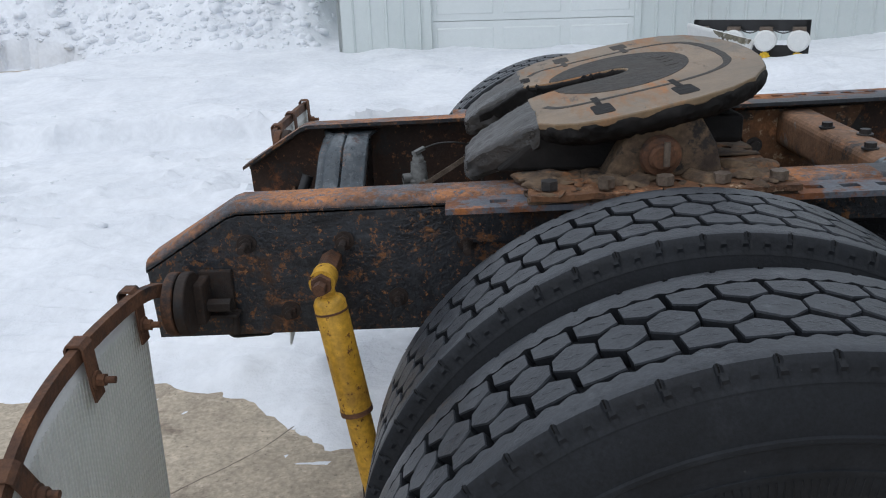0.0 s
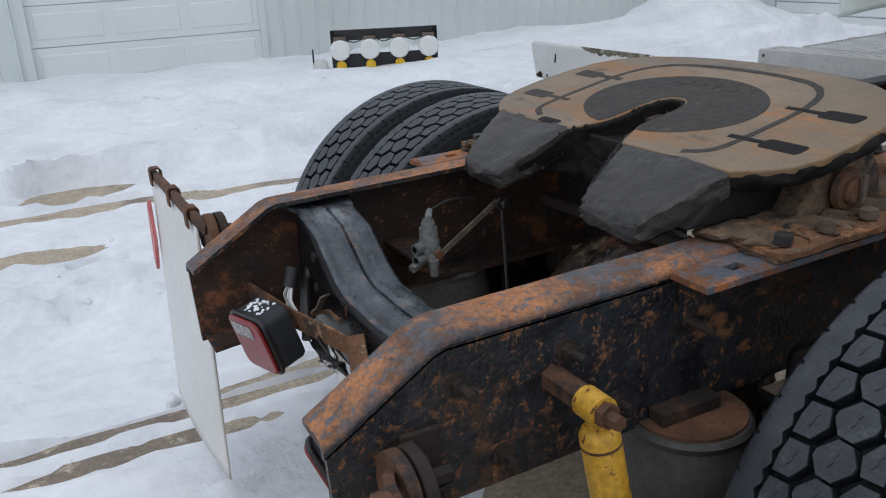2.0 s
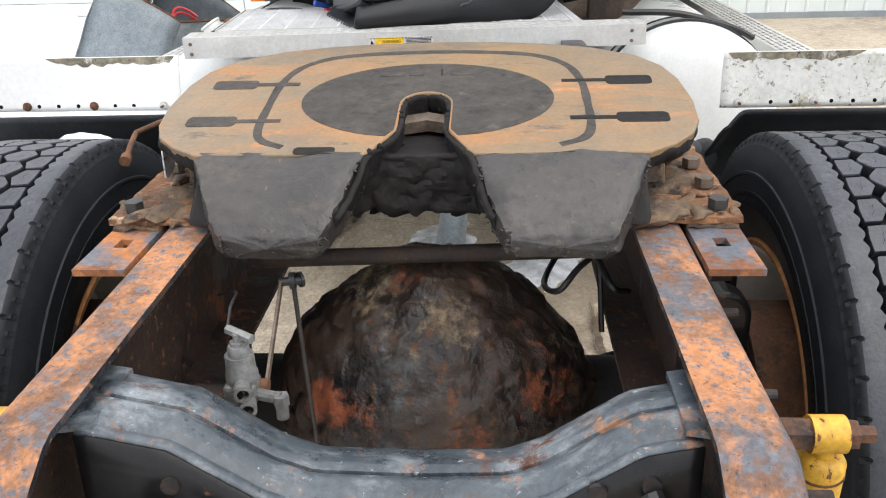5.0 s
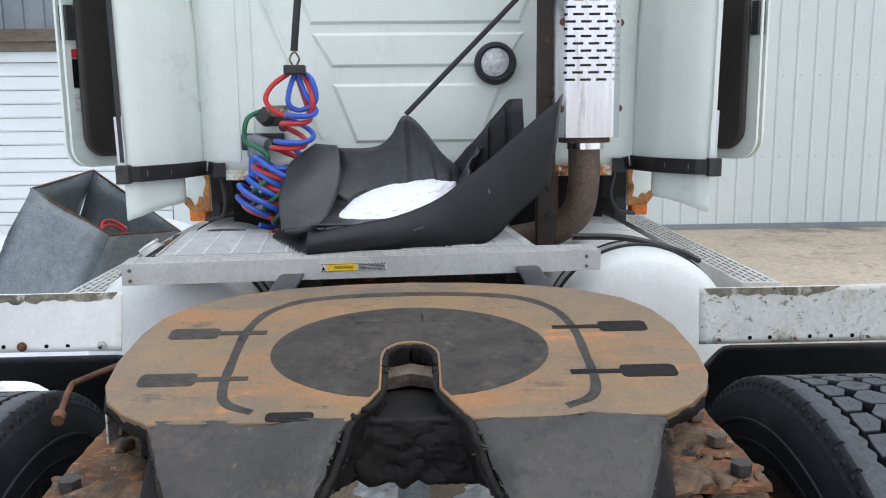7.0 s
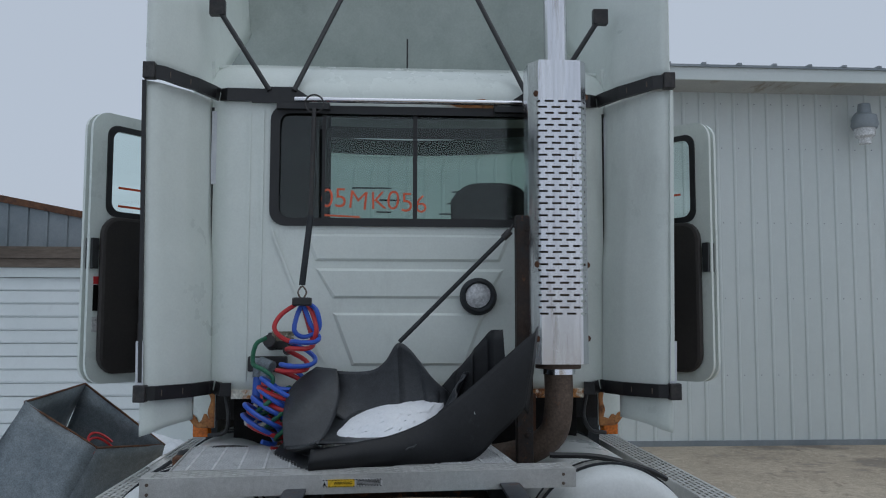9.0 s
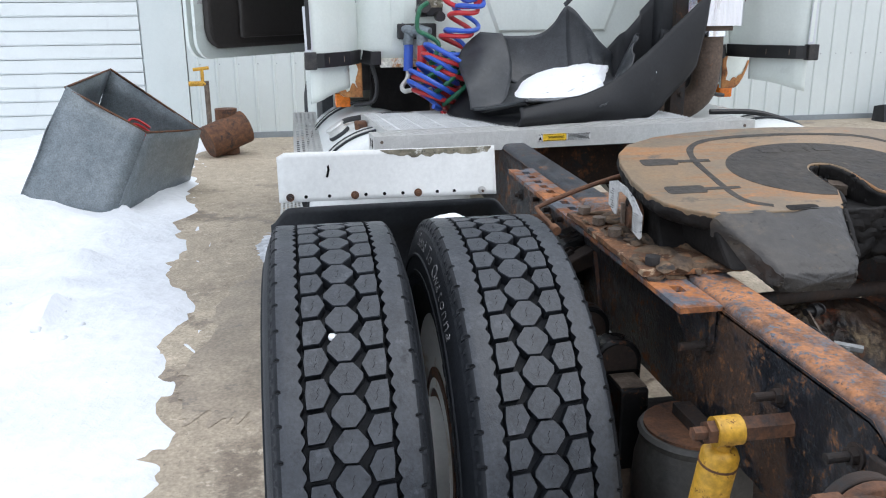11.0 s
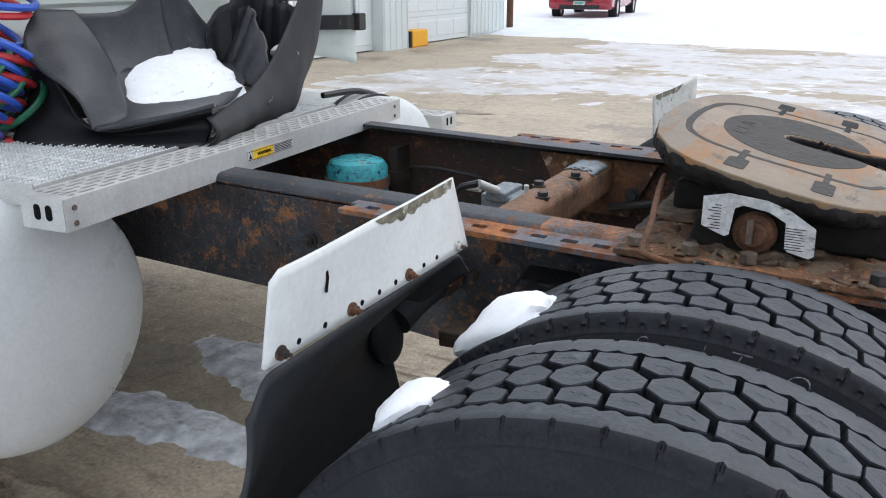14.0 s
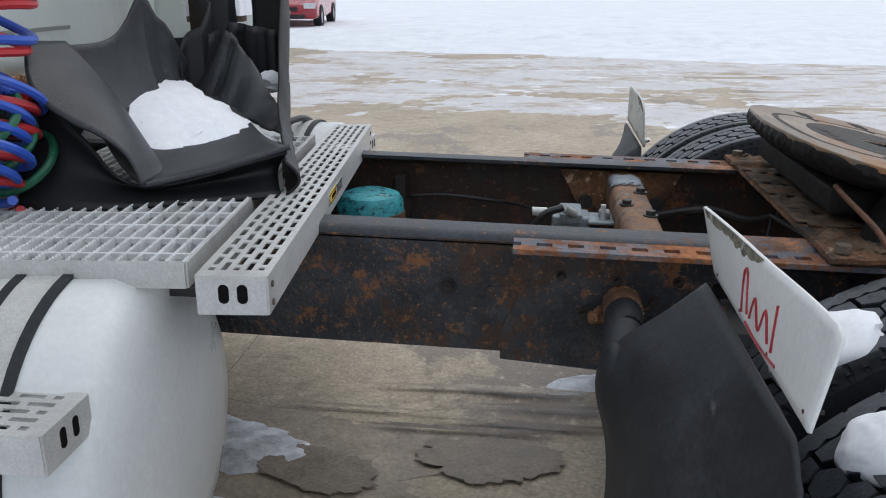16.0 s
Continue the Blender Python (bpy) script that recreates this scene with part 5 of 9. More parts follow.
groove = [(p.x, p.y) for p in glide([(-0.152, 0.232, 0), (-0.130, 0.272, 0), (-0.09, 0.288, 0), (0.0, 0.290, 0), (0.09, 0.286, 0), (0.16, 0.262, 0), (0.205, 0.205, 0), (0.224, 0.11, 0), (0.229, 0.0, 0)], 5)]
groove += [(x, -y) for x, y in reversed(groove[:-1])]
part("grease_groove", ribbon(bmesh.new(), groove, 0.0075, 0.0, 0.0006), M_GREASE, fifth, "grease-filled groove", smooth=False)
for x, ya, yb, yc in ((-0.060, 0.425, 0.335, 0.255), (0.087, 0.418, 0.332, 0.250)):
    for sgn in (1, -1):
        bm = bmesh.new()
        fw_prism(bm, [(x + u, sgn * ((ya + yb) / 2) + v) for u, v in rounded(0.036, ya - yb, 0.010)], 0.0, 0.0007)
        ribbon(bm, [(x, sgn * yb), (x, sgn * (yb + yc) / 2), (x, sgn * yc)], 0.006, 0.0, 0.0009)
        part("grease_slot", bm, M_MUCK if sgn < 0 else M_GREASE, fifth, "lubrication slot full of grease", smooth=False)
bm = bmesh.new()
fw_prism(bm, [(-0.165 + u, 0.175 + v) for u, v in rounded(0.022, 0.07, 0.008)], 0.0, 0.0008)
fw_prism(bm, [(-0.165 + u, 0.175 + v) for u, v in rounded(0.011, 0.032, 0.005)], 0.0008, 0.0014)
part("grease_slot", bm, M_MUCK, fifth, "pitted slot at the edge of the face", smooth=False)
for k, (y, w) in enumerate(((0.075, 0.05), (0.028, 0.03), (-0.022, 0.012), (-0.062, 0.045))):
    part("maker_mark", fw_prism(bmesh.new(), [(0.128 + u, y + v) for u, v in rounded(0.026, w, 0.008)], LIFT, LIFT + 0.0008), M_GREASE, fifth, "embossed bar of a worn maker's mark", smooth=False)
# underside
body = boxes((-0.14, 0.16, -0.20, 0.18, 1.045, 1.11), (-0.10, -0.02, -0.11, 0.09, 1.035, 1.06), (0.03, 0.22, -0.34, 0.32, 1.075, 1.13))
rough_up(part("lock_housing", body, M_MUCK, fifth, "black grease-caked lock housing", smooth=False, bevel=0.015), 0.01, 18.0)
jaw = bmesh.new()
sheet(jaw, lambda u, v: Vector((-0.10 + 0.07 * u + 0.02 * v, FY - 0.10 + 0.20 * v, 1.095 - 0.10 * (1 - u) + 0.015 * noise.noise(Vector((u * 6, v * 9, 4))))), 28, 48)
rough_up(part("lock_jaw", jaw, M_MUCK, fifth, "tar-like grease in the throat", solid=0.02), 0.004, 50.0)
part("kingpin_lip", fw_prism(bmesh.new(), [(0.0 + 0.012 * u, v) for u, v in ((-1.6, -0.045), (1.0, -0.045), (2.2, 0.0), (1.0, 0.045), (-1.6, 0.045), (-0.4, 0.0))], -0.052, -0.030), M_STEEL, fifth, "worn steel lock jaw", smooth=False)

face = sheet(bmesh.new(), lambda u, v: Vector((-0.150 - 0.008 * noise.noise(Vector((u * 9, v * 5, 2))) - 0.004 * noise.noise(Vector((u * 30, v * 16, 5))), FY - 0.15 + 0.30 * u, 1.018 + 0.10 * v + 0.016 * noise.noise(Vector((u * 12, 1, 7))) * (1 - v))), 60, 26)
part("grease_face", face, M_MUCK, fifth, "tar-like grease hanging on the lock housing", solid=0.012)

# saddles and pins
for s in (-1, 1):
    y0, y1 = sorted((s * 0.345, s * 0.430))
    sad = part("saddle_bracket", prism(bmesh.new(), [(-0.07, 1.028), (0.16, 1.030), (0.145, 1.092), (0.115, 1.142), (0.075, 1.158), (0.0, 1.142), (-0.035, 1.092)], "y", y0, y1), M_CRUST if s < 0 else M_MUCK, fifth, "cast saddle bracket", smooth=False, bevel=0.008)
    ax = Matrix.Translation((0.036, s * 0.442, 1.077)) @ Matrix.Rotation(radians(-90 * s), 4, "X")
    part("pivot_pin", lathe(bmesh.new(), [(0.004, 0.026), (0.020, 0.026), (0.025, 0.021), (0.027, 0.0)], ax, 24), M_RUSTY, sad, "round rusted pivot pin")
    part("pin_key", boxes((0.035, 0.046, min(s * 0.471, s * 0.478), max(s * 0.471, s * 0.478), 1.064, 1.109)), M_STEEL, sad, smooth=False)
    part("pin_boss", lathe(bmesh.new(), [(0.028, 0.014), (0.036, 0.010), (0.040, 0.0)], ax, 24), M_RUSTY, sad, "rusty boss round the pin")
    part("side_casting", prism(bmesh.new(), [(-0.27, 1.036), (-0.10, 1.034), (0.0, 1.046), (0.02, 1.150), (-0.18, 1.112)], "y", *sorted((s * 0.27, s * 0.372))), M_MUCK, fifth, "black grease-caked side of the casting", smooth=False, bevel=0.008)
sticker = [(0.130, 1.096), (0.130, 1.150), (0.085, 1.160), (0.02, 1.154), (-0.02, 1.140), (-0.064, 1.112), (-0.066, 1.064), (-0.058, 1.058), (-0.022, 1.066), (-0.016, 1.072), (-0.014, 1.118), (0.015, 1.134), (0.060, 1.141), (0.074, 1.134), (0.080, 1.084), (0.088, 1.080)]
lab = part("label_plate", prism(bmesh.new(), [(x - 0.004, z - 0.007) for x, z in sticker], "y", 0.474, 0.477), M_LABEL, fifth, "scuffed white instruction plate", smooth=False)
for k in range(9):
    part("print_line", boxes((0.093, 0.116 - 0.006 * (k % 3), 0.477, 0.4775, 1.085 + k * 0.0055, 1.0865 + k * 0.0055)), M_INK, lab, smooth=False)
    part("print_line", boxes((-0.052 + 0.005 * (k % 2), -0.018, 0.477, 0.4775, 1.063 + k * 0.0048, 1.0643 + k * 0.0048)), M_INK, lab, smooth=False)
bm = tube(bmesh.new(), [(0.226, 0.36, 1.146), (0.222, 0.41, 1.135), (0.210, 0.49, 1.117), (0.200, 0.552, 1.100), (0.195, 0.622, 1.074), (0.180, 0.632, 1.067), (0.095, 0.619, 1.045)], 0.0058, 10, 5)
rel = part("release_handle", bm, M_RUSTY, fifth, "bent rusty release handle")
part("handle_tip", rods(((0.098, 0.619, 1.0455), (0.078, 0.616, 1.041), 0.011)), M_RUSTY, rel)


# ---- cross members, axle and suspension ----
def cross_fn(u, v):
    """The grey pressed cross member, dipped in the middle, with a welded seam along it."""
    y = -0.355 + 0.71 * u
    z = float(np.interp(abs(y + 0.02), (0, 0.12, 0.17, 0.27, 0.36), (0.851, 0.855, 0.875, 0.944, 0.964)))
    x = -0.603 - 0.128 * v
    return Vector((x, y, z + 0.014 * math.cos((v - 0.5) * math.pi) - 0.016 * math.exp(-((v - 0.5) / 0.035) ** 2) - 0.006 * math.exp(-((v - 0.86) / 0.05) ** 2)))


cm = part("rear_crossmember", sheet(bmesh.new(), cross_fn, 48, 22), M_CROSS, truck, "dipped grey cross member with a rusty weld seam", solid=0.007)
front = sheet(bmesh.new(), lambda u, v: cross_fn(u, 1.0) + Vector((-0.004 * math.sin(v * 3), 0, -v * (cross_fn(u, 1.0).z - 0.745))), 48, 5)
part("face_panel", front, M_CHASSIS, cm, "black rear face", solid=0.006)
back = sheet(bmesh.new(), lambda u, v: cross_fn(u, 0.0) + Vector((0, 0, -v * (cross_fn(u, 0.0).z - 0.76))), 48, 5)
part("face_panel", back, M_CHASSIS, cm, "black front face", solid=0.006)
bm = bmesh.new()
for k in range(40):
    u = 0.04 + 0.92 * k / 39
    q = bmesh.ops.create_icosphere(bm, subdivisions=1, radius=0.0055)
    bmesh.ops.transform(bm, matrix=Matrix.Translation(cross_fn(u, 0.5)) @ Matrix.Diagonal((0.9, 1.8, 0.7, 1)), verts=q["verts"])
part("weld_seam", bm, M_DARK_RUST, cm, "rusty weld bead")
for s in (-1, 1):
    part("gusset", prism(bmesh.new(), [(-0.745, s * 0.424), (-0.585, s * 0.424), (-0.605, s * 0.335), (-0.725, s * 0.335)], "z", 0.968, 0.977), M_CROSS, cm, "welded corner gusset", smooth=False)
for y, z in ((-0.24, 0.90), (-0.24, 0.83), (-0.30, 0.91), (0.25, 0.90), (0.25, 0.83), (-0.30, 0.835)):
    part("bolt_hole", rods(((-0.741, y, z), (-0.735, y, z), 0.011)), M_DARK_RUST, cm, "rust-rimmed bolt hole")
fc = part("front_crossmember", prism(bmesh.new(), rounded(0.098, 0.105, 0.026, 5, 0.60, 0.948), "y", -0.42, 0.42), M_CROSS_RUST, truck, "rusty pressed cross member with peeling paint", smooth=False, bevel=0.004)
for x_b, y_b in ((0.575, -0.12), (0.625, 0.02), (0.575, 0.12)):
    part("bolt", hexbolt(bmesh.new(), (x_b, y_b, 1.0), (0, 0, 1), 0.013, 0.012), M_DARK_BOLT, fc, smooth=False)
for s in (-1, 1):
    part("gusset_plate", prism(bmesh.new(), [(0.79, 1.0), (0.42, 1.0), (0.50, 0.83), (0.70, 0.83)], "y", *sorted((s * 0.405, s * 0.395))), M_PLATE, fc, "triangular rusty gusset", smooth=False)
    for x in (0.71, 0.49):
        part("bolt", hexbolt(bmesh.new(), (x, s * 0.395, 0.90), (0, -s, 0), 0.016, 0.014), M_DARK_BOLT, fc, smooth=False)
flake = sheet(bmesh.new(), lambda u, v: Vector((0.60 + 0.096 * (u - 0.5), -0.33 + 0.13 * v, 1.004 - 0.014 * (2 * u - 1) ** 4)) + 0.004 * noise.noise_vector(Vector((u * 6, v * 6, 2))), 12, 12, lambda i, j: j > 9 and (i * 5 + j) % 3 == 0)
part("peeling_paint", flake, M_SHEET, fc, "peeling grey paint", solid=0.002)
val = part("height_control_box", boxes((0.715, 0.815, -0.125, -0.03, 0.885, 0.945), (0.735, 0.795, -0.140, -0.015, 0.930, 0.958), (0.65, 0.72, -0.10, 0.0, 0.935, 0.945), (0.66, 0.69, -0.07, -0.03, 0.945, 0.965)), M_SHEET, truck, "grey cast brake relay valve", smooth=False, bevel=0.01)
for a_f, b_f, r_f in (((0.76, -0.02, 0.96), (0.79, 0.04, 0.99), 0.012), ((0.83, -0.06, 0.95), (0.87, -0.06, 0.95), 0.012), ((0.68, -0.03, 0.94), (0.68, -0.03, 0.985), 0.007)):
    part("fitting", rods((a_f, b_f, r_f)), M_ALU, val)
part("valve_hose", tube(bmesh.new(), [(0.79, 0.04, 0.99), (0.84, 0.05, 0.97), (0.88, 0.03, 0.90), (0.90, 0.0, 0.82)], 0.010, 8, 6), M_BLACK, val, "black air hose")
part("air_line", tube(bmesh.new(), [(1.30, -0.40, 0.90), (1.15, -0.39, 0.915), (0.95, -0.37, 0.90), (0.84, -0.08, 0.95)], 0.005, 6, 8), M_BLACK, truck, "thin black air line")
part("air_line", tube(bmesh.new(), [(0.55, -0.38, 0.86), (0.35, -0.36, 0.90), (0.22, -0.33, 0.88), (0.1, -0.32, 0.92)], 0.012, 8, 6), M_DARK_BOLT, truck, "corrugated wiring loom")

axle = part("axle_housing", rods(((0.04, -0.66, 0.525), (0.04, 0.66, 0.525), 0.085), seg=24), M_MUCK, truck, "oily rear axle tube")
bm = bmesh.new()
bmesh.ops.create_uvsphere(bm, u_segments=200, v_segments=120, radius=1.0)
for v in bm.verts:
    x, y, z = v.co
    v.co = Vector((-0.02 + 0.235 * x, 0.318 * y * (1 - 0.22 * max(0, z)), 0.60 + 0.275 * z))
    near = noise.voronoi(v.co * 9 + 0.6 * noise.noise_vector(v.co * 6))[0]
    fine_c = noise.voronoi(v.co * 22 + 0.8 * noise.noise_vector(v.co * 12))[0]
    out_n = Vector((x, y, z)).normalized()
    v.co += out_n * (0.016 * min(0.35, near[1] - near[0]) + 0.010 * min(0.35, fine_c[1] - fine_c[0]))
    v.co += 0.012 * noise.noise_vector(v.co * 6) + 0.007 * noise.noise_vector(v.co * 20) + 0.005 * noise.noise_vector(v.co * 60) + 0.010 * v.co.normalized() * max(0.0, noise.noise(v.co * 14))
diff = part("differential", bm, surf("oily_rust_crust", (0.014, 0.011, 0.010), (0.050, 0.030, 0.020), 7, rough=0.55, bump=1.0, bump_scale=45, deep=0.012, layers=(
    ((0.060, 0.066, 0.068), 5.0, 0.56, 0.64, 0.5, 0, ISO), ((0.24, 0.18, 0.11), 3.2, 0.565, 0.64, 0.85, 0, ISO), ((0.20, 0.055, 0.022), 4.5, 0.565, 0.63, 0.85, 0, ISO), ((0.007, 0.007, 0.008), 8.0, 0.53, 0.58, 0.35, 0, ISO), ((0.10, 0.045, 0.022), 30.0, 0.57, 0.63, 0.8, 0, ISO))), axle, "differential caked with flaking rust and oil")
part("pinion_housing", rods(((0.16, 0.0, 0.56), (0.38, 0.0, 0.58), 0.11, 0.07)), M_MUCK, axle, "pinion housing")
part("drive_shaft", rods(((0.38, 0.0, 0.58), (0.42, 0.0, 0.582), 0.06), ((0.42, 0.0, 0.582), (1.9, 0.0, 0.66), 0.042), seg=24), M_SHEET, axle, "grey steel drive shaft")
can = part("brake_chamber", lathe(bmesh.new(), [(0.004, 0.0), (0.060, 0.0), (0.072, 0.012), (0.072, 0.066), (0.080, 0.070), (0.080, 0.084), (0.072, 0.088), (0.070, 0.150), (0.055, 0.165), (0.004, 0.168)], Matrix.Translation((0.06, -0.405, 0.465)) @ Matrix.Rotation(radians(90), 4, "Y"), 36), M_CHASSIS, truck, "black brake chamber")
part("band", lathe(bmesh.new(), [(0.0805, 0.068), (0.084, 0.069), (0.084, 0.085), (0.0805, 0.086)], Matrix.Translation((0.06, -0.405, 0.465)) @ Matrix.Rotation(radians(90), 4, "Y"), 36, closed=True), M_DARK_RUST, can, "clamp band")
bar = part("torque_rod", rods(((-0.10, -0.33, 0.925), (-0.10, 0.30, 0.905), 0.016)), M_DARK_RUST, truck, "rusty transverse rod")
for s in (-1, 1):
    bag = lathe(bmesh.new(), [(0.02, 0.738), (0.118, 0.738), (0.124, 0.73), (0.116, 0.715), (0.128, 0.67), (0.132, 0.60), (0.122, 0.54), (0.095, 0.51), (0.085, 0.42), (0.02, 0.42)], Matrix.Translation((-0.32, s * 0.448, 0)) @ Matrix.Diagonal((0.90, 0.90, 1, 1)), 40)
    ab = part("air_spring", bag, M_BAG, truck, "grey-black rubber air spring")
    part("top_plate", rods(((-0.32, s * 0.448, 0.7365), (-0.32, s * 0.448, 0.7435), 0.100), seg=36), M_RUSTY, ab, "dark rusty bead plate")
    part("bag_shelf", boxes((-0.40, -0.27, min(s * 0.437, s * 0.475), max(s * 0.437, s * 0.475), 0.7445, 0.768)), M_DARK_RUST, ab, "rusty bracket over the air spring", smooth=False, bevel=0.002)
    arm = prism(bmesh.new(), [(-0.55, 0.40), (-0.30, 0.44), (-0.10, 0.60), (0.04, 0.76), (0.42, 0.79), (0.62, 0.78), (0.62, 0.815), (0.42, 0.825), (0.02, 0.80), (-0.14, 0.66), (-0.32, 0.50), (-0.55, 0.46)], "y", *sorted((s * 0.505, s * 0.580)))
    part("trailing_spring", arm, M_SPRING, truck, "rusty brown trailing leaf spring", smooth=False, bevel=0.004)
    for x0, x1, shift, top_z in ((-0.125, -0.070, 0.0, 0.848), (0.030, 0.085, 0.014, 0.868)):
        yo = s * (0.536 + shift)
        arch_o = [(yo - 0.056, 0.46)] + [(yo - 0.056 * math.cos(a), top_z - 0.050 + 0.050 * math.sin(a)) for a in np.linspace(0, math.pi, 15)] + [(yo + 0.056, 0.46)]
        blk = part("axle_clamp", prism(bmesh.new(), arch_o, "x", x0, x1), M_CHASSIS, truck, "black arch-topped axle clamp", smooth=False, bevel=0.008)
        arch_i = [(yo - 0.042, top_z - 0.068)] + [(yo - 0.042 * math.cos(a), top_z - 0.050 + 0.040 * math.sin(a)) for a in np.linspace(0, math.pi, 11)] + [(yo + 0.042, top_z - 0.068)]
        part("clamp_face", prism(bmesh.new(), arch_i, "x", x0 - 0.003, x0 - 0.0004), M_DARK_RUST, blk, "rusted face of the clamp", smooth=False)
    part("clamp_block", boxes((-0.215, -0.126, min(s * 0.500, s * 0.562), max(s * 0.500, s * 0.562), 0.48, 0.774)), M_CHASSIS, blk, "black clamp block", smooth=False, bevel=0.006)
    part("clamp_edge", boxes((-0.206, -0.135, min(s * 0.503, s * 0.558), max(s * 0.503, s * 0.558), 0.7745, 0.7765)), M_STEEL, blk, "paler edge on top of the clamp block", smooth=False)
    hang_l = [(s * 0.437, 0.950), (s * 0.50, 0.930), (s * 0.575, 0.885), (s * 0.612, 0.835), (s * 0.614, 0.70), (s * 0.606, 0.672), (s * 0.588, 0.672), (s * 0.578, 0.70), (s * 0.577, 0.828), (s * 0.50, 0.832), (s * 0.437, 0.80)]
    hb = part("spring_hanger", prism(bmesh.new(), hang_l if s < 0 else hang_l[::-1], "x", 0.36, 0.48), M_CHASSIS, truck, "black cast spring hanger", smooth=False, bevel=0.010)
    part("hanger_web", prism(bmesh.new(), [(s * 0.437, 0.93), (s * 0.60, 0.845), (s * 0.58, 0.830), (s * 0.437, 0.88)], "x", 0.30, 0.36), M_DARK_RUST, hb, "rusty hanger rib", smooth=False, bevel=0.004)
    for y_b in (0.462, 0.49):
        part("hanger_bolt", hexbolt(bmesh.new(), (0.36, s * y_b, 0.90), (-1, 0, 0), 0.014, 0.014), M_DARK_RUST, hb, smooth=False)
    sp = part("stub_shaft", rods(((0.668, s * 0.44, 0.893), (0.668, s * 0.60, 0.893), 0.031)), M_BLACK, truck, "dark fender stub")
    # shock absorber
    a, b = Vector((-0.598, s * 0.542, 0.883)), Vector((-0.500, s * 0.575, 0.30))
    d = (b - a).normalized()
    sk = part("shock_absorber", lathe(bmesh.new(), [(0.002, -0.030), (0.018, -0.032), (0.026, -0.036), (0.031, -0.046), (0.031, -0.272), (0.0255, -0.276), (0.0255, -0.58), (0.002, -0.58)], Matrix.Translation(a) @ (-d).to_track_quat("Z", "Y").to_matrix().to_4x4(), 28), M_YELLOW, truck, "chipped yellow shock absorber")
    for d0, d1 in ((0.060, 0.064), (0.266, 0.276)):
        part("dust_cap", rods((a + d * d0, a + d * d1, 0.0322), seg=24), M_RUSTY, sk, "rusted cap ring")
    part("shock_eye", rods((a + Vector((0, -0.022, 0)), a + Vector((0, 0.022, 0)), 0.0245), (a + d * 0.015, a + d * 0.045, 0.016), seg=24), M_YELLOW, sk, "yellow eye")
    part("shock_bolt", rods((Vector((a.x, s * WEB, a.z)), Vector((a.x, s * 0.52, a.z)), 0.022), (Vector((a.x, s * 0.556, a.z)), Vector((a.x, s * 0.578, a.z)), 0.020), (Vector((a.x, s * 0.578, a.z)), Vector((a.x, s * 0.600, a.z)), 0.012), seg=6), M_RUSTY, sk, "rusty mounting bolt")
# height control valve on the left rail
hv = part("height_valve", lathe(bmesh.new(), [(0.004, 0.062), (0.014, 0.062), (0.016, 0.058), (0.016, 0.046), (0.021, 0.047), (0.022, 0.020), (0.024, 0.016), (0.024, -0.022), (0.020, -0.030), (0.004, -0.032)], Matrix.Translation((-0.462, 0.245, 0.868)), 24), M_CAST, truck, "grey cast levelling valve")
part("valve_body", boxes((-0.486, -0.440, 0.222, 0.270, 0.838, 0.872)), M_CAST, hv, "square cast body", smooth=False, bevel=0.007)
for dx, dy, z in ((-0.494, 0.240, 0.872), (-0.494, 0.236, 0.846)):
    port = part("valve_port", lathe(bmesh.new(), [(0.004, 0.0), (0.0125, 0.0), (0.0135, 0.004), (0.0135, 0.024), (0.0085, 0.025), (0.0080, 0.010), (0.004, 0.009)], Matrix.Translation((dx + 0.012, dy, z)) @ Matrix.Rotation(radians(-90), 4, "Y") @ Matrix.Rotation(radians(18), 4, "X"), 20), M_CAST, hv, "open threaded port")
    part("port_bore", rods(((dx - 0.0125, dy - 0.0006, z), (dx - 0.009, dy - 0.0004, z), 0.0070), seg=14), M_INK, port)
for a_f, b_f, r_f, seg_f in (((-0.462, 0.245, 0.929), (-0.462, 0.245, 0.936), 0.012, 6), ((-0.462, 0.245, 0.936), (-0.462, 0.245, 0.948), 0.006, 10), ((-0.472, 0.220, 0.944), (-0.448, 0.262, 0.948), 0.0075, 6),
                             ((-0.515, 0.232, 0.828), (-0.488, 0.242, 0.836), 0.011, 6), ((-0.482, 0.185, 0.842), (-0.482, 0.185, 0.858), 0.012, 6), ((-0.482, 0.185, 0.820), (-0.482, 0.185, 0.842), 0.0095, 12), ((-0.482, 0.185, 0.852), (-0.470, 0.222, 0.852), 0.009, 10)):
    part("valve_stem", rods((a_f, b_f, r_f), seg=seg_f), M_CAST, hv, smooth=False)
part("valve_lever", strap(bmesh.new(), [(-0.455, 0.214, 0.852), (-0.440, 0.214, 0.862), (-0.370, 0.216, 0.905), (-0.296, 0.218, 0.951)], 0.013, 0.004, (0, 0, 1)), M_STEEL, hv, "pale lever arm")
part("lever_pivot", rods(((-0.452, 0.210, 0.855), (-0.452, 0.240, 0.855), 0.011), seg=14), M_RUSTY, hv, "rusty pivot")
part("lever_link", rods(((-0.296, 0.222, 0.951), (-0.290, 0.182, 0.953), 0.0075), ((-0.293, 0.205, 0.952), (-0.292, 0.196, 0.9525), 0.014), ((-0.291, 0.190, 0.953), (-0.288, 0.186, 0.953), 0.013), ((-0.292, 0.200, 0.945), (-0.28, 0.19, 0.60), 0.004), seg=14), M_DARK_BOLT, hv, "link rod and nut")
part("valve_bracket", boxes((-0.50, -0.43, 0.262, 0.42, 0.835, 0.842)), M_RAIL_IN, hv, smooth=False)
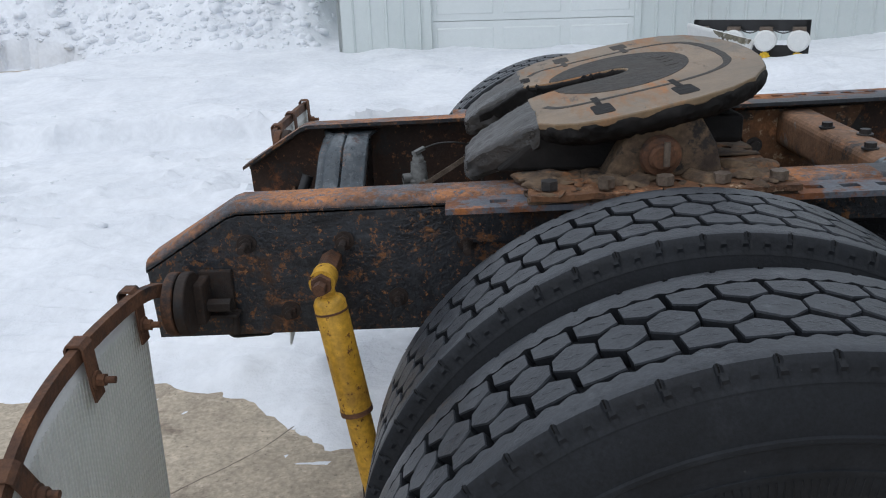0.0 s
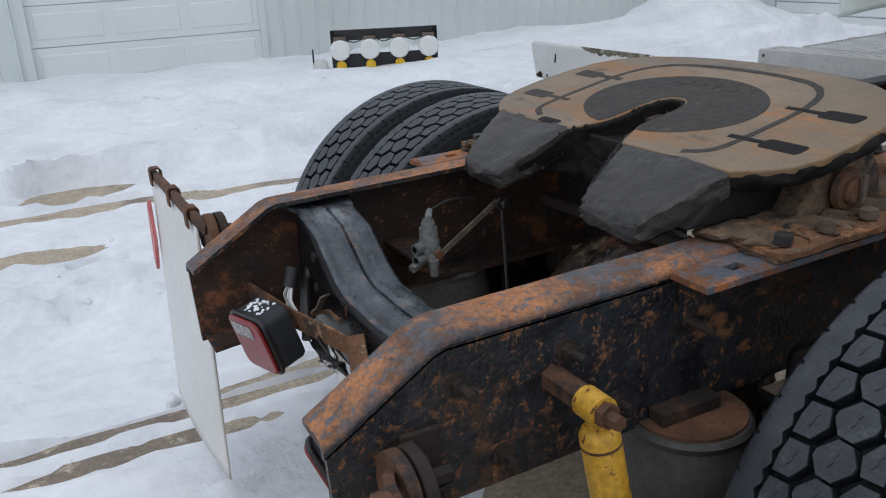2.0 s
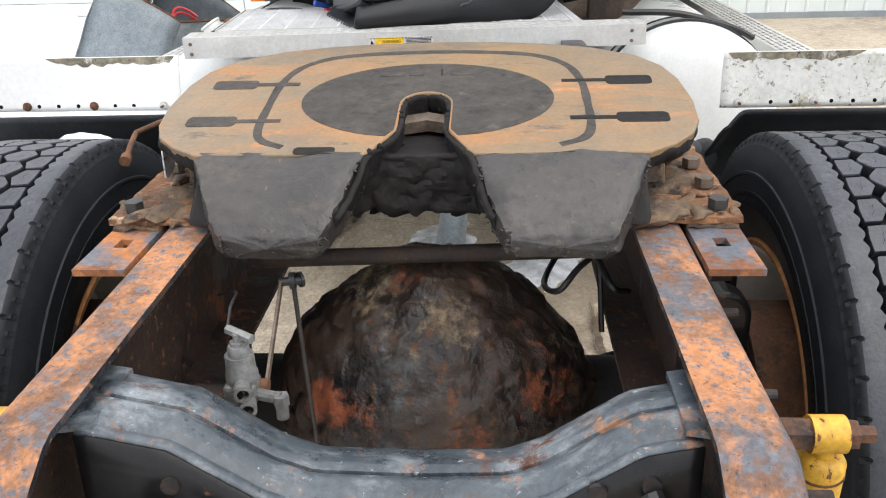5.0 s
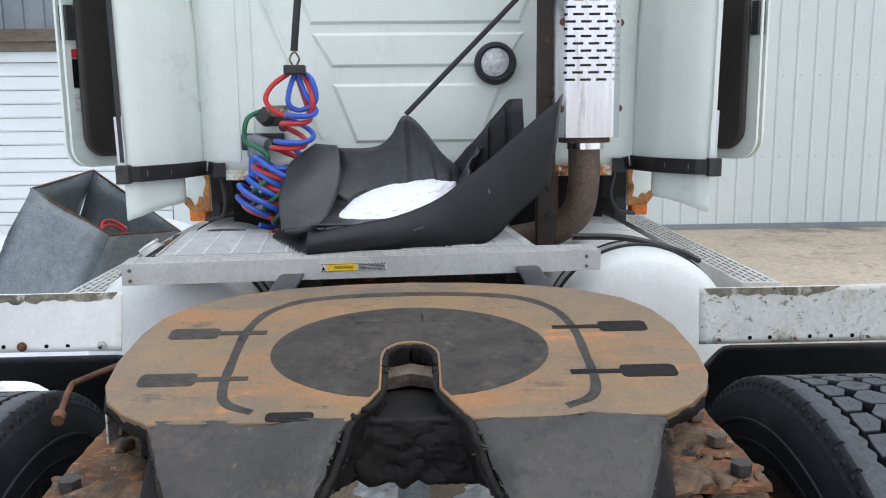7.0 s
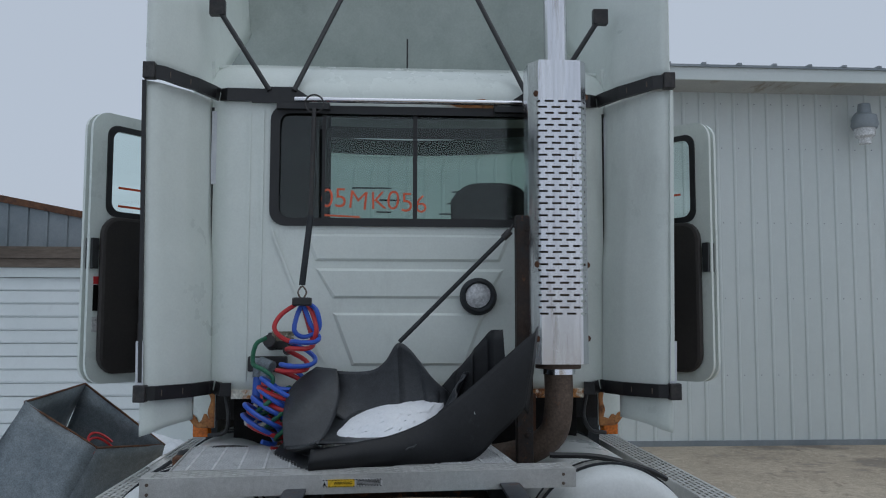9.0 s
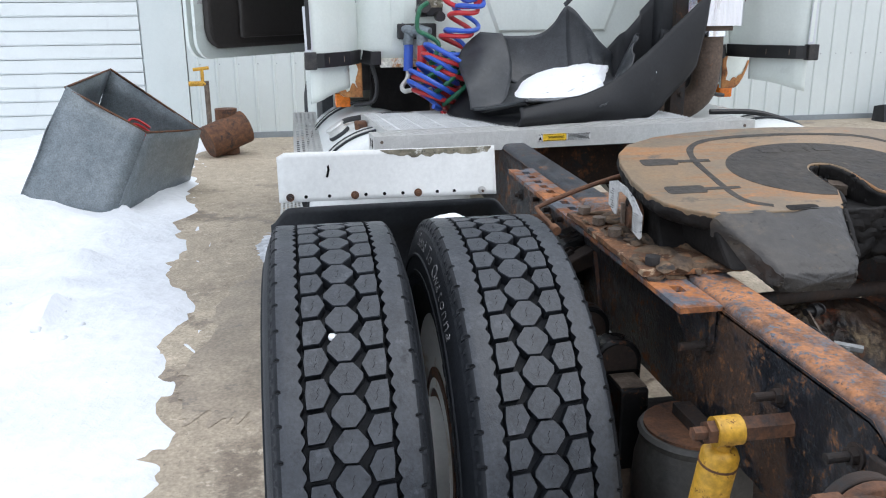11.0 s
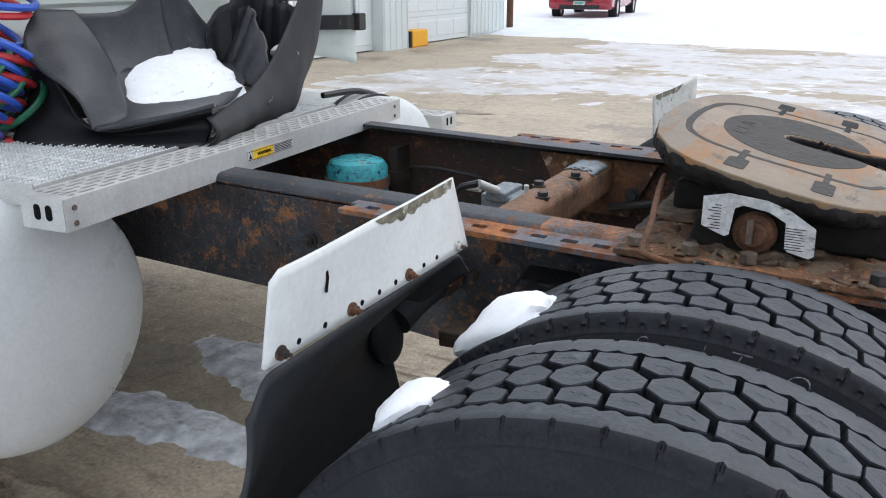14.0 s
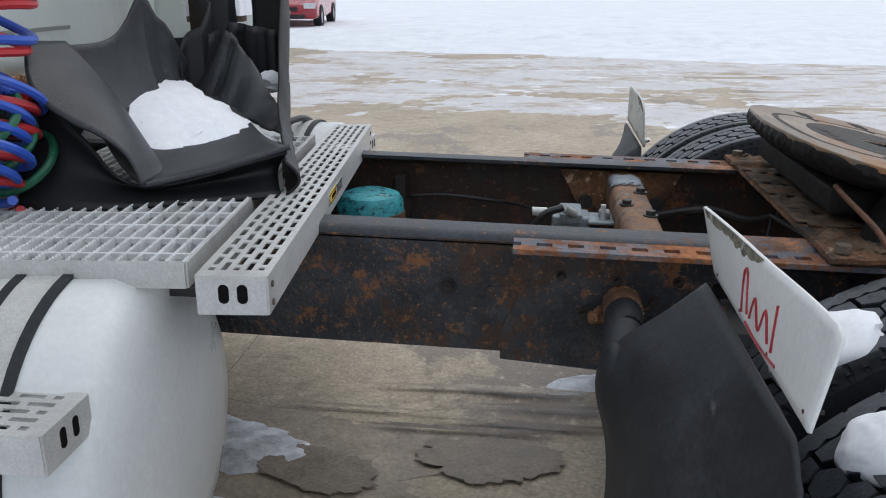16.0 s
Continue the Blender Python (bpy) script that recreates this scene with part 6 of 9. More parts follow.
part("valve_wire", tube(bmesh.new(), [(-0.448, 0.262, 0.948), (-0.40, 0.27, 0.960), (-0.34, 0.28, 0.955), (-0.28, 0.33, 0.92)], 0.0025, 6, 6), M_BLACK, hv)

# teal filter between the rails
flt = part("air_filter_canister", lathe(bmesh.new(), [(0.005, 0.962), (0.06, 0.960), (0.088, 0.950), (0.100, 0.930), (0.102, 0.80), (0.095, 0.70), (0.02, 0.69)], Matrix.Translation((1.36, -0.235, 0)), 36), M_TEAL, truck, "chipped teal-painted canister")
part("clamp_band", lathe(bmesh.new(), [(0.1035, 0.865), (0.106, 0.866), (0.106, 0.900), (0.1035, 0.901)], Matrix.Translation((1.36, -0.235, 0)), 36, closed=True), M_RUSTY, flt, "rusty clamp band")
part("bracket", boxes((1.27, 1.30, -0.42, -0.34, 0.80, 0.98), (1.26, 1.40, -0.42, -0.33, 0.86, 0.90)), M_DARK_RUST, flt, smooth=False)
part("frame_front_cross", boxes((1.75, 1.85, -0.43, 0.43, 0.76, 1.0)), M_RAIL_IN, truck, "dark cross member under the deck", smooth=False)


# the frame rises a little towards the front
def rake(*obs):
    for one in obs:
        for v in one.data.vertices:
            v.co.z += 0.02 * (v.co.x + 0.79) - 0.025


FRAME_PARTS = ("frame_rail", "doubler_plate", "mounting_angle", "mount_plate", "cross_strip", "scale_sheet", "front_crossmember", "frame_front_cross", "height_control_box")
for one in list(truck.children):
    if one.name.split(".")[0] in FRAME_PARTS:
        rake(one, *one.children_recursive)


# ---- wheels ----
TR, TZ, TX, PITCH = 0.53, 0.529, 0.039, 58
GROW = Matrix.Scale(1.019, 4)


def tyre_bm():
    """A tyre about the y axis: carcass, two nicked shoulder ribs and three staggered rows of six-sided blocks."""
    bm = bmesh.new()
    turn = Matrix.Rotation(radians(90), 4, "X")
    prof = [(0.300, -0.105), (0.335, -0.128), (0.352, -0.130), (0.358, -0.134), (0.40, -0.142), (0.4100, -0.1425), (0.4105, -0.1445), (0.4160, -0.1450), (0.4165, -0.1432), (0.425, -0.1435), (0.446, -0.1430), (0.4480, -0.1455), (0.4530, -0.1450), (0.4545, -0.1418), (0.47, -0.1395), (0.488, -0.1345), (0.505, -0.1275), (0.507, -0.112)]
    prof = prof + [(0.507, -0.10), (0.507, 0.10)] + [(r, -h) for r, h in reversed(prof)] + [(0.29, 0.09), (0.29, -0.09)]
    lathe(bm, prof, turn, 96, closed=True)

    def on(r, a, y):
        return bm.verts.new((r * math.cos(a), y, r * math.sin(a)))

    n = PITCH * 24
    for s in (-1, 1):
        rings = []
        for k in range(n):
            a, ph = 2 * math.pi * k / n, k % 12
            wave = 0.0065 * (0.5 - 0.5 * math.cos(2 * math.pi * ph / 12)) ** 0.7
            slit = 0.0045 if k % 24 in (16, 17, 18) else 0.0
            pocket = 0.005 if k % 12 in (2, 3, 4, 5) else 0.0
            rings.append([on(0.506, a, s * (0.0785 - wave)), on(TR - 0.001, a, s * (0.0805 - wave)), on(TR, a, s * 0.10), on(TR - 0.001, a, s * (0.114 - slit)), on(TR - 0.005, a, s * (0.119 - slit)),
                          on(TR - 0.009, a, s * (0.1215 - slit * 0.7)), on(TR - 0.020 + pocket * 1.6, a, s * 0.1245), on(TR - 0.022 + pocket, a, s * (0.1262 - 0.5 * pocket)), on(0.504, a, s * 0.1290)])
        for k in range(n):
            a, b = rings[k], rings[(k + 1) % n]
            for j in range(8):
                q = (a[j], a[j + 1], b[j + 1], b[j])
                bm.faces.new(q if s > 0 else q[::-1])
    dp = 2 * math.pi / PITCH
    wide = [(-0.0090, 0.0256), (0.0125, 0.0250), (0.0275, 0.0065), (0.0270, -0.0035), (0.0090, -0.0256), (-0.0125, -0.0250), (-0.0275, -0.0065), (-0.0270, 0.0035)]
    slim = [(0.0185, 0.0245), (-0.0070, 0.0225), (-0.0205, -0.0010), (-0.0110, -0.0240), (0.0170, -0.0215), (0.0198, 0.0000)]
    for yc, off, outline in ((-0.0492, 0.58, [(-y, -c) for y, c in slim]), (0.0, 0.0, wide), (0.0492, 0.42, slim)):
        for k in range(PITCH):
            a0 = (k + off) * dp
            lo = [on(0.508, a0 + c * 1.11 / TR, yc + y * 1.11) for y, c in outline]
            mid = [on(TR - 0.0025, a0 + c * 1.075 / TR, yc + y * 1.065) for y, c in outline]
            hi = [on(TR, a0 + c * 1.045 / TR, yc + y * 1.035) for y, c in outline]
            for a, b in ((lo, mid), (mid, hi)):
                for j in range(len(outline)):
                    bm.faces.new((a[j], a[(j + 1) % len(outline)], b[(j + 1) % len(outline)], b[j]))
            bm.faces.new(hi)
    for s in (-1, 1):
        for k in range(300):
            a0 = 2 * math.pi * k / 300
            r = [on(rr, a0 + w, s * y) for rr, y, w in ((0.3850, 0.1396, -0.004), (0.3850, 0.1396, 0.004), (0.4060, 0.1420, 0.004), (0.4060, 0.1420, -0.004), (0.3850, 0.1412, 0.0), (0.4060, 0.1436, 0.0))]
            for q in ((r[0], r[3], r[5], r[4]), (r[1], r[4], r[5], r[2])):
                bm.faces.new(q if s > 0 else q[::-1])
    bm.faces.ensure_lookup_table()
    for f in bm.faces:
        c = f.calc_center_median()
        f.material_index = 1 if math.hypot(c.x, c.z) > TR - 0.0018 else 0
    return bm


def sipes_bm():
    """The short bent cut across each tread block."""
    bm = bmesh.new()
    dp = 2 * math.pi / PITCH
    for yc, off in ((-0.0492, 0.58), (0.0, 0.0), (0.0492, 0.42)):
        for k in range(PITCH):
            a0 = (k + off) * dp
            pts = [(-0.004, -0.011), (0.001, -0.003), (-0.001, 0.003), (0.003, 0.011)]
            rows = []
            for y, c in pts:
                rows.append([bm.verts.new(((TR + 0.0004) * math.cos(a0 + (c + w) / TR), yc + y, (TR + 0.0004) * math.sin(a0 + (c + w) / TR))) for w in (-0.0007, 0.0007)])
            for a, b in zip(rows, rows[1:]):
                bm.faces.new((a[0], b[0], b[1], a[1]))
    for s in (-1, 1):
        for k in range(PITCH):
            a0 = (k + 8.5 / 12) * dp
            rows = [[bm.verts.new((r * math.cos(a0 + w / TR), s * y, r * math.sin(a0 + w / TR))) for w in (-h, h)] for r, y, h in ((TR + 0.0003, 0.1105, 0.0015), (TR + 0.0001, 0.1125, 0.0010), (TR - 0.0004, 0.1165, 0.0008), (TR - 0.0055, 0.1195, 0.0008))]
            for a, b in zip(rows, rows[1:]):
                bm.faces.new((a[0], b[0], b[1], a[1]))
    return bm


def rim_bm():
    bm = bmesh.new()
    lathe(bm, [(0.318, -0.115), (0.306, -0.112), (0.300, -0.09), (0.285, -0.05), (0.280, 0.04), (0.288, 0.085), (0.300, 0.10), (0.306, 0.112), (0.318, 0.115), (0.314, 0.122), (0.296, 0.118), (0.286, 0.10), (0.272, 0.05), (0.27, -0.02),
               (0.262, -0.06), (0.22, -0.085), (0.16, -0.10), (0.145, -0.10), (0.145, -0.115), (0.25, -0.10), (0.29, -0.115)], Matrix.Rotation(radians(90), 4, "X"), 64, closed=True)
    return bm


def wheel():
    w = part("wheel", tyre_bm(), [M_RUBBER, M_TREAD], None, "worn black drive tyre with six-sided tread blocks")
    part("sipe", sipes_bm(), M_INK, w, "thin cuts in the tread blocks", smooth=False)["kind"] = "stuff"
    part("rim", rim_bm(), M_RIM, w, "white steel rim with a rusty edge")
    edge = lathe(bmesh.new(), [(0.3170, 0.1155), (0.3215, 0.119), (0.3155, 0.1250), (0.3060, 0.1232), (0.3060, 0.1205)], Matrix.Rotation(radians(90), 4, "X"), 64, closed=True)
    part("rim_edge", edge, M_BLOOM, w, "orange rusted rim edge")
    for s in (-1, 1):
        for k in range(12):
            a = math.radians(140 + 6.5 * k + (110 if k > 5 else 0))
            m = Matrix.Rotation(-a, 4, "Y") @ Matrix.Translation((0.405, s * 0.1415, 0))
            bar = boxes((-0.018, 0.018, -0.0010, 0.0010, -0.014, 0.012))
            placed(part("sidewall_mark", bar, M_RUBBER, w, smooth=False), m)
    return w


first = wheel()
first.parent = truck
first.matrix_basis = Matrix.Translation((TX, -1.130, TZ)) @ Matrix.Rotation(radians(7), 4, "Y") @ GROW
for y, a, flip in ((-0.790, 31, 180), (0.784, 12, 0), (1.128, 57, 180)):
    copy_thing(first, Matrix.Translation((TX, y, TZ)) @ Matrix.Rotation(radians(a), 4, "Y") @ Matrix.Rotation(radians(flip), 4, "Z") @ GROW)
for s in (-1, 1):
    part("brake_drum", rods(((TX, s * 0.62, TZ), (TX, s * 0.90, TZ), 0.20), seg=40), M_RUSTY, axle, "rusty brake drum")
    part("hub", rods(((TX, s * 0.88, TZ), (TX, s * 1.10, TZ), 0.13), ((TX, s * 1.10, TZ), (TX, s * 1.16, TZ), 0.10), seg=32), M_RIM, axle, "white hub")

# ---- cab ----
CY = -0.035
BX = 2.16          # the cab's back wall
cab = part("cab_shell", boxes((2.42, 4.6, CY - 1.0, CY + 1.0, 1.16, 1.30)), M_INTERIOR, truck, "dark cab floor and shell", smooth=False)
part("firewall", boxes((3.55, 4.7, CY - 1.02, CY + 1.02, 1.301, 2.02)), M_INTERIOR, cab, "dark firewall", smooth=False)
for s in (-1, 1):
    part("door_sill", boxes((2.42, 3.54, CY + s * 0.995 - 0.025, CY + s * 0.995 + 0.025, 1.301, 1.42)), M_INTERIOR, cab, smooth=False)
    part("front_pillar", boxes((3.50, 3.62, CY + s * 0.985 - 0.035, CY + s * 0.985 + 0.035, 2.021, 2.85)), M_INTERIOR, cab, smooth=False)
# back wall round the window
WY0, WY1, WZ0, WZ1 = -0.63, 0.585, 2.085, 2.605
wall_bm = bmesh.new()


def cab_back(y, z):
    """Depth of the back wall: rounded corners at the sides and the roof edge."""
    e = max(0.0, abs(y - CY) - 0.80) / 0.22
    t = max(0.0, z - 2.66) / 0.20
    return BX + 0.16 * e * e + 0.18 * t * t


ys = [CY + d for d in lines((-1.02, -0.80, 0.03), (-0.80, 0.80, 0.05), (0.80, 1.02, 0.03))]
ys = sorted(set([round(v, 4) for v in ys] + [WY0, WY1]))
zs = sorted(set([round(v, 4) for v in lines((1.32, 2.62, 0.05), (2.62, 2.86, 0.03))] + [WZ0, WZ1]))
g = [[wall_bm.verts.new((cab_back(y, z), y, z)) for z in zs] for y in ys]
for i in range(len(ys) - 1):
    for j in range(len(zs) - 1):
        if not (WY0 <= ys[i] < WY1 and WZ0 <= zs[j] < WZ1):
            wall_bm.faces.new((g[i][j], g[i + 1][j], g[i + 1][j + 1], g[i][j + 1]))
part("back_panel", wall_bm, M_CAB, cab, "white cab back panel", solid=0.02)
part("roof_panel", sheet(bmesh.new(), lambda u, v: Vector((2.34 + 1.5 * u, CY - 1.02 + 2.04 * v, 2.86 + 0.06 * math.sin(u * 3) - 0.3 * max(0, abs(v - 0.5) - 0.42) ** 1.2)), 10, 20), M_CAB, cab, "white cab roof", solid=0.02)
# pressed ribs on the back: raised panels with sloping ends
for z0, z1, ya, yb, cut in ((1.735, 1.872, 0.40, -0.47, 0.08), (1.43, 1.67, 0.32, -0.38, 0.09), (1.905, 2.03, 0.45, -0.50, 0.05)):
    bm = bmesh.new()
    outer = [(ya, z1), (yb, z1), (yb + cut, z0), (ya - cut, z0)]
    inner = [(ya - 0.02, z1 - 0.012), (yb + 0.02, z1 - 0.012), (yb + cut + 0.012, z0 + 0.012), (ya - cut - 0.012, z0 + 0.012)]
    lo, hi = [bm.verts.new((BX - 0.0105, *p)) for p in outer], [bm.verts.new((BX - 0.020, *p)) for p in inner]
    for k in range(4):
        bm.faces.new((lo[k], lo[(k + 1) % 4], hi[(k + 1) % 4], hi[k]))
    bm.faces.new(hi)
    part("pressed_panel", bm, M_CAB, cab, "raised pressing in the back panel", smooth=False)
for s, yy in ((1, 0.64), (1, 0.70), (-1, -0.74)):
    part("seam_rib", boxes((BX - 0.016, BX - 0.008, yy, yy + 0.012, 1.36, 2.60)), M_CAB, cab, smooth=False)
part("slant_rib", strap(bmesh.new(), [(BX - 0.014, 0.60, 2.05), (BX - 0.014, 0.36, 1.45)], 0.012, 0.008, (0, 1, 0)), M_CAB, cab, smooth=False)
# rear window
outl = rounded(WY1 - WY0 + 0.05, WZ1 - WZ0 + 0.04, 0.07, 6, (WY0 + WY1) / 2, (WZ0 + WZ1) / 2)
innl = rounded(WY1 - WY0 - 0.035, WZ1 - WZ0 - 0.035, 0.05, 6, (WY0 + WY1) / 2, (WZ0 + WZ1) / 2)
bm = bmesh.new()
for x in (BX - 0.022, BX + 0.02):
    a, b = [bm.verts.new((x, *p)) for p in outl], [bm.verts.new((x, *p)) for p in innl]
    for k in range(len(a)):
        bm.faces.new((a[k], a[(k + 1) % len(a)], b[(k + 1) % len(a)], b[k]))
win = part("rear_window", bm, M_BLACK, cab, "wide rear window in a black rubber seal", smooth=False, solid=0.006)
part("pane", boxes((BX, BX + 0.005, WY0 + 0.01, WY1 - 0.01, WZ0 + 0.01, WZ1 - 0.01)), M_GLASS_DARK, win, "tinted glass", smooth=False).visible_shadow = False
for y0, y1 in ((-0.065, -0.045), (0.36, 0.375)):
    part("window_bar", boxes((BX - 0.006, BX + 0.012, y0, y1, WZ0, WZ1)), M_BLACK, win, "black sliding-pane bar", smooth=False)
RM = Matrix(((0, 0, -1, 0), (-1, 0, 0, 0), (0, 1, 0, 0), (0, 0, 0, 1)))   # text that is read from behind the truck


def facing(x, y, z, roll=0.0):
    return Matrix.Translation((x, y, z)) @ RM @ Matrix.Rotation(radians(roll), 4, "Z")


for k, (ch, y) in enumerate(zip("05MK056", (0.350, 0.288, 0.207, 0.114, 0.046, -0.018, -0.083))):
    z = 2.185 + 0.035 * (0.135 - y) * -1.0 + 0.004 * math.sin(k * 2.1) - (0.008 if k == 6 else 0.0)
    lettering("stock_digit", ch, 0.125 + 0.006 * math.sin(k * 1.7), facing(BX - 0.004, y, z, -2 + 4 * math.sin(k * 2.6)), M_RED_INK, win, "hand-painted red character of a stock number", bold=-0.0012)
part("underline", strap(bmesh.new(), [(BX - 0.004, 0.375, 2.118), (BX - 0.004, 0.20, 2.110)], 0.008, 0.001, (0, 0, 1)), M_RED_INK, win)

# windscreen seen through the cab, with marker writing too faint to read
part("windscreen", sheet(bmesh.new(), lambda u, v: Vector((4.25 - 0.45 * v - 0.25 * (2 * u - 1) ** 2, CY - 0.93 + 1.86 * u, 2.02 + 0.80 * v)), 12, 4), M_GLASS, cab, "windscreen", solid=0.006).visible_shadow = False
bm = bmesh.new()
for y, z, w in ((0.18, 2.52, 0.26), (0.06, 2.44, 0.14), (-0.40, 2.50, 0.10), (-0.38, 2.42, 0.12), (-0.34, 2.35, 0.14), (0.10, 2.36, 0.10)):
    box(bm, 3.86, 3.862, y - w / 2, y + w / 2, z - 0.018, z - 0.008)
part("marker_bars", bm, M_INK, cab, "faint marker writing on the glass", smooth=False)
part("headliner", boxes((BX + 0.30, 3.78, CY - 0.94, CY + 0.94, 2.825, 2.84), (BX + 0.03, BX + 0.10, CY - 0.93, CY - 0.64, 1.5, 2.62), (BX + 0.03, BX + 0.10, CY + 0.66, CY + 0.93, 1.5, 2.62)), M_INTERIOR, cab, "dark headliner", smooth=False)
# Added dark block that makes the left part of the window dark.
part("seat_curtain", boxes((2.50, 2.54, 0.36, 0.70, 1.7, 2.80)), M_INTERIOR, cab, "dark block added behind the left window pane", smooth=False)
part("seat_back", sheet(bmesh.new(), lambda u, v: Vector((2.75 + 0.10 * v, -0.70 + 0.42 * u, 1.75 + 0.62 * v - 0.10 * (2 * u - 1) ** 4)), 12, 10), M_INTERIOR, cab, "dark seat back", solid=0.12)
part("steering_column", boxes((3.3, 3.6, 0.2, 0.75, 1.8, 2.05)), M_INTERIOR, cab, "dark dashboard", smooth=False)
for s in (-1, 1):
    part("side_pillar", boxes((BX + 0.03, BX + 0.16, CY + s * 0.97 - 0.04, CY + s * 0.97 + 0.04, 1.4, 2.739)), M_CAB, cab, smooth=False)
    part("door_header", boxes((BX + 0.1, 3.7, CY + s * 0.97 - 0.04, CY + s * 0.97 + 0.04, 2.74, 2.86)), M_CAB, cab, smooth=False)
part("hood", boxes((4.4, 6.0, CY - 0.62, CY + 0.62, 0.9, 1.75)), M_CAB, truck, "white bonnet", smooth=False, bevel=0.12)
for s in (-1, 1):
    part("front_fender", sheet(bmesh.new(), lambda u, v, s=s: Vector((4.9 + 0.66 * math.cos(math.pi * u), CY + s * (0.62 + 0.52 * v), 0.62 + 0.60 * math.sin(math.pi * u))), 18, 4), M_CAB, truck, "white front wing", solid=0.02)
    fw_t = part("front_wheel", lathe(bmesh.new(), [(0.30, -0.12), (0.40, -0.14), (0.50, -0.12), (0.52, -0.08), (0.52, 0.08), (0.50, 0.12), (0.40, 0.14), (0.30, 0.12)], Matrix.Translation((4.9, s * 0.98, 0.515)) @ Matrix.Rotation(radians(90), 4, "X"), 56, closed=True), M_RUBBER, truck, "black front tyre")
    part("rim", rods(((4.9, s * 0.90, 0.515), (4.9, s * 1.02, 0.515), 0.30), seg=40), M_RIM, fw_t, "white rim")
    # The skirt is drawn oversize; its black also stands for shade under the cab.
    part("cab_skirt", boxes((2.98, 4.2, CY + s * 1.05 - 0.03, CY + s * 1.05 + 0.03, 0.40, 1.27)), M_BLACK_RUBBER, truck, "black skirt behind the wing, enlarged for the shade there", smooth=False)


# side extenders: curved panels that flare back from the cab's corners
def extender(s):
    def prof(u):
        """Plan of the panel, from the cab's corner out to the trailing edge."""
        x = float(np.interp(u, (0, 0.12, 0.45, 0.9, 1.0), (2.20, 2.12, 2.02, 1.885, 1.865)))
        y = float(np.interp(u, (0, 0.12, 0.45, 0.9, 1.0), (0.90, 0.925, 0.965, 1.075, 1.115)))
        return x, y

    def body(u, v):
        x, y = prof(u)
        z = 1.335 + 1.315 * v
        crease = 0.012 * math.tanh((z - 1.95) * 14) if u < 0.55 else 0.012 * math.tanh((z - 1.95) * 14) * (1 - u) / 0.45
        return Vector((x, CY + s * (y + 0.02 * v + 0.6 * crease), z))

    ob = part("side_extender", sheet(bmesh.new(), body, 16, 36), M_CAB, truck, "white curved side extender", solid=0.012)

    def tail_at(u, v):
        """The panel that hangs below the lower rail."""
        x, y = prof(0.30 + 0.70 * u)
        return Vector((x, CY + s * (y + 0.004), 1.345 - (0.140 + 0.047 * u ** 2) * v))

    part("lower_panel", sheet(bmesh.new(), tail_at, 16, 6), M_CAB, ob, "white lower panel of the extender", solid=0.012)

    def upper(u, v):
        x, y = prof(u)
        x += 0.75 * (1 - u) * smooth01(v * 1.2) * (1 - u) + 0.15 * (1 - u)
        return Vector((x, CY + s * (y + 0.02 - 0.05 * v * (1 - u)), 2.70 + 0.85 * v))

    part("upper_extender", sheet(bmesh.new(), upper, 14, 14), M_CAB, ob, "white roof fairing side", solid=0.012)
    for z, dz in ((1.335, 0.030), (2.675, 0.034)):
        pts = [Vector((prof(u)[0] - 0.012, CY + s * (prof(u)[1] + 0.005 - (0.02 if u < 1 else 0)), z + (0.03 * (u - 0.3) ** 2 if z > 2 else 0.0))) for u in np.linspace(0, 1, 12)]
        pts = [Vector((BX - 0.02, CY + s * (0.52 if z > 2 else 0.80), z - 0.008)), Vector((BX - 0.03, CY + s * 0.84, z - 0.008))] + pts
        st = part("black_rail", strap(bmesh.new(), pts, 0.058, 0.020, (0, 0, 1)), M_BLACK, ob, "black support rail", smooth=False)
        e = pts[-1]
        part("rail_end", boxes((e.x - 0.025, e.x + 0.02, e.y - 0.03, e.y + 0.02, e.z - 0.035, e.z + 0.035)), M_DARK_BOLT, st, "end bracket with a bolt", smooth=False, bevel=0.004)
        for k in (3, 6, 9):
            q = pts[k + 2]
            part("rivet", boxes((q.x - 0.014, q.x - 0.010, q.y - 0.004, q.y + 0.004, q.z - 0.012, q.z + 0.012)), M_STEEL, st, smooth=False)
    edge = strap(bmesh.new(), [(1.862, CY + s * (1.118 + 0.02 * v), 1.38 + 1.27 * v) for v in np.linspace(0, 1, 6)], 0.026, 0.016, (1, 0, 0))
    part("edge_seal", edge, M_BLACK if s > 0 else M_CAB, ob, "black rubber edge seal" if s > 0 else "white edge trim", smooth=False)
    part("seal_tape", strap(bmesh.new(), [(1.852, CY + s * 1.120, 1.36), (1.852, CY + s * 1.124, 1.55)], 0.030, 0.004, (0, 1, 0)), M_TAPE, ob, "grey tape over the seal end", smooth=False)
    def corner(u, v):
        """Lower corner of the cab, rounded off at the bottom."""
        return Vector((2.205 + 0.05 * (1 - u) ** 2, CY + s * (1.045 - 0.165 * u), 1.345 - (0.195 - 0.30 * max(0.0, 0.55 - u) ** 1.6) * v))

    ck = part("corner_skirt", sheet(bmesh.new(), corner, 12, 8), M_CAB, ob, "white lower cab corner", solid=0.016)
    part("rust_edge", sheet(bmesh.new(), lambda u, v: corner(1.0 - (0.15 + 0.10 * noise.noise(Vector((v * 4, s, 0)))) * u, v) + Vector((-0.010, 0, 0)), 4, 14), M_BLOOM, ck, "rust-eaten inner edge", solid=0.002)
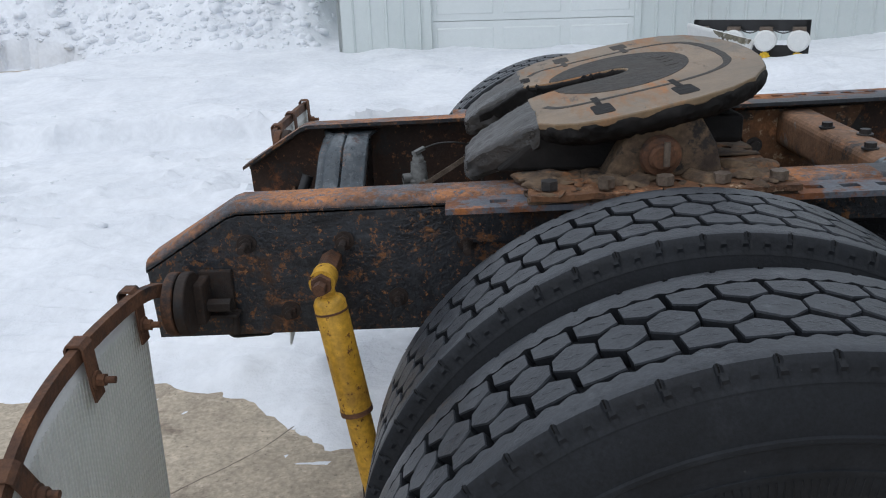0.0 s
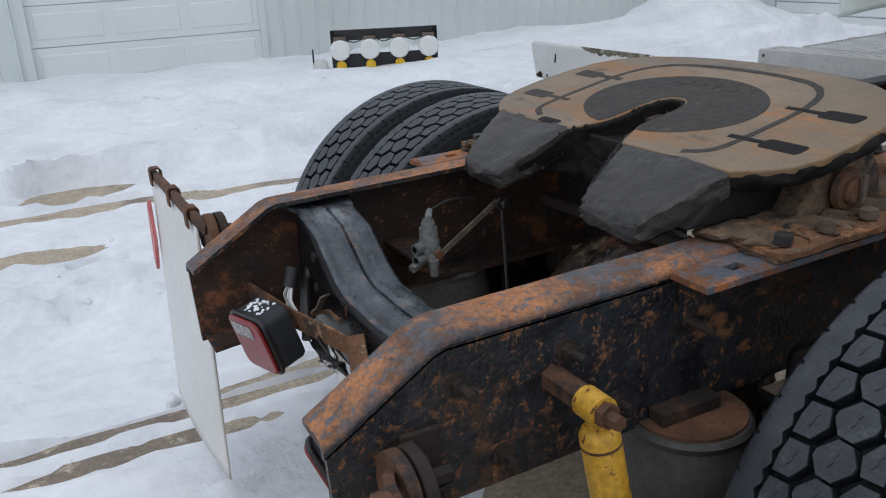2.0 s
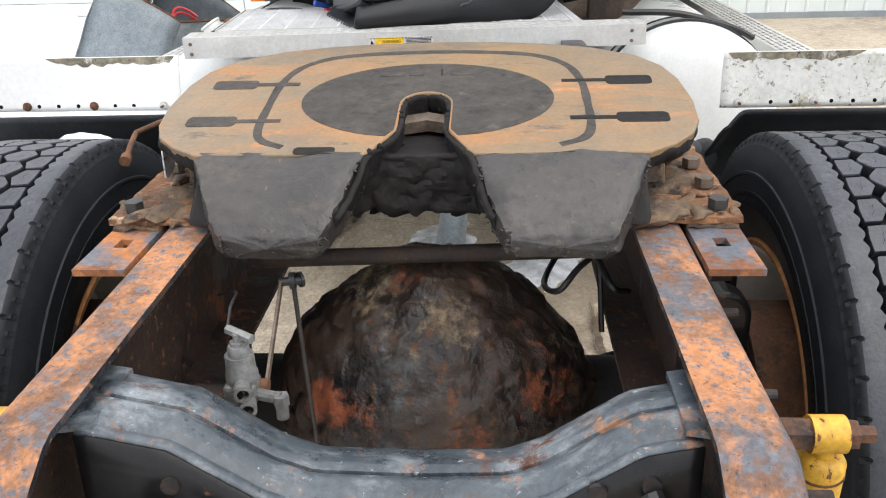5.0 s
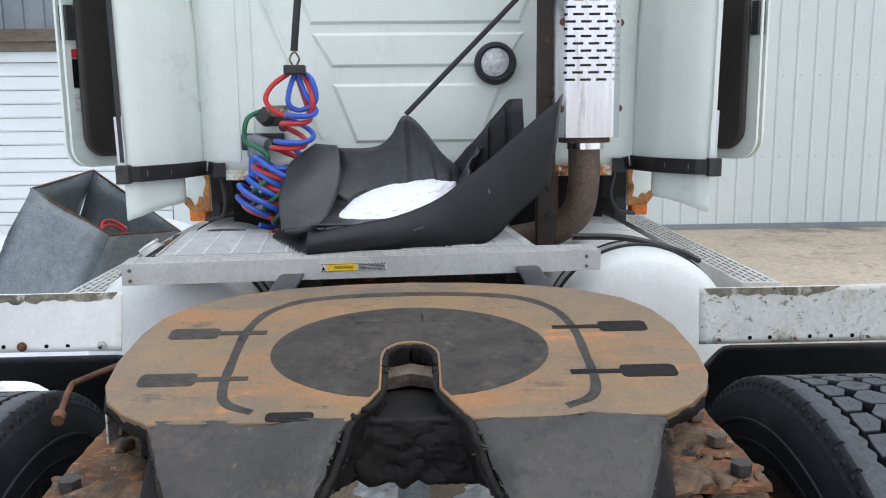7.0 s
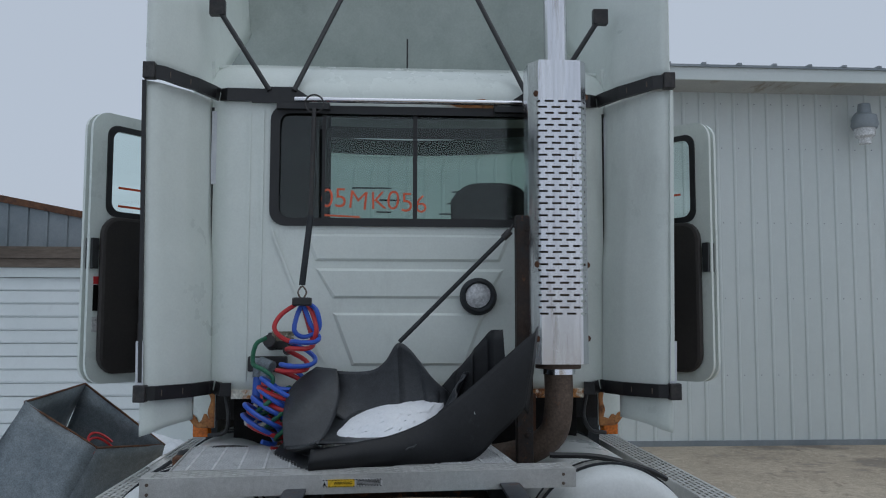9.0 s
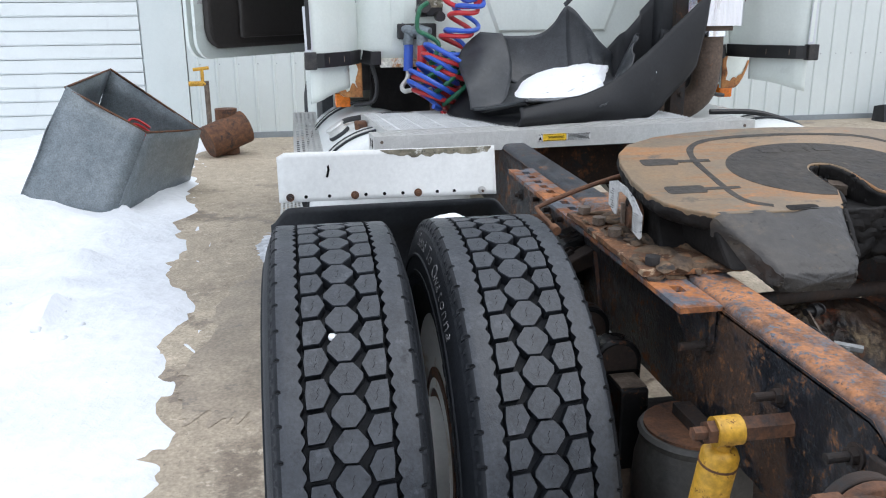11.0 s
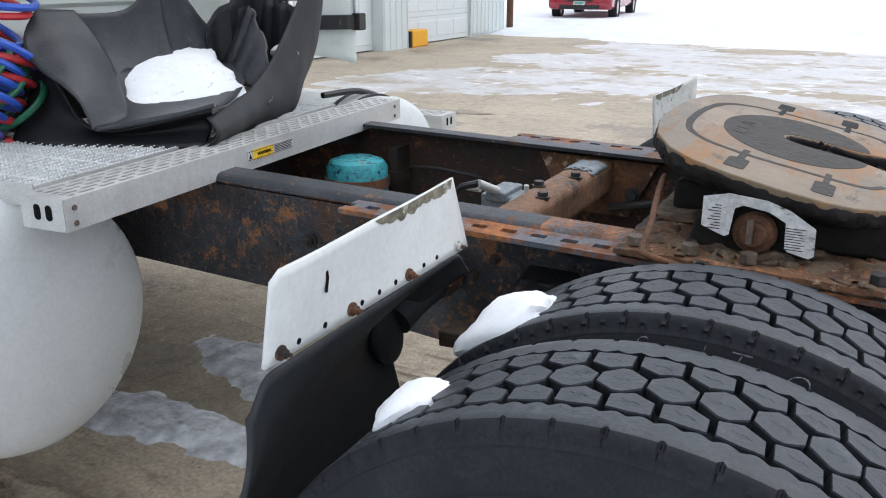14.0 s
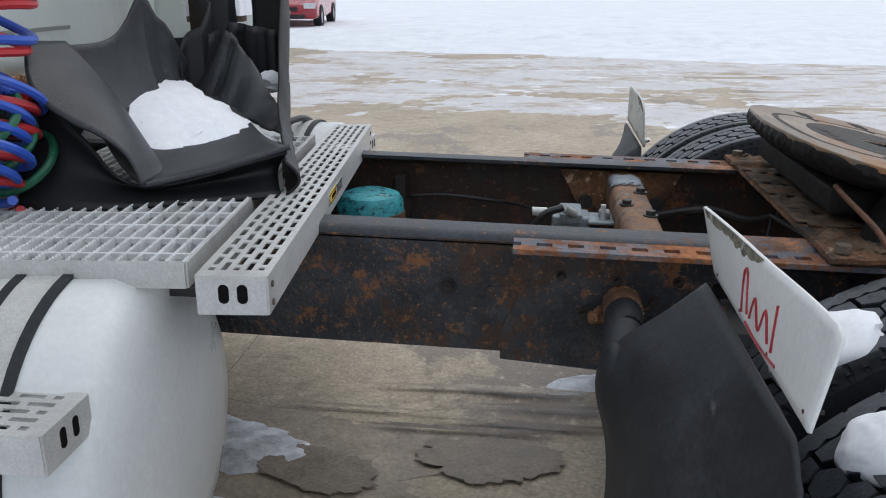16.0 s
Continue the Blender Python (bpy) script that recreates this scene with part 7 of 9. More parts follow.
    part("rust_edge", sheet(bmesh.new(), lambda u, v: corner(u, 1.0 - (0.22 + 0.26 * noise.noise(Vector((u * 6, s, 3)))) * v) + Vector((-0.013, 0, 0)), 14, 4), M_BLOOM, ck, "rust-eaten lower edge", solid=0.002)
    lampb = part("marker_lamp", boxes((2.30, 2.38, CY + s * 0.93, CY + s * 1.00, 1.095, 1.155) if s > 0 else (2.30, 2.38, CY - 1.00, CY - 0.93, 1.095, 1.155)), M_AMBER, truck, "orange side marker lamp", smooth=False, bevel=0.006)
    return ob


ext_r, ext_l = extender(-1), extender(1)
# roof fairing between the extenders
part("roof_fairing", sheet(bmesh.new(), lambda u, v: Vector((2.60 + 0.55 * (1 - 0.6 * v) + 0.1 * math.cos((u - 0.5) * 3), CY - 1.1 + 2.2 * u, 2.78 + 0.82 * v)), 20, 8), M_FAIRING, truck, "inside of the roof fairing, greyed for its shade", solid=0.015)
part("chipped_patch", boxes((2.895, 2.905, 0.62, 0.74, 2.86, 2.93)), M_GRIME, truck, "patch where the paint is chipped", smooth=False)
# brackets and struts
for s in (1, -1):
    yb = CY + s * 0.60
    plate_b = part("strut_bracket", prism(bmesh.new(), [(yb - 0.13, 2.63), (yb + 0.13, 2.63), (yb + 0.13, 2.66), (yb + 0.06, 2.705), (yb - 0.06, 2.705), (yb - 0.13, 2.66)], "x", BX - 0.04, BX - 0.028), M_BLACK, truck, "black strut bracket", smooth=False)
    for y0, top in ((yb + 0.05 * s, (2.15, CY + s * 0.90, 3.08)), (yb - 0.06 * s, (2.60, CY + s * 0.17, 3.70))):
        part("strut", rods(((BX - 0.045, y0, 2.685), top, 0.012)), M_BLACK, plate_b, "thin black strut")
        part("strut_foot", boxes((top[0] - 0.02, top[0] + 0.02, top[1] - 0.035, top[1] + 0.035, top[2] - 0.035, top[2] + 0.035)), M_DARK_BOLT, plate_b, smooth=False)
pole = part("hose_rail", rods(((BX - 0.05, 0.50, 2.645), (BX - 0.05, -0.55, 2.645), 0.013)), M_CHROME, truck, "chrome hose rail")
for row in ((BX - 0.055, BX - 0.045, 0.46, 0.55, 2.63, 2.66), (BX - 0.06, BX - 0.02, 0.34, 0.58, 2.60, 2.628), (BX - 0.06, BX - 0.02, -0.62, -0.42, 2.60, 2.628)):
    part("rail_tab", boxes(row), M_BLACK, pole, smooth=False)
part("rust_stain", prism(bmesh.new(), [(-0.33 + 0.12 * math.cos(a) * (1 + 0.25 * math.sin(5 * a)), 2.640 + 0.024 * math.sin(a) * (1 + 0.4 * math.cos(3 * a))) for a in np.linspace(0, 6.1, 40)], "x", BX - 0.0235, BX - 0.0215), M_BLOOM, truck, "rust bloom over the window", smooth=False)
for y0, y1 in ((0.34, 0.05), (-0.30, -0.60)):
    part("tape_strip", boxes((BX + 0.02, BX + 0.026, y1, y0, 2.70, 2.735)), M_TAPE, truck, "strip of grey tape", smooth=False)
for y0, y1 in ((0.84, 0.885), (-1.0, -0.955)):
    part("tape_strip", boxes((BX + 0.02, BX + 0.03, y0, y1, 2.26, 2.60)), M_TAPE, truck, "upright strip of grey tape", smooth=False)
part("antenna", rods(((2.35, -0.02, 2.85), (2.35, -0.02, 3.02), 0.004)), M_BLACK, truck)
# work lamp
WL = Matrix.Translation((BX - 0.02, -0.345, 1.745)) @ Matrix.Rotation(radians(-90), 4, "Y")
wl_ob = part("work_lamp", lathe(bmesh.new(), [(0.02, 0.0), (0.080, 0.0), (0.086, 0.02), (0.080, 0.045), (0.068, 0.055), (0.062, 0.050), (0.058, 0.035)], WL, 36), M_BLACK_RUBBER, truck, "round work lamp in a black rubber ring")
part("lamp_lens", lathe(bmesh.new(), [(0.002, 0.052), (0.03, 0.049), (0.060, 0.038)], WL @ Matrix.Translation((0.008, 0.006, 0)), 32), M_CLEAR, wl_ob, "clear ribbed lens")

# open doors
for s in (-1, 1):
    M = Matrix.Translation((3.6, CY + s * 1.03, 0)) @ Matrix.Rotation(radians(s * 53), 4, "Z")
    w, z0, z1 = 1.05, 1.30, 2.74
    ow = rounded(w, z1 - z0, 0.10, 6, s * w / 2, (z0 + z1) / 2)
    iw = rounded(w - 0.20, 0.46, 0.05, 6, s * (w / 2 - 0.005), 2.43)
    bm = bmesh.new()
    seg = len(ow)
    for x in (0.0, 0.05):
        a, b = [bm.verts.new((x, *p)) for p in ow], [bm.verts.new((x, *p)) for p in iw]
        for k in range(seg):
            bm.faces.new((a[k], a[(k + 1) % seg], b[(k + 1) % seg], b[k]))
    d = placed(part("cab_door", bm, M_CAB, truck, "open white cab door", smooth=False, solid=0.02), M)
    trim = rounded(w - 0.09, 0.83, 0.10, 6, s * (w / 2 - 0.005), 1.765)
    placed(part("door_trim", prism(bmesh.new(), trim, "x", -0.055, -0.011), M_TRIM, d, "brown moulded door trim", smooth=False, bevel=0.02), M)
    placed(part("trim_pocket", boxes((-0.085, -0.055, s * w / 2 - 0.30, s * w / 2 + 0.26, 1.40, 1.62), (-0.10, -0.055, s * w / 2 - 0.30, s * w / 2 + 0.26, 1.72, 1.80)), M_TRIM, d, "moulded armrest and pocket", smooth=False, bevel=0.03), M)
    fr_o, fr_i = rounded(w - 0.165, 0.495, 0.06, 6, s * (w / 2 - 0.005), 2.43), rounded(w - 0.225, 0.435, 0.05, 6, s * (w / 2 - 0.005), 2.43)
    bm = bmesh.new()
    a, b = [bm.verts.new((-0.014, *p)) for p in fr_o], [bm.verts.new((-0.014, *p)) for p in fr_i]
    for k in range(len(a)):
        bm.faces.new((a[k], a[(k + 1) % len(a)], b[(k + 1) % len(a)], b[k]))
    placed(part("window_seal", bm, M_BLACK, d, "black window seal", smooth=False, solid=0.012), M)
    gl = placed(part("door_glass", boxes((0.01, 0.015, s * w / 2 - 0.44, s * w / 2 + 0.44, 2.18, 2.68)), M_GLASS, d, "side glass with marker writing", smooth=False), M)
    gl.visible_shadow = False
    placed(part("marker_bars", boxes((0.004, 0.006, s * w * 0.72 - 0.10, s * w * 0.72 + 0.12, 2.34, 2.352), (0.004, 0.006, s * w * 0.72 - 0.02, s * w * 0.72 + 0.12, 2.24, 2.252)), M_RED_INK, d, "marker writing too faint to read", smooth=False), M)
    placed(part("door_latch", boxes((-0.03, 0.03, s * (w - 0.025) - 0.018, s * (w - 0.025) + 0.018, 1.90, 2.06)), M_BLACK, d, "black latch", smooth=False), M)
    if s > 0:
        placed(part("red_label", boxes((-0.014, -0.011, w - 0.075, w - 0.030, 1.82, 1.86)), M_RED_HOSE, d, "red warning label head", smooth=False), M)
        placed(part("label_print", boxes((-0.0135, -0.011, w - 0.075, w - 0.030, 1.68, 1.815)), M_INK, d, "dark label print", smooth=False), M)
        placed(part("label_plate", boxes((-0.014, -0.011, w - 0.078, w - 0.027, 1.57, 1.65)), M_LABEL, d, "small white label", smooth=False), M)

# near-black block added for the shade under the cab, firewall and hoses' bracket
part("under_cab", boxes((2.52, 2.62, CY - 0.85, CY + 0.85, 0.8, 1.26)), M_MUCK, truck, "near-black block standing in for shade under the cab", smooth=False)
part("rust_sill", boxes((BX - 0.02, BX + 0.02, CY - 0.80, CY + 0.80, 1.285, 1.325)), M_CAB_RUST, truck, "rust-bitten lower edge of the cab", smooth=False)
for y in (0.48, -0.62):
    part("cab_mount", boxes((BX + 0.02, BX + 0.12, y, y + 0.08, 1.02, 1.30)), M_RUSTY, truck, "rusty cab mount", smooth=False)
part("wire_loop", tube(bmesh.new(), [(2.2, 0.80, 1.30), (2.18, 0.78, 1.20), (2.2, 0.80, 1.13), (2.25, 0.88, 1.11)], 0.010, 8, 6), M_BLACK, truck)
part("wire_loop", tube(bmesh.new(), [(2.2, -0.86, 1.30), (2.18, -0.84, 1.20), (2.2, -0.88, 1.13), (2.25, -0.96, 1.11)], 0.010, 8, 6), M_BLACK, truck)

# the cab as a whole, a little larger and farther forward than its parts are drawn
CAB_GROW = Matrix.Translation((-1.67, 0.11, 1.61)) @ Matrix.Scale(1.037, 4) @ Matrix.Translation((1.67, -0.11, -1.61))
CAB_PARTS = ("cab_shell", "side_extender", "marker_lamp", "roof_fairing", "chipped_patch", "strut_bracket", "hose_rail", "rust_stain", "tape_strip", "antenna", "work_lamp", "cab_door", "rust_sill", "wire_loop", "hood")
for one in list(truck.children):
    if one.name.split(".")[0] in CAB_PARTS:
        for bit in (one, *one.children_recursive):
            placed(bit, CAB_GROW)

# exhaust stack
st_post = part("stack_post", boxes((1.93, 1.99, -0.565, -0.495, 1.02, 2.10)), M_DARK_RUST, truck, "rust-eaten stack post", smooth=False, bevel=0.004)
for z in (1.15, 1.48, 1.62, 1.98, 2.04):
    part("bolt", hexbolt(bmesh.new(), (1.93, -0.545, z), (-1, 0, 0), 0.012, 0.010), M_DARK_RUST, st_post, smooth=False)
MX, MY = 1.97, -0.683
stack = part("muffler", rods(((MX, MY, 1.43), (MX, MY, 2.76), 0.10), seg=32), M_EXHAUST, truck, "brown muffler body")
part("tailpipe", rods(((MX, MY, 2.76), (MX, MY, 3.7), 0.052), seg=32), M_SHIELD, stack, "bright exhaust pipe")
part("elbow", tube(bmesh.new(), [(MX, MY, 1.43), (MX, MY, 1.26), (MX + 0.01, MY + 0.03, 1.14), (MX + 0.06, MY + 0.14, 1.06), (MX + 0.1, MY + 0.3, 1.02)], 0.062, 24, 6), M_EXHAUST, stack, "brown exhaust elbow")
part("clamp", rods(((MX, MY, 1.405), (MX, MY, 1.435), 0.075), seg=32), M_CHROME, stack, "bright clamp")
arc = [(-0.135, 0.06), (-0.135, -0.045), (-0.095, -0.115), (0.085, -0.118), (0.118, -0.075), (0.135, 0.06)]
cum = [0.0]
for a, b in zip(arc, arc[1:]):
    cum.append(cum[-1] + math.hypot(b[0] - a[0], b[1] - a[1]))


def shield_at(u, v):
    """Heat shield: five folded faces round the front of the muffler."""
    d = u * cum[-1]
    y, x = float(np.interp(d, cum, [p[0] for p in arc])), float(np.interp(d, cum, [p[1] for p in arc]))
    return Vector((MX + x, MY - y, 1.452 + 1.322 * v))


def slot_at(i, j):
    if not (24 <= j < 132) or (j - 24) % 3 != 0:
        return False
    row = (j - 24) // 3
    return 17 <= i < 42 and (i + (3 if row % 2 else 0)) % 6 < 4


part("heat_shield", sheet(bmesh.new(), shield_at, 56, 150, slot_at), M_SHIELD, stack, "polished heat shield with rows of slots", smooth=False, solid=0.003)
for z in (1.56, 1.88, 2.63):
    for u in (0.30, 0.80):
        p = shield_at(u, (z - 1.452) / 1.322)
        part("shield_screw", hexbolt(bmesh.new(), p + Vector((0.002, 0, 0)), (-1, 0, 0), 0.010, 0.008), M_RUSTY, stack, smooth=False)
part("shield_cap", prism(bmesh.new(), [(MX + x, MY - y) for y, x in arc], "z", 2.770, 2.778), M_SHIELD, stack, smooth=False)


# ---- tanks, deck and steps ----
def tank(s):
    yc, zc, R = s * 0.828, 0.734, 0.329
    m = Matrix.Translation((0, yc, zc)) @ Matrix.Rotation(radians(90), 4, "Y")
    prof = [(0.001, 1.51), (0.10, 1.513), (0.22, 1.523), (0.287, 1.538), (0.314, 1.562), (R, 1.595), (R, 3.02), (0.30, 3.06), (0.10, 3.10), (0.001, 3.10)]
    ob = part("fuel_tank", lathe(bmesh.new(), prof, m, 72), M_WHITE, truck, "large white round fuel tank with scuffs")
    for x in (1.72, 2.75):
        band = lathe(bmesh.new(), [(R + 0.002, x - 0.035), (R + 0.006, x - 0.035), (R + 0.006, x + 0.035), (R + 0.002, x + 0.035)], m, 72, closed=True)
        b = part("tank_strap", band, M_ALU, ob, "bright tank strap")
        for dx in (-0.042, 0.042):
            part("strap_rubber", lathe(bmesh.new(), [(R + 0.001, x + dx - 0.009), (R + 0.009, x + dx - 0.009), (R + 0.009, x + dx + 0.009), (R + 0.001, x + dx + 0.009)], m, 72, closed=True), M_BLACK_RUBBER, b, "black rubber edge")
    if s > 0:
        cm_ = Matrix.Translation((1.945, 1.005, 1.012)) @ Matrix.Rotation(radians(-33), 4, "X")
        cp = part("filler_cap", lathe(bmesh.new(), [(0.046, -0.02), (0.046, 0.020), (0.039, 0.026), (0.039, 0.038), (0.045, 0.042), (0.042, 0.050), (0.01, 0.052)], cm_, 32), M_ALU, ob, "bright filler cap")
        part("cap_ring", lathe(bmesh.new(), [(0.0465, 0.0), (0.0495, 0.004), (0.0495, 0.012), (0.0465, 0.016)], cm_, 32, closed=True), M_BLACK_RUBBER, cp)
        rough_up(part("fuel_fitting", boxes((1.86, 1.92, 0.895, 0.945, 1.035, 1.075), (1.84, 1.95, 0.905, 0.925, 1.035, 1.048)), M_RUSTY, ob, "rusty pipe fitting", smooth=False, bevel=0.008), 0.004, 30)
    # upper and lower step planks along the tank
    for (ya, yb), zt, x0, x1 in ((((1.075, 1.205) if s > 0 else (-1.310, -1.178)), 0.942, 1.552, 3.45), (((1.183, 1.300) if s > 0 else (-1.36, -1.235)), 0.465, 1.50, 3.3)):
        plank("tank_step", x0, x1, ya, yb, zt, truck, "perforated aluminium step plank along the tank", along="x")
    for x in (1.72, 2.75):
        y = yc + s * 0.30
        part("step_bracket", prism(bmesh.new(), [(y - s * 0.04, 0.876), (y + s * 0.075, 0.876), (y + s * 0.045, 0.70), (y + s * 0.031, 0.70)], "x", x - 0.012, x + 0.012), M_BLACK, ob, "black step bracket", smooth=False)
    y = yc + s * 0.30
    part("step_bracket", boxes((2.72, 2.76, min(yc, y + s * 0.15), max(yc, y + s * 0.15), 0.385, 0.405)), M_BLACK, ob, "black step bracket", smooth=False)
    return ob


def plank(name, x0, x1, y0, y1, z, parent, label, along="y", depth=0.065):
    """A folded plank with rows of long staggered slots in its face."""
    L, W = ((y1 - y0), (x1 - x0)) if along == "y" else ((x1 - x0), (y1 - y0))
    nl, nw = max(8, round(L / 0.0145)), 11

    def at(u, v):
        a, b = u * L, v * W
        return Vector((x0 + b, y0 + a, z)) if along == "y" else Vector((x0 + a, y0 + b, z))

    def open_cell(i, j):
        return j in (1, 3, 5, 7, 9) and 1 < i < nl - 2 and (i + (2 if (j // 2) % 2 else 0)) % 4 < 3

    ob = part(name, sheet(bmesh.new(), at, nl, nw, open_cell), M_ALU, parent, label, smooth=False, solid=0.003)
    e = 0.003
    sides = boxes((x0 - e, x0, y0, y1, z - depth, z + 0.0015), (x1, x1 + e, y0, y1, z - depth, z + 0.0015), (x0, x1, y0 - e, y0, z - depth, z + 0.0015), (x0, x1, y1, y1 + e, z - depth, z + 0.0015))
    part("side_flange", sides, M_ALU, ob, smooth=False)
    for f in (0.35, 0.62):
        if along == "y":
            for y in (y0 - e - 0.0004, y1 + e + 0.0004):
                part("end_slot", prism(bmesh.new(), rounded(0.018, 0.034, 0.0085, 5, x0 + W * f, z - depth * 0.45), "y", y - 0.0004, y + 0.0004), M_INK, ob, "dark slot", smooth=False)
        else:
            part("end_slot", prism(bmesh.new(), rounded(0.016, 0.034, 0.0075, 5, y0 + W * f, z - depth * 0.45), "x", x0 - e - 0.0008, x0 - e), M_INK, ob, "dark slot", smooth=False)
    return ob


tank(1), tank(-1)
deck = plank("deck_step", 1.31, 1.428, -0.647, 0.908, 1.098, truck, "cast aluminium deck step with slotted tread", along="y", depth=0.068)
for k, y in enumerate((-0.60, 0.885)):
    for z in (1.045, 1.078):
        part("rivet", rods(((1.3065, y, z), (1.304, y, z), 0.006)), M_STEEL, deck, smooth=False)
# serrated grating behind it
GX0, GX1, GY0, GY1, GZ = 1.472, 2.05, -0.46, 0.83, 1.099
grating = thing("deck_grating", "serrated aluminium deck grating behind the cab", "grating")
n_t = 108
zig = [(GY0, GZ - 0.034)]
for k in range(n_t):
    yk = GY0 + (GY1 - GY0) * k / n_t
    zig += [(yk, GZ - 0.005), (yk + (GY1 - GY0) / n_t * 0.5, GZ)]
zig += [(GY1, GZ - 0.005), (GY1, GZ - 0.034)]
for k in range(20):
    x = GX0 + 0.004 + (GX1 - GX0 - 0.008) * k / 19
    part("bearing_bar", prism(bmesh.new(), zig, "x", x - 0.0025, x + 0.0025), M_GRATE, grating, smooth=False)
for k in range(14):
    y = GY1 - 0.05 - 0.093 * k
    part("cross_bar", boxes((GX0, GX1, y - 0.004, y + 0.004, GZ - 0.013, GZ - 0.003)), M_GRATE, grating, smooth=False)
part("end_plate", boxes((GX0 - 0.004, GX0, GY0, GY1 + 0.003, GZ - 0.05, GZ - 0.002), (GX1, GX1 + 0.004, GY0, GY1 + 0.003, GZ - 0.05, GZ - 0.002), (GX0, GX1, GY1 + 0.004, GY1 + 0.008, GZ - 0.05, GZ)), M_ALU, grating, smooth=False)
part("deck_support", boxes((1.40, 2.0, 0.30, 0.40, 0.98, 1.015), (1.46, 2.0, -0.42, -0.32, 0.98, 1.015), (1.47, 1.53, -0.45, 0.80, 1.005, 1.024)), M_BLACK, truck, "black deck support", smooth=False)
# warning label on the deck step
wlab = part("warning_label", boxes((1.3045, 1.3065, 0.145, 0.240, 1.045, 1.072)), M_YELLOW_LABEL, truck, "yellow and black warning label", smooth=False)
for y0_, y1_ in ((0.045, 0.1445), (0.2405, 0.262)):
    part("label_back", boxes((1.3048, 1.3065, y0_, y1_, 1.045, 1.072)), M_LABEL, wlab, "white label field", smooth=False)
lettering("label_word", "WARNING", 0.0135, facing(1.3040, 0.187, 1.0585), M_INK, wlab, "word on the label")
bm = bmesh.new()
for k in range(20):
    for z in (1.0458, 1.0682):
        yy = 0.048 + k * 0.0107
        prism(bm, [(yy, z), (yy + 0.005, z), (yy + 0.008, z + 0.003), (yy + 0.003, z + 0.003)], "x", 1.3038, 1.3044)
for z in (1.051, 1.0555, 1.060, 1.0645):
    box(bm, 1.3038, 1.3044, 0.052, 0.138, z, z + 0.0022)
prism(bm, [(0.246, 1.051), (0.258, 1.051), (0.252, 1.064)], "x", 1.3038, 1.3044)
part("label_print", bm, M_INK, wlab, "hazard stripes and small print", smooth=False)
# the whole deck sits slightly askew on the frame
SKEW = Matrix.Translation((1.303, 0.914, 1.092)) @ Matrix.Rotation(radians(4.87), 4, "Z") @ Matrix.Translation((-1.31, -0.908, -1.098))
for one in (deck, *deck.children, *grating.children):
    placed(one, SKEW)
for one in (wlab, *wlab.children):
    placed(one, SKEW @ Matrix.Translation((0, 0.026, 0.009)))

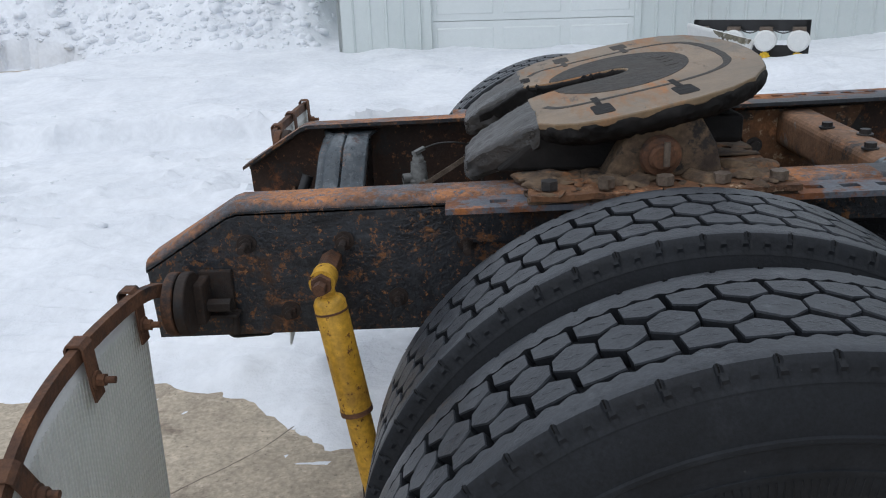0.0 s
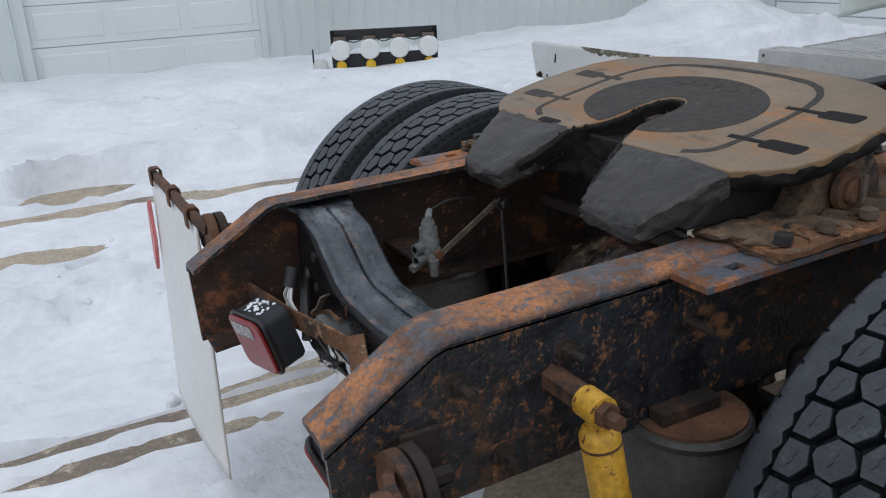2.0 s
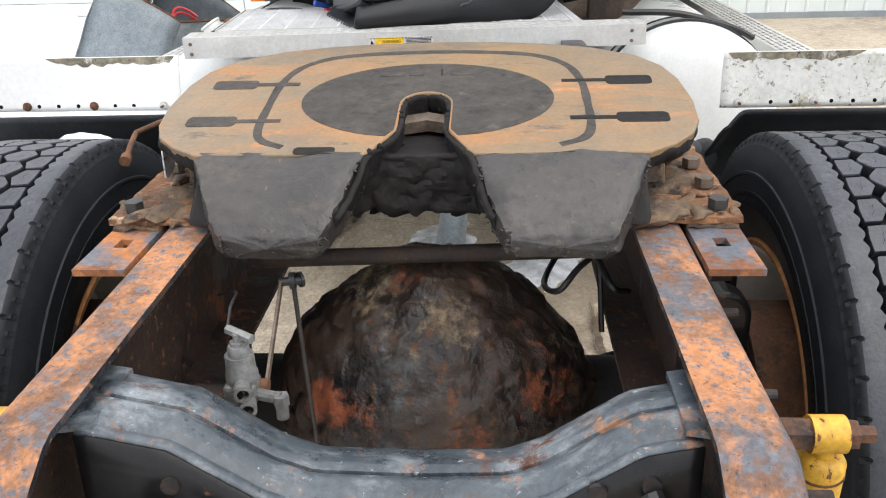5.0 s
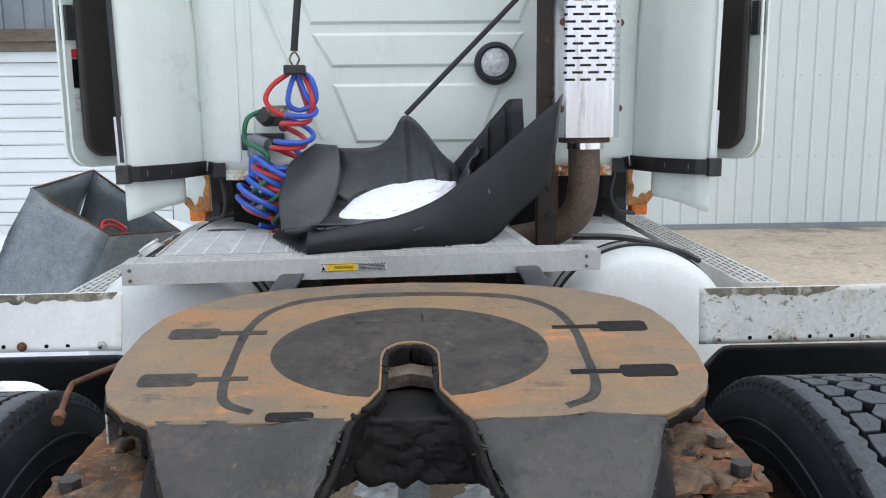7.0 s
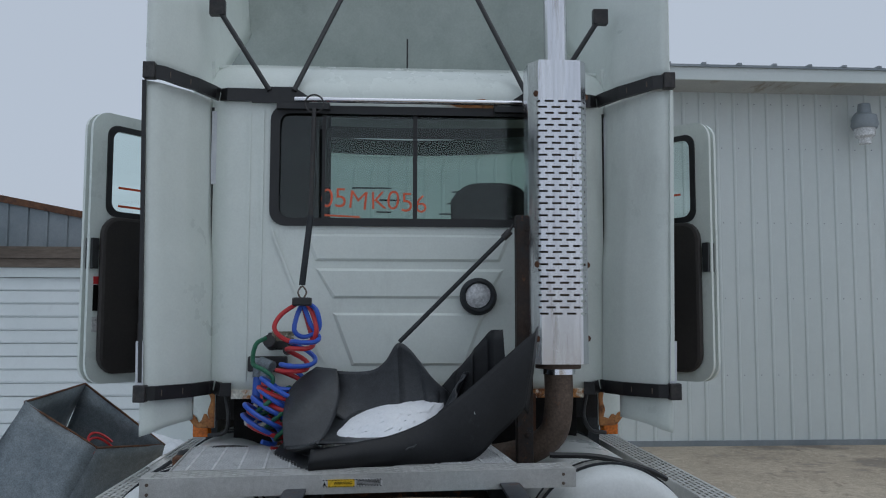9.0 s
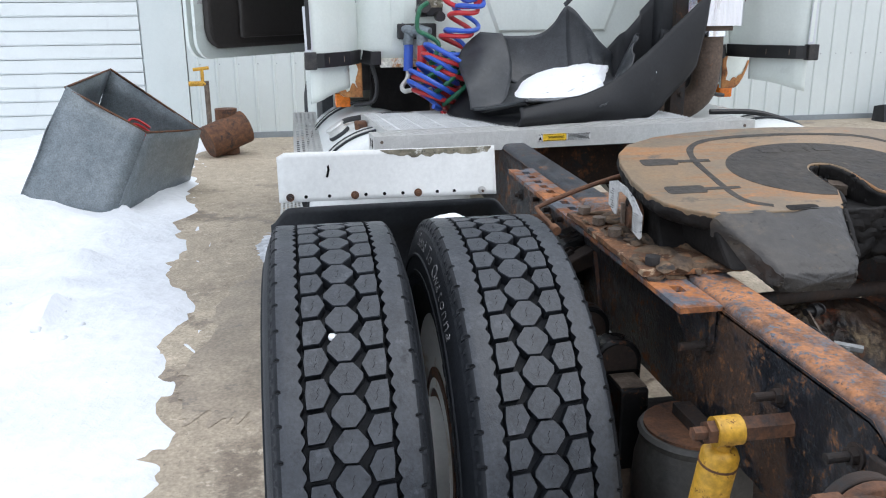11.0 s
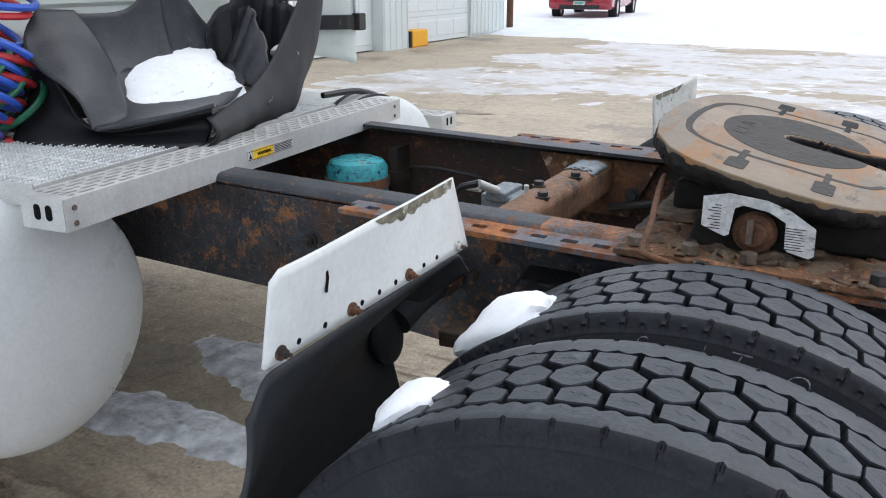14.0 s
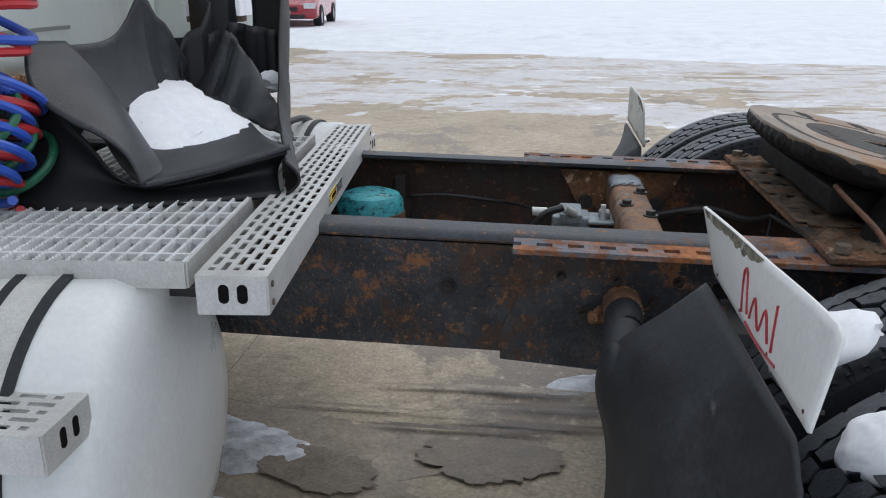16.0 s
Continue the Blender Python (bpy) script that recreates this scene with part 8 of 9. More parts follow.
# ---- mudflaps and tail lamps ----
for s in (-1, 1):
    up = 0.0 if s < 0 else 0.075
    zc, yc = 0.825 + up, s * 0.505
    ob = part("flap_bracket", boxes((-0.865, -0.845, min(s * 0.436, s * 0.50), max(s * 0.436, s * 0.50), zc - 0.05, zc + 0.035), (-0.865, -0.80, min(s * 0.436, s * 0.446), max(s * 0.436, s * 0.446), zc - 0.045, zc + 0.045), (-0.865, -0.79, min(s * 0.436, s * 0.47), max(s * 0.436, s * 0.47), zc - 0.050, zc - 0.042)), M_DARK_RUST, truck, "rusty flap-hanger bracket", smooth=False, bevel=0.004)
    for x0, x1 in ((-0.882, -0.862), (-0.906, -0.886)):
        part("round_plate", rods(((x0, yc, zc), (x1, yc, zc), 0.062), seg=32), M_RUSTY if x0 < -0.9 else M_DARK_RUST, ob, "round rusty clamp plate", bevel=0.003)
    part("bolt", rods(((-0.80, s * 0.47, zc - 0.02), (-0.845, s * 0.47, zc - 0.02), 0.014), seg=6), M_DARK_RUST, ob)
    part("bolt", rods(((-0.80, s * 0.45, zc - 0.04), (-0.80, s * 0.455, zc - 0.09), 0.007)), M_DARK_RUST, ob)
    line = [(-0.905, s * 0.50, 0.85), (-0.925, s * 0.54, 0.866), (-0.94, s * 0.62, 0.872), (-0.95, s * 0.80, 0.868), (-0.952, s * 0.95, 0.846), (-0.952, s * 1.05, 0.80), (-0.952, s * 1.12, 0.74)]
    line = [(x, y, z + up) for x, y, z in line] if s < 0 else [(-0.905, 0.49, 0.93), (-0.915, 0.53, 0.943), (-0.92, 0.62, 0.946), (-0.92, 0.80, 0.946), (-0.92, 0.95, 0.945), (-0.92, 1.08, 0.94)]
    hang = part("flap_hanger", strap(bmesh.new(), glide(line, 5), 0.026, 0.015, (0, 0, 1)), M_RUSTY, truck, "bent rusty flap hanger bar", smooth=False)

    def flap_at(u, v, s=s):
        y = 0.535 + 0.58 * u
        top = float(np.interp(y, (0.53, 0.80, 0.95, 1.05, 1.12), (0.845, 0.848, 0.825, 0.78, 0.72)))
        if s > 0:
            top = 0.925
        z = top + (0.235 - top) * v
        return Vector(((-0.952 if s < 0 else -0.92) - 0.012 * v - 0.02 * v * v * math.sin(u * 2.5), s * y, z))

    fl = part("mudflap", sheet(bmesh.new(), flap_at, 26, 20), M_FLAP_WHITE, hang, "white ribbed plastic mudflap", solid=0.006)
    ribs = bmesh.new()
    for k in range(58):
        u = 0.01 + 0.98 * k / 57
        strap(ribs, [flap_at(u, v) + Vector((0.0035, 0, 0)) for v in np.linspace(0.03, 0.99, 7)], 0.0035, 0.0016, (0, 1, 0))
    part("flap_rib", ribs, M_FLAP_WHITE, fl, "fine upright ribs", smooth=False)
    for y in (0.585, 0.80, 1.045):
        z = float(np.interp(y, (0.53, 0.80, 0.95, 1.05), (0.87, 0.868, 0.846, 0.80))) + up if s < 0 else 0.946
        lean = float(np.interp(y, (0.53, 0.80, 0.95, 1.05), (2, -4, -16, -30))) if s < 0 else 0.0
        fx = 0.0 if s < 0 else 0.032
        m = Matrix.Translation((fx - 0.951, s * y, z)) @ Matrix.Rotation(radians(s * lean), 4, "X")
        u_bend = strap(bmesh.new(), [(-0.013, 0, -0.030), (-0.014, 0, 0.012), (-0.010, 0, 0.0185), (0.010, 0, 0.0185), (0.015, 0, 0.012), (0.016, 0, -0.055), (0.018, 0, -0.085)], 0.034, 0.004, (0, 1, 0))
        cl = placed(part("flap_clip", u_bend, M_RUSTY, hang, "rusty clip folded over the bar", smooth=False), m)
        placed(part("clip_bolt", hexbolt(bmesh.new(), (0.018, 0, -0.052), (1, 0, 0), 0.011, 0.013), M_RUSTY, cl, smooth=False), m)
        placed(part("bolt_shank", rods(((0.030, 0, -0.052), (0.050, 0, -0.052), 0.006)), M_RUSTY, cl), m)
    if s > 0:
        tag = prism(bmesh.new(), [(1.10, 0.86), (1.13, 0.84), (1.165, 0.66), (1.150, 0.63), (1.12, 0.68), (1.095, 0.74)], "x", -0.945, -0.935)
        part("reflector", tag, M_RED_FADED, hang, "faded red reflector", smooth=False)


def tail_lamp(m, snowy):
    lamp = part("tail_lamp", prism(bmesh.new(), rounded(0.128, 0.128, 0.022, 5), "x", 0.0, 0.062), M_BLACK_RUBBER, truck, "black tail lamp housing", smooth=False, bevel=0.010)
    placed(lamp, m)
    placed(part("lamp_bezel", prism(bmesh.new(), rounded(0.140, 0.140, 0.026, 5), "x", -0.009, 0.001), M_BLACK, lamp, "black bezel", smooth=False, bevel=0.004), m)
    placed(part("lens", prism(bmesh.new(), rounded(0.128, 0.128, 0.022, 5), "x", -0.017, -0.0095), M_RED_LENS, lamp, "red lens", smooth=False, bevel=0.005), m)
    placed(part("reverse_lens", prism(bmesh.new(), rounded(0.080, 0.030, 0.006, 4, 0.010, 0.036), "x", -0.019, -0.0172), M_LENS_GREY, lamp, "clear reversing window", smooth=False), m)
    if snowy:
        bm = bmesh.new()
        rnd = random.Random(3)
        for k in range(46):
            q = bmesh.ops.create_icosphere(bm, subdivisions=1, radius=rnd.uniform(0.0016, 0.0046))
            bmesh.ops.transform(bm, matrix=Matrix.Translation((rnd.uniform(0.008, 0.052), rnd.uniform(-0.035, 0.03), 0.066)) @ Matrix.Diagonal((1, 1, 0.7, 1)), verts=q["verts"])
        sn = tagged(finish("snow_crumbs", bm, M_SNOW_CLEAN, True), "crumbs of snow on the lamp housing", "snow", kind="stuff")
        sn.data.transform(m)


def turned(rx, ry, rz):
    return Matrix.Rotation(radians(rz), 4, "Z") @ Matrix.Rotation(radians(ry), 4, "Y") @ Matrix.Rotation(radians(rx), 4, "X")


tail_lamp(Matrix.Translation((-0.892, 0.195, 0.766)) @ turned(-5, -15, 15), True)
tail_lamp(Matrix.Translation((-0.86, -0.16, 0.665)) @ turned(-20, -35, -30), False)
lb = part("lamp_bar", strap(bmesh.new(), [(-0.845, 0.415, 0.792), (-0.816, 0.188, 0.800), (-0.785, 0.06, 0.803), (-0.766, 0.0, 0.800), (-0.80, -0.10, 0.780), (-0.84, -0.22, 0.765), (-0.875, -0.34, 0.750)], 0.040, 0.006, (0, 0, 1)), M_PLATE, truck, "bent rusty lamp bar", smooth=False)
part("bar_flange", strap(bmesh.new(), [(-0.752, 0.0, 0.818), (-0.785, -0.10, 0.797), (-0.825, -0.22, 0.782), (-0.860, -0.34, 0.767)], 0.034, 0.005, (1, 0, 0.15)), M_PLATE, lb, "rusty flange of the bar", smooth=False)


def torn(u, v):
    """A crumpled black sheet hanging under the lamp bar."""
    p = Vector((-0.80 + 0.05 * v, 0.17 - 0.30 * u, 0.795 - 0.02 * u - 0.10 * v))
    return p + 0.030 * noise.noise_vector(Vector((u * 3.5, v * 2.5, 5))) + 0.008 * noise.noise_vector(Vector((u * 14, v * 10, 9)))


tarp = part("torn_tape", sheet(bmesh.new(), torn, 30, 14, lambda i, j: noise.noise(Vector((i * 0.30, j * 0.34, 2))) > 0.34), M_BLACK, lb, "torn black tape", solid=0.002)
for u0, u1, v0, v1 in ((0.10, 0.26, 0.55, 0.80), (0.30, 0.42, 0.12, 0.22), (0.34, 0.66, 0.74, 0.98), (0.52, 0.74, 0.28, 0.52), (0.72, 0.86, 0.60, 0.70), (0.04, 0.12, 0.80, 0.98)):
    scrap = sheet(bmesh.new(), lambda u, v: torn(u0 + (u1 - u0) * u, v0 + (v1 - v0) * v) + Vector((-0.005, 0, 0.002)), 14, 8, lambda i, j: noise.noise(Vector((i * 0.45, j * 0.6, u0 * 40))) > 0.12)
    part("paper_scrap", scrap, M_FLAP_WHITE, tarp, "torn white label", solid=0.0008)
part("wire_strip", strap(bmesh.new(), [(-0.775, 0.20, 0.795), (-0.748, 0.153, 0.812), (-0.742, 0.10, 0.806)], 0.008, 0.003, (0, 0, 1)), M_PLATE, lb, "rusty bent strip", smooth=False)
part("harness", tube(bmesh.new(), [(-0.66, 0.36, 0.94), (-0.70, 0.33, 0.90), (-0.74, 0.30, 0.84), (-0.77, 0.24, 0.82), (-0.80, 0.16, 0.76)], 0.011, 8, 8), M_BLACK, truck, "black wiring harness")
part("plug", rods(((-0.775, 0.285, 0.875), (-0.79, 0.275, 0.835), 0.016)), M_BLACK, lb, "black plug")
for k, dy in enumerate((-0.010, 0.0, 0.012)):
    part("wire_end", tube(bmesh.new(), [(-0.79, 0.275 + dy, 0.835), (-0.80, 0.265 + dy * 2, 0.815), (-0.795, 0.255 + dy * 3, 0.79), (-0.805, 0.245 + dy, 0.775)], 0.0032, 6, 5), M_FLAP_WHITE, lb, "cut white wire")
part("cable", tube(bmesh.new(), [(-0.74, -0.30, 0.90), (-0.79, -0.32, 0.86), (-0.80, -0.33, 0.80), (-0.76, -0.30, 0.74)], 0.013, 8, 8), M_BLACK, truck, "corrugated black cable")
part("lamp_clip", strap(bmesh.new(), [(-0.742, 0.165, 0.845), (-0.752, 0.172, 0.838), (-0.762, 0.176, 0.815), (-0.775, 0.182, 0.806)], 0.020, 0.003, (1, 0.4, 0)), M_STEEL, lb, "bent steel clip", smooth=False)
part("hanging_hose", tube(bmesh.new(), [(-0.70, -0.30, 0.80), (-0.66, -0.34, 0.735), (-0.60, -0.36, 0.725), (-0.52, -0.36, 0.77)], 0.012, 8, 8), M_BLACK, truck, "hanging black hose")
for pts_h, r_h in (([(0.20, -0.20, 0.86), (0.15, -0.30, 0.92), (0.05, -0.33, 0.85), (0.0, -0.34, 0.70)], 0.006),
                   ([(0.22, -0.12, 0.95), (0.15, 0.05, 0.93), (0.18, 0.2, 0.96)], 0.006), ([(-0.05, -0.36, 0.93), (-0.12, -0.28, 0.90), (-0.14, -0.24, 0.86), (-0.05, -0.22, 0.84), (0.06, -0.28, 0.90)], 0.006),
                   ([(-0.02, -0.30, 0.92), (-0.16, -0.33, 0.88), (-0.10, -0.37, 0.84)], 0.006)):
    part("brake_hose", tube(bmesh.new(), pts_h, r_h, 8, 8), M_BLACK, axle, "black brake hose over the axle")


# quarter fenders ahead of the wheels: black rubber with a white plastic flap
def quarter_fender(s):
    x_p = 0.517 if s > 0 else 0.505
    ya, yb = (0.654, 1.246) if s > 0 else (-0.662, -1.245)
    y_in, y_out = (0.612, 1.272) if s > 0 else (-0.680, -1.265)

    def rub(u, v):
        y = y_in + (y_out - y_in) * u
        z = 1.021 - 0.773 * v
        x = float(np.interp(z, (0.2, 0.5, 0.76, 0.82, 0.87, 0.91, 0.945, 0.988, 1.023), (0.675, 0.69, 0.70, 0.697, 0.683, 0.656, 0.615, 0.568, x_p + 0.012))) + (x_p - 0.515)
        x -= (x - x_p - 0.012) * u ** 1.3 * float(np.interp(z, (0.25, 0.6, 0.75, 0.88, 1.0), (0.0, 0.20, 0.45, 0.80, 1.0)))
        x += 0.012 * math.sin(v * 9 + u * 4) * v - 0.012 * smooth01((u - 0.5) * 2) * smooth01(v * 3)
        x += 0.030 * math.exp(-((abs(y) - 0.67) / 0.10) ** 2 - ((z - 0.83) / 0.10) ** 2)
        drop = 0.045 * smooth01((abs(2 * u - 1) - 0.80) / 0.2) ** 2
        return Vector((x, y, z - drop * (1 - v)))

    ob = part("quarter_fender", sheet(bmesh.new(), rub, 56, 48), M_BLACK_RUBBER, truck, "hanging black rubber quarter fender", solid=0.008)

    def pl(u, v):
        y = ya + (yb - ya) * u
        curl = (1 - v) ** 2
        rnd_c = 0.012 * max(0, (u - 0.96) / 0.04) ** 2 * (1 - v)
        lean = ((0.036 * (1 - u) - 0.004 - 0.018 * smooth01((u - 0.45) / 0.55)) if s > 0 else 0.010 * (1 - u)) * (1 - v)
        return Vector((x_p + 0.002 + lean - 0.012 * math.sin(u * 3.1) * curl, y, (1.168 if s > 0 else 1.160) + 0.008 * u - (0.130 + 0.006 * u) * v - rnd_c))

    wp = part("flap_plate", sheet(bmesh.new(), pl, 30, 10), M_FLAP_WHITE if s > 0 else M_FLAP_MOSSY, ob, "white plastic flap with mossy top edge", solid=0.006)
    gp = [(0.46, 0.02), (0.50, 0.13), (0.56, 0.18), (0.66, 0.20), (0.76, 0.15), (0.86, 0.18), (0.97, 0.16), (0.985, 0.02)]
    bm = bmesh.new()
    for side in (-1, 1):
        top = [pl(1 - u, 0.005) + Vector((side * 0.0036, 0, 0)) for u in np.linspace(0.46, 0.985, 26)]
        low = []
        for u in np.linspace(0.46, 0.985, 26):
            d = float(np.interp(u, [p[0] for p in gp], [p[1] for p in gp])) * (0.8 + 0.5 * noise.noise(Vector((u * 30, s, 0))))
            low.append(pl(1 - u, max(0.01, d)) + Vector((side * 0.0036, 0, 0)))
        tv, lv = [bm.verts.new(p) for p in top], [bm.verts.new(p) for p in low]
        for i in range(25):
            bm.faces.new((tv[i], tv[i + 1], lv[i + 1], lv[i]))
    part("grime", bm, M_GRIME, wp, "mossy grime along the top", smooth=False)
    for k, f in enumerate((0.05, 0.34, 0.63, 0.93)):
        p = pl(1 - f, 0.90)
        b = part("flap_bolt", hexbolt(bmesh.new(), (p.x - 0.003, p.y, p.z), (-1, 0, 0), 0.0075, 0.008), M_ALU if k == 3 or s < 0 else M_RUSTY, wp, "bolt with a rust-stained washer", smooth=False)
        part("bolt_tail", rods(((p.x + 0.004, p.y, p.z), (p.x - 0.022, p.y, p.z), 0.0032)), M_RUSTY, b)
    for f in (0.12, 0.225, 0.39, 0.475, 0.56, 0.72, 0.80):
        p = pl(1 - f, 0.90)
        part("flap_hole", rods(((p.x - 0.0036, p.y, p.z), (p.x - 0.0028, p.y, p.z), 0.0048), seg=12), M_INK, wp, "dark hole", smooth=False)
    part("stub_sleeve", tube(bmesh.new(), [(0.668, s * 0.475, 0.893), (0.670, s * 0.54, 0.892), (0.676, s * 0.60, 0.880), (0.685, s * 0.65, 0.856)], 0.040, 20, 8), M_BLACK_RUBBER, ob, "black rubber sleeve round the fender stub")
    toe = bmesh.new()
    bmesh.ops.create_uvsphere(toe, u_segments=32, v_segments=20, radius=1.0)
    bmesh.ops.transform(toe, matrix=Matrix.Translation((0.700, s * 0.664, 0.826)) @ Matrix.Rotation(radians(-s * 25), 4, "X") @ Matrix.Diagonal((0.030, 0.050, 0.080, 1)), verts=toe.verts)
    part("sleeve_toe", toe, M_BLACK_RUBBER, ob, "rounded fold where the sleeve meets the sheet")
    part("stub_clamp", rods(((0.668, s * 0.452, 0.893), (0.668, s * 0.520, 0.893), 0.0425), ((0.712, s * 0.46, 0.880), (0.73, s * 0.50, 0.876), 0.011), ((0.69, s * 0.47, 0.868), (0.735, s * 0.49, 0.873), 0.014)), M_PLATE, ob, "rusty clamp band")
    return ob, wp, pl


qf_l, plate_l, pl_fn = quarter_fender(1)
qf_r, plate_r, pr_fn = quarter_fender(-1)
p = pl_fn(0.78, 0.36)
part("scribble", strap(bmesh.new(), [(p.x - 0.004, p.y, p.z + 0.02), (p.x - 0.004, p.y - 0.003, p.z), (p.x - 0.004, p.y + 0.002, p.z - 0.02)], 0.006, 0.001, (0, 1, 0)), M_INK, plate_l, "small marker scribble", smooth=False)
# red script on the forward face, drawn as plain strokes
bm = bmesh.new()


def mark(y, z):
    """On the forward face of the left flap: y along it from its inner end, z from its foot."""
    return pl_fn(y / 0.587, 1.0 - z / 0.145) + Vector((0.0040, 0, 0))


for stroke in ([(0.235, 0.02), (0.245, 0.095), (0.262, 0.10), (0.270, 0.03)], [(0.285, 0.03), (0.31, 0.075), (0.335, 0.03), (0.36, 0.075), (0.385, 0.03)], [(0.40, 0.10), (0.405, 0.025)], [(0.26, 0.012), (0.34, 0.006), (0.43, 0.014)]):
    tube(bm, [mark(*q) for q in stroke], 0.0024, 5, 5)
part("red_script_mark", bm, M_RED_SCRIPT, plate_l, "dark red script mark drawn as plain strokes")


# ---- snow lying on the tyres and in the fender ----
def snow_cap(name, centre, size, label, seed, lie=None):
    bm = bmesh.new()
    bmesh.ops.create_icosphere(bm, subdivisions=4, radius=1.0)
    for v in bm.verts:
        d = 1 + 0.22 * noise.noise(v.co * 1.3 + Vector((seed, 0, 0))) + 0.06 * noise.noise(v.co * 5 + Vector((seed, 3, 0)))
        v.co = Vector((v.co.x * size[0] * d, v.co.y * size[1] * d, v.co.z * size[2] * d))
    ob = tagged(finish(name, bm, M_SNOW_CLEAN, True), label, "snow", kind="stuff")
    ob.data.transform(Matrix.Translation(centre) @ (lie or Matrix.Identity(4)))
    return ob


tilt = Matrix.Rotation(radians(38), 4, "Y")
snow_cap("tyre_snow", (0.358, 0.815, 0.968), (0.100, 0.082, 0.046), "clump of clean snow on a tyre shoulder", 1.0, tilt)
snow_cap("tyre_snow", (0.368, 1.115, 0.956), (0.066, 0.066, 0.040), "clump of clean snow on a tyre", 2.0, tilt)
snow_cap("snow_lump", (-0.50, -0.63, 0.44), (0.04, 0.05, 0.07), "lump of snow behind a tyre", 4.0)
snow_cap("tread_pebble", (-0.282, 1.146, 0.964), (0.008, 0.009, 0.005), "white pebble caught in the tread", 5.0, Matrix.Rotation(radians(-37), 4, "Y"))


# ---- loose fender lying on the deck ----
def loose_fender():
    t = thing("loose_fender", "loose black plastic wheel-arch fender lying on the deck, holding snow", "fender")

    def curve(u, *pts):
        line = glide(pts, 8)
        k = u * (len(line) - 1)
        a = min(int(k), len(line) - 2)
        return line[a].lerp(line[a + 1], k - a)

    def skirt(u, v):
        """The long outer skirt nearest the tail, rising to a blunt tip."""
        low = curve(u, (1.437, 0.352, 1.090), (1.50, 0.16, 1.088), (1.575, -0.08, 1.086), (1.628, -0.26, 1.088), (1.66, -0.38, 1.185), (1.685, -0.485, 1.290))
        top = curve(u, (1.440, 0.342, 1.168), (1.50, 0.16, 1.185), (1.57, -0.05, 1.235), (1.615, -0.22, 1.345), (1.65, -0.37, 1.465), (1.68, -0.53, 1.595))
        p = low.lerp(top, v)
        return p + Vector((-0.035, 0.0, 0.0)) * math.sin(v * math.pi) * (1 - 0.5 * u) + 0.004 * noise.noise_vector(p * 9)

    part("outer_skirt", sheet(bmesh.new(), skirt, 48, 12), M_FENDER, t, solid=0.006)

    def tip(u, v):
        """The flat blade at the end of the skirt."""
        a, b = skirt(1.0, v), skirt(1.0, v) + Vector((0.13, -0.035, 0.02 - 0.06 * (1 - v)))
        return a.lerp(b, u)

    part("blade", sheet(bmesh.new(), tip, 6, 10), M_FENDER, t, solid=0.006)

    def flap(u, v):
        """The flap that curls up towards the hoses, its sky sheen painted in grey."""
        out = curve(u, (1.722, 0.478, 1.130), (1.737, 0.480, 1.172), (1.758, 0.486, 1.212), (1.805, 0.492, 1.248), (1.870, 0.494, 1.277), (1.925, 0.488, 1.316), (1.968, 0.458, 1.374), (2.015, 0.372, 1.432))
        inn = curve(u, (1.715, 0.375, 1.142), (1.76, 0.32, 1.165), (1.82, 0.285, 1.23), (1.88, 0.268, 1.31), (1.93, 0.272, 1.38), (1.97, 0.285, 1.425))
        p = out.lerp(inn, v)
        return p + Vector((0, 0, 0.045 * math.sin(v * math.pi) * math.sin(u * math.pi) ** 2)) + 0.004 * noise.noise_vector(p * 8)

    part("curled_flap", sheet(bmesh.new(), flap, 30, 16), M_FENDER_SHEEN, t, "curled flap, painted paler for sky sheen", solid=0.006)

    def under(u, v):
        """The dark wall between the lip and the deck."""
        low = curve(u, (1.985, 0.53, 1.090), (1.85, 0.53, 1.086), (1.65, 0.45, 1.086), (1.445, 0.362, 1.088))
        top = curve(u, (1.985, 0.42, 1.36), (1.86, 0.45, 1.23), (1.73, 0.452, 1.125), (1.437, 0.325, 1.185))
        p = low.lerp(top, v)
        return p + Vector((0.03, -0.05, 0)) * math.sin(v * math.pi)

    part("under_wall", sheet(bmesh.new(), under, 30, 10), M_FENDER, t, solid=0.006)
    part("lip", tube(bmesh.new(), [(1.728, 0.462, 1.130), (1.66, 0.425, 1.140), (1.56, 0.376, 1.160), (1.432, 0.318, 1.196)], 0.007, 8, 6), M_FENDER_SHEEN, t, "paler grey lip")

    def pan(u, v):
        a, b = Vector((1.728, 0.455, 1.130)).lerp(Vector((1.434, 0.315, 1.192)), u), Vector((1.93, 0.28, 1.26)).lerp(Vector((1.78, -0.26, 1.24)), u)
        return a.lerp(b, v) - Vector((0, 0, 0.035 * math.sin(v * math.pi)))

    part("floor_pan", sheet(bmesh.new(), pan, 18, 14), M_FENDER_SHEEN, t, solid=0.006)

    def liner(u, v):
        """The liner that stands up to a peak at the back."""
        top = curve(u, (2.005, 0.36, 1.43), (1.965, 0.25, 1.418), (1.94, 0.13, 1.425), (1.92, 0.07, 1.47), (1.90, 0.025, 1.540), (1.895, -0.03, 1.515), (1.89, -0.12, 1.40), (1.885, -0.20, 1.33))
        low = curve(u, (1.90, 0.33, 1.27), (1.86, 0.20, 1.20), (1.85, 0.05, 1.19), (1.85, -0.10, 1.19), (1.85, -0.22, 1.20))
        p = low.lerp(top, v)
        return p + Vector((-0.012 * math.tanh(5 * math.sin(u * 16)) * smooth01((u - 0.45) * 5), 0, 0)) + Vector((0.03, 0, 0)) * math.sin(v * math.pi)

    part("liner", sheet(bmesh.new(), liner, 44, 14), M_FENDER_SHEEN, t, solid=0.006)

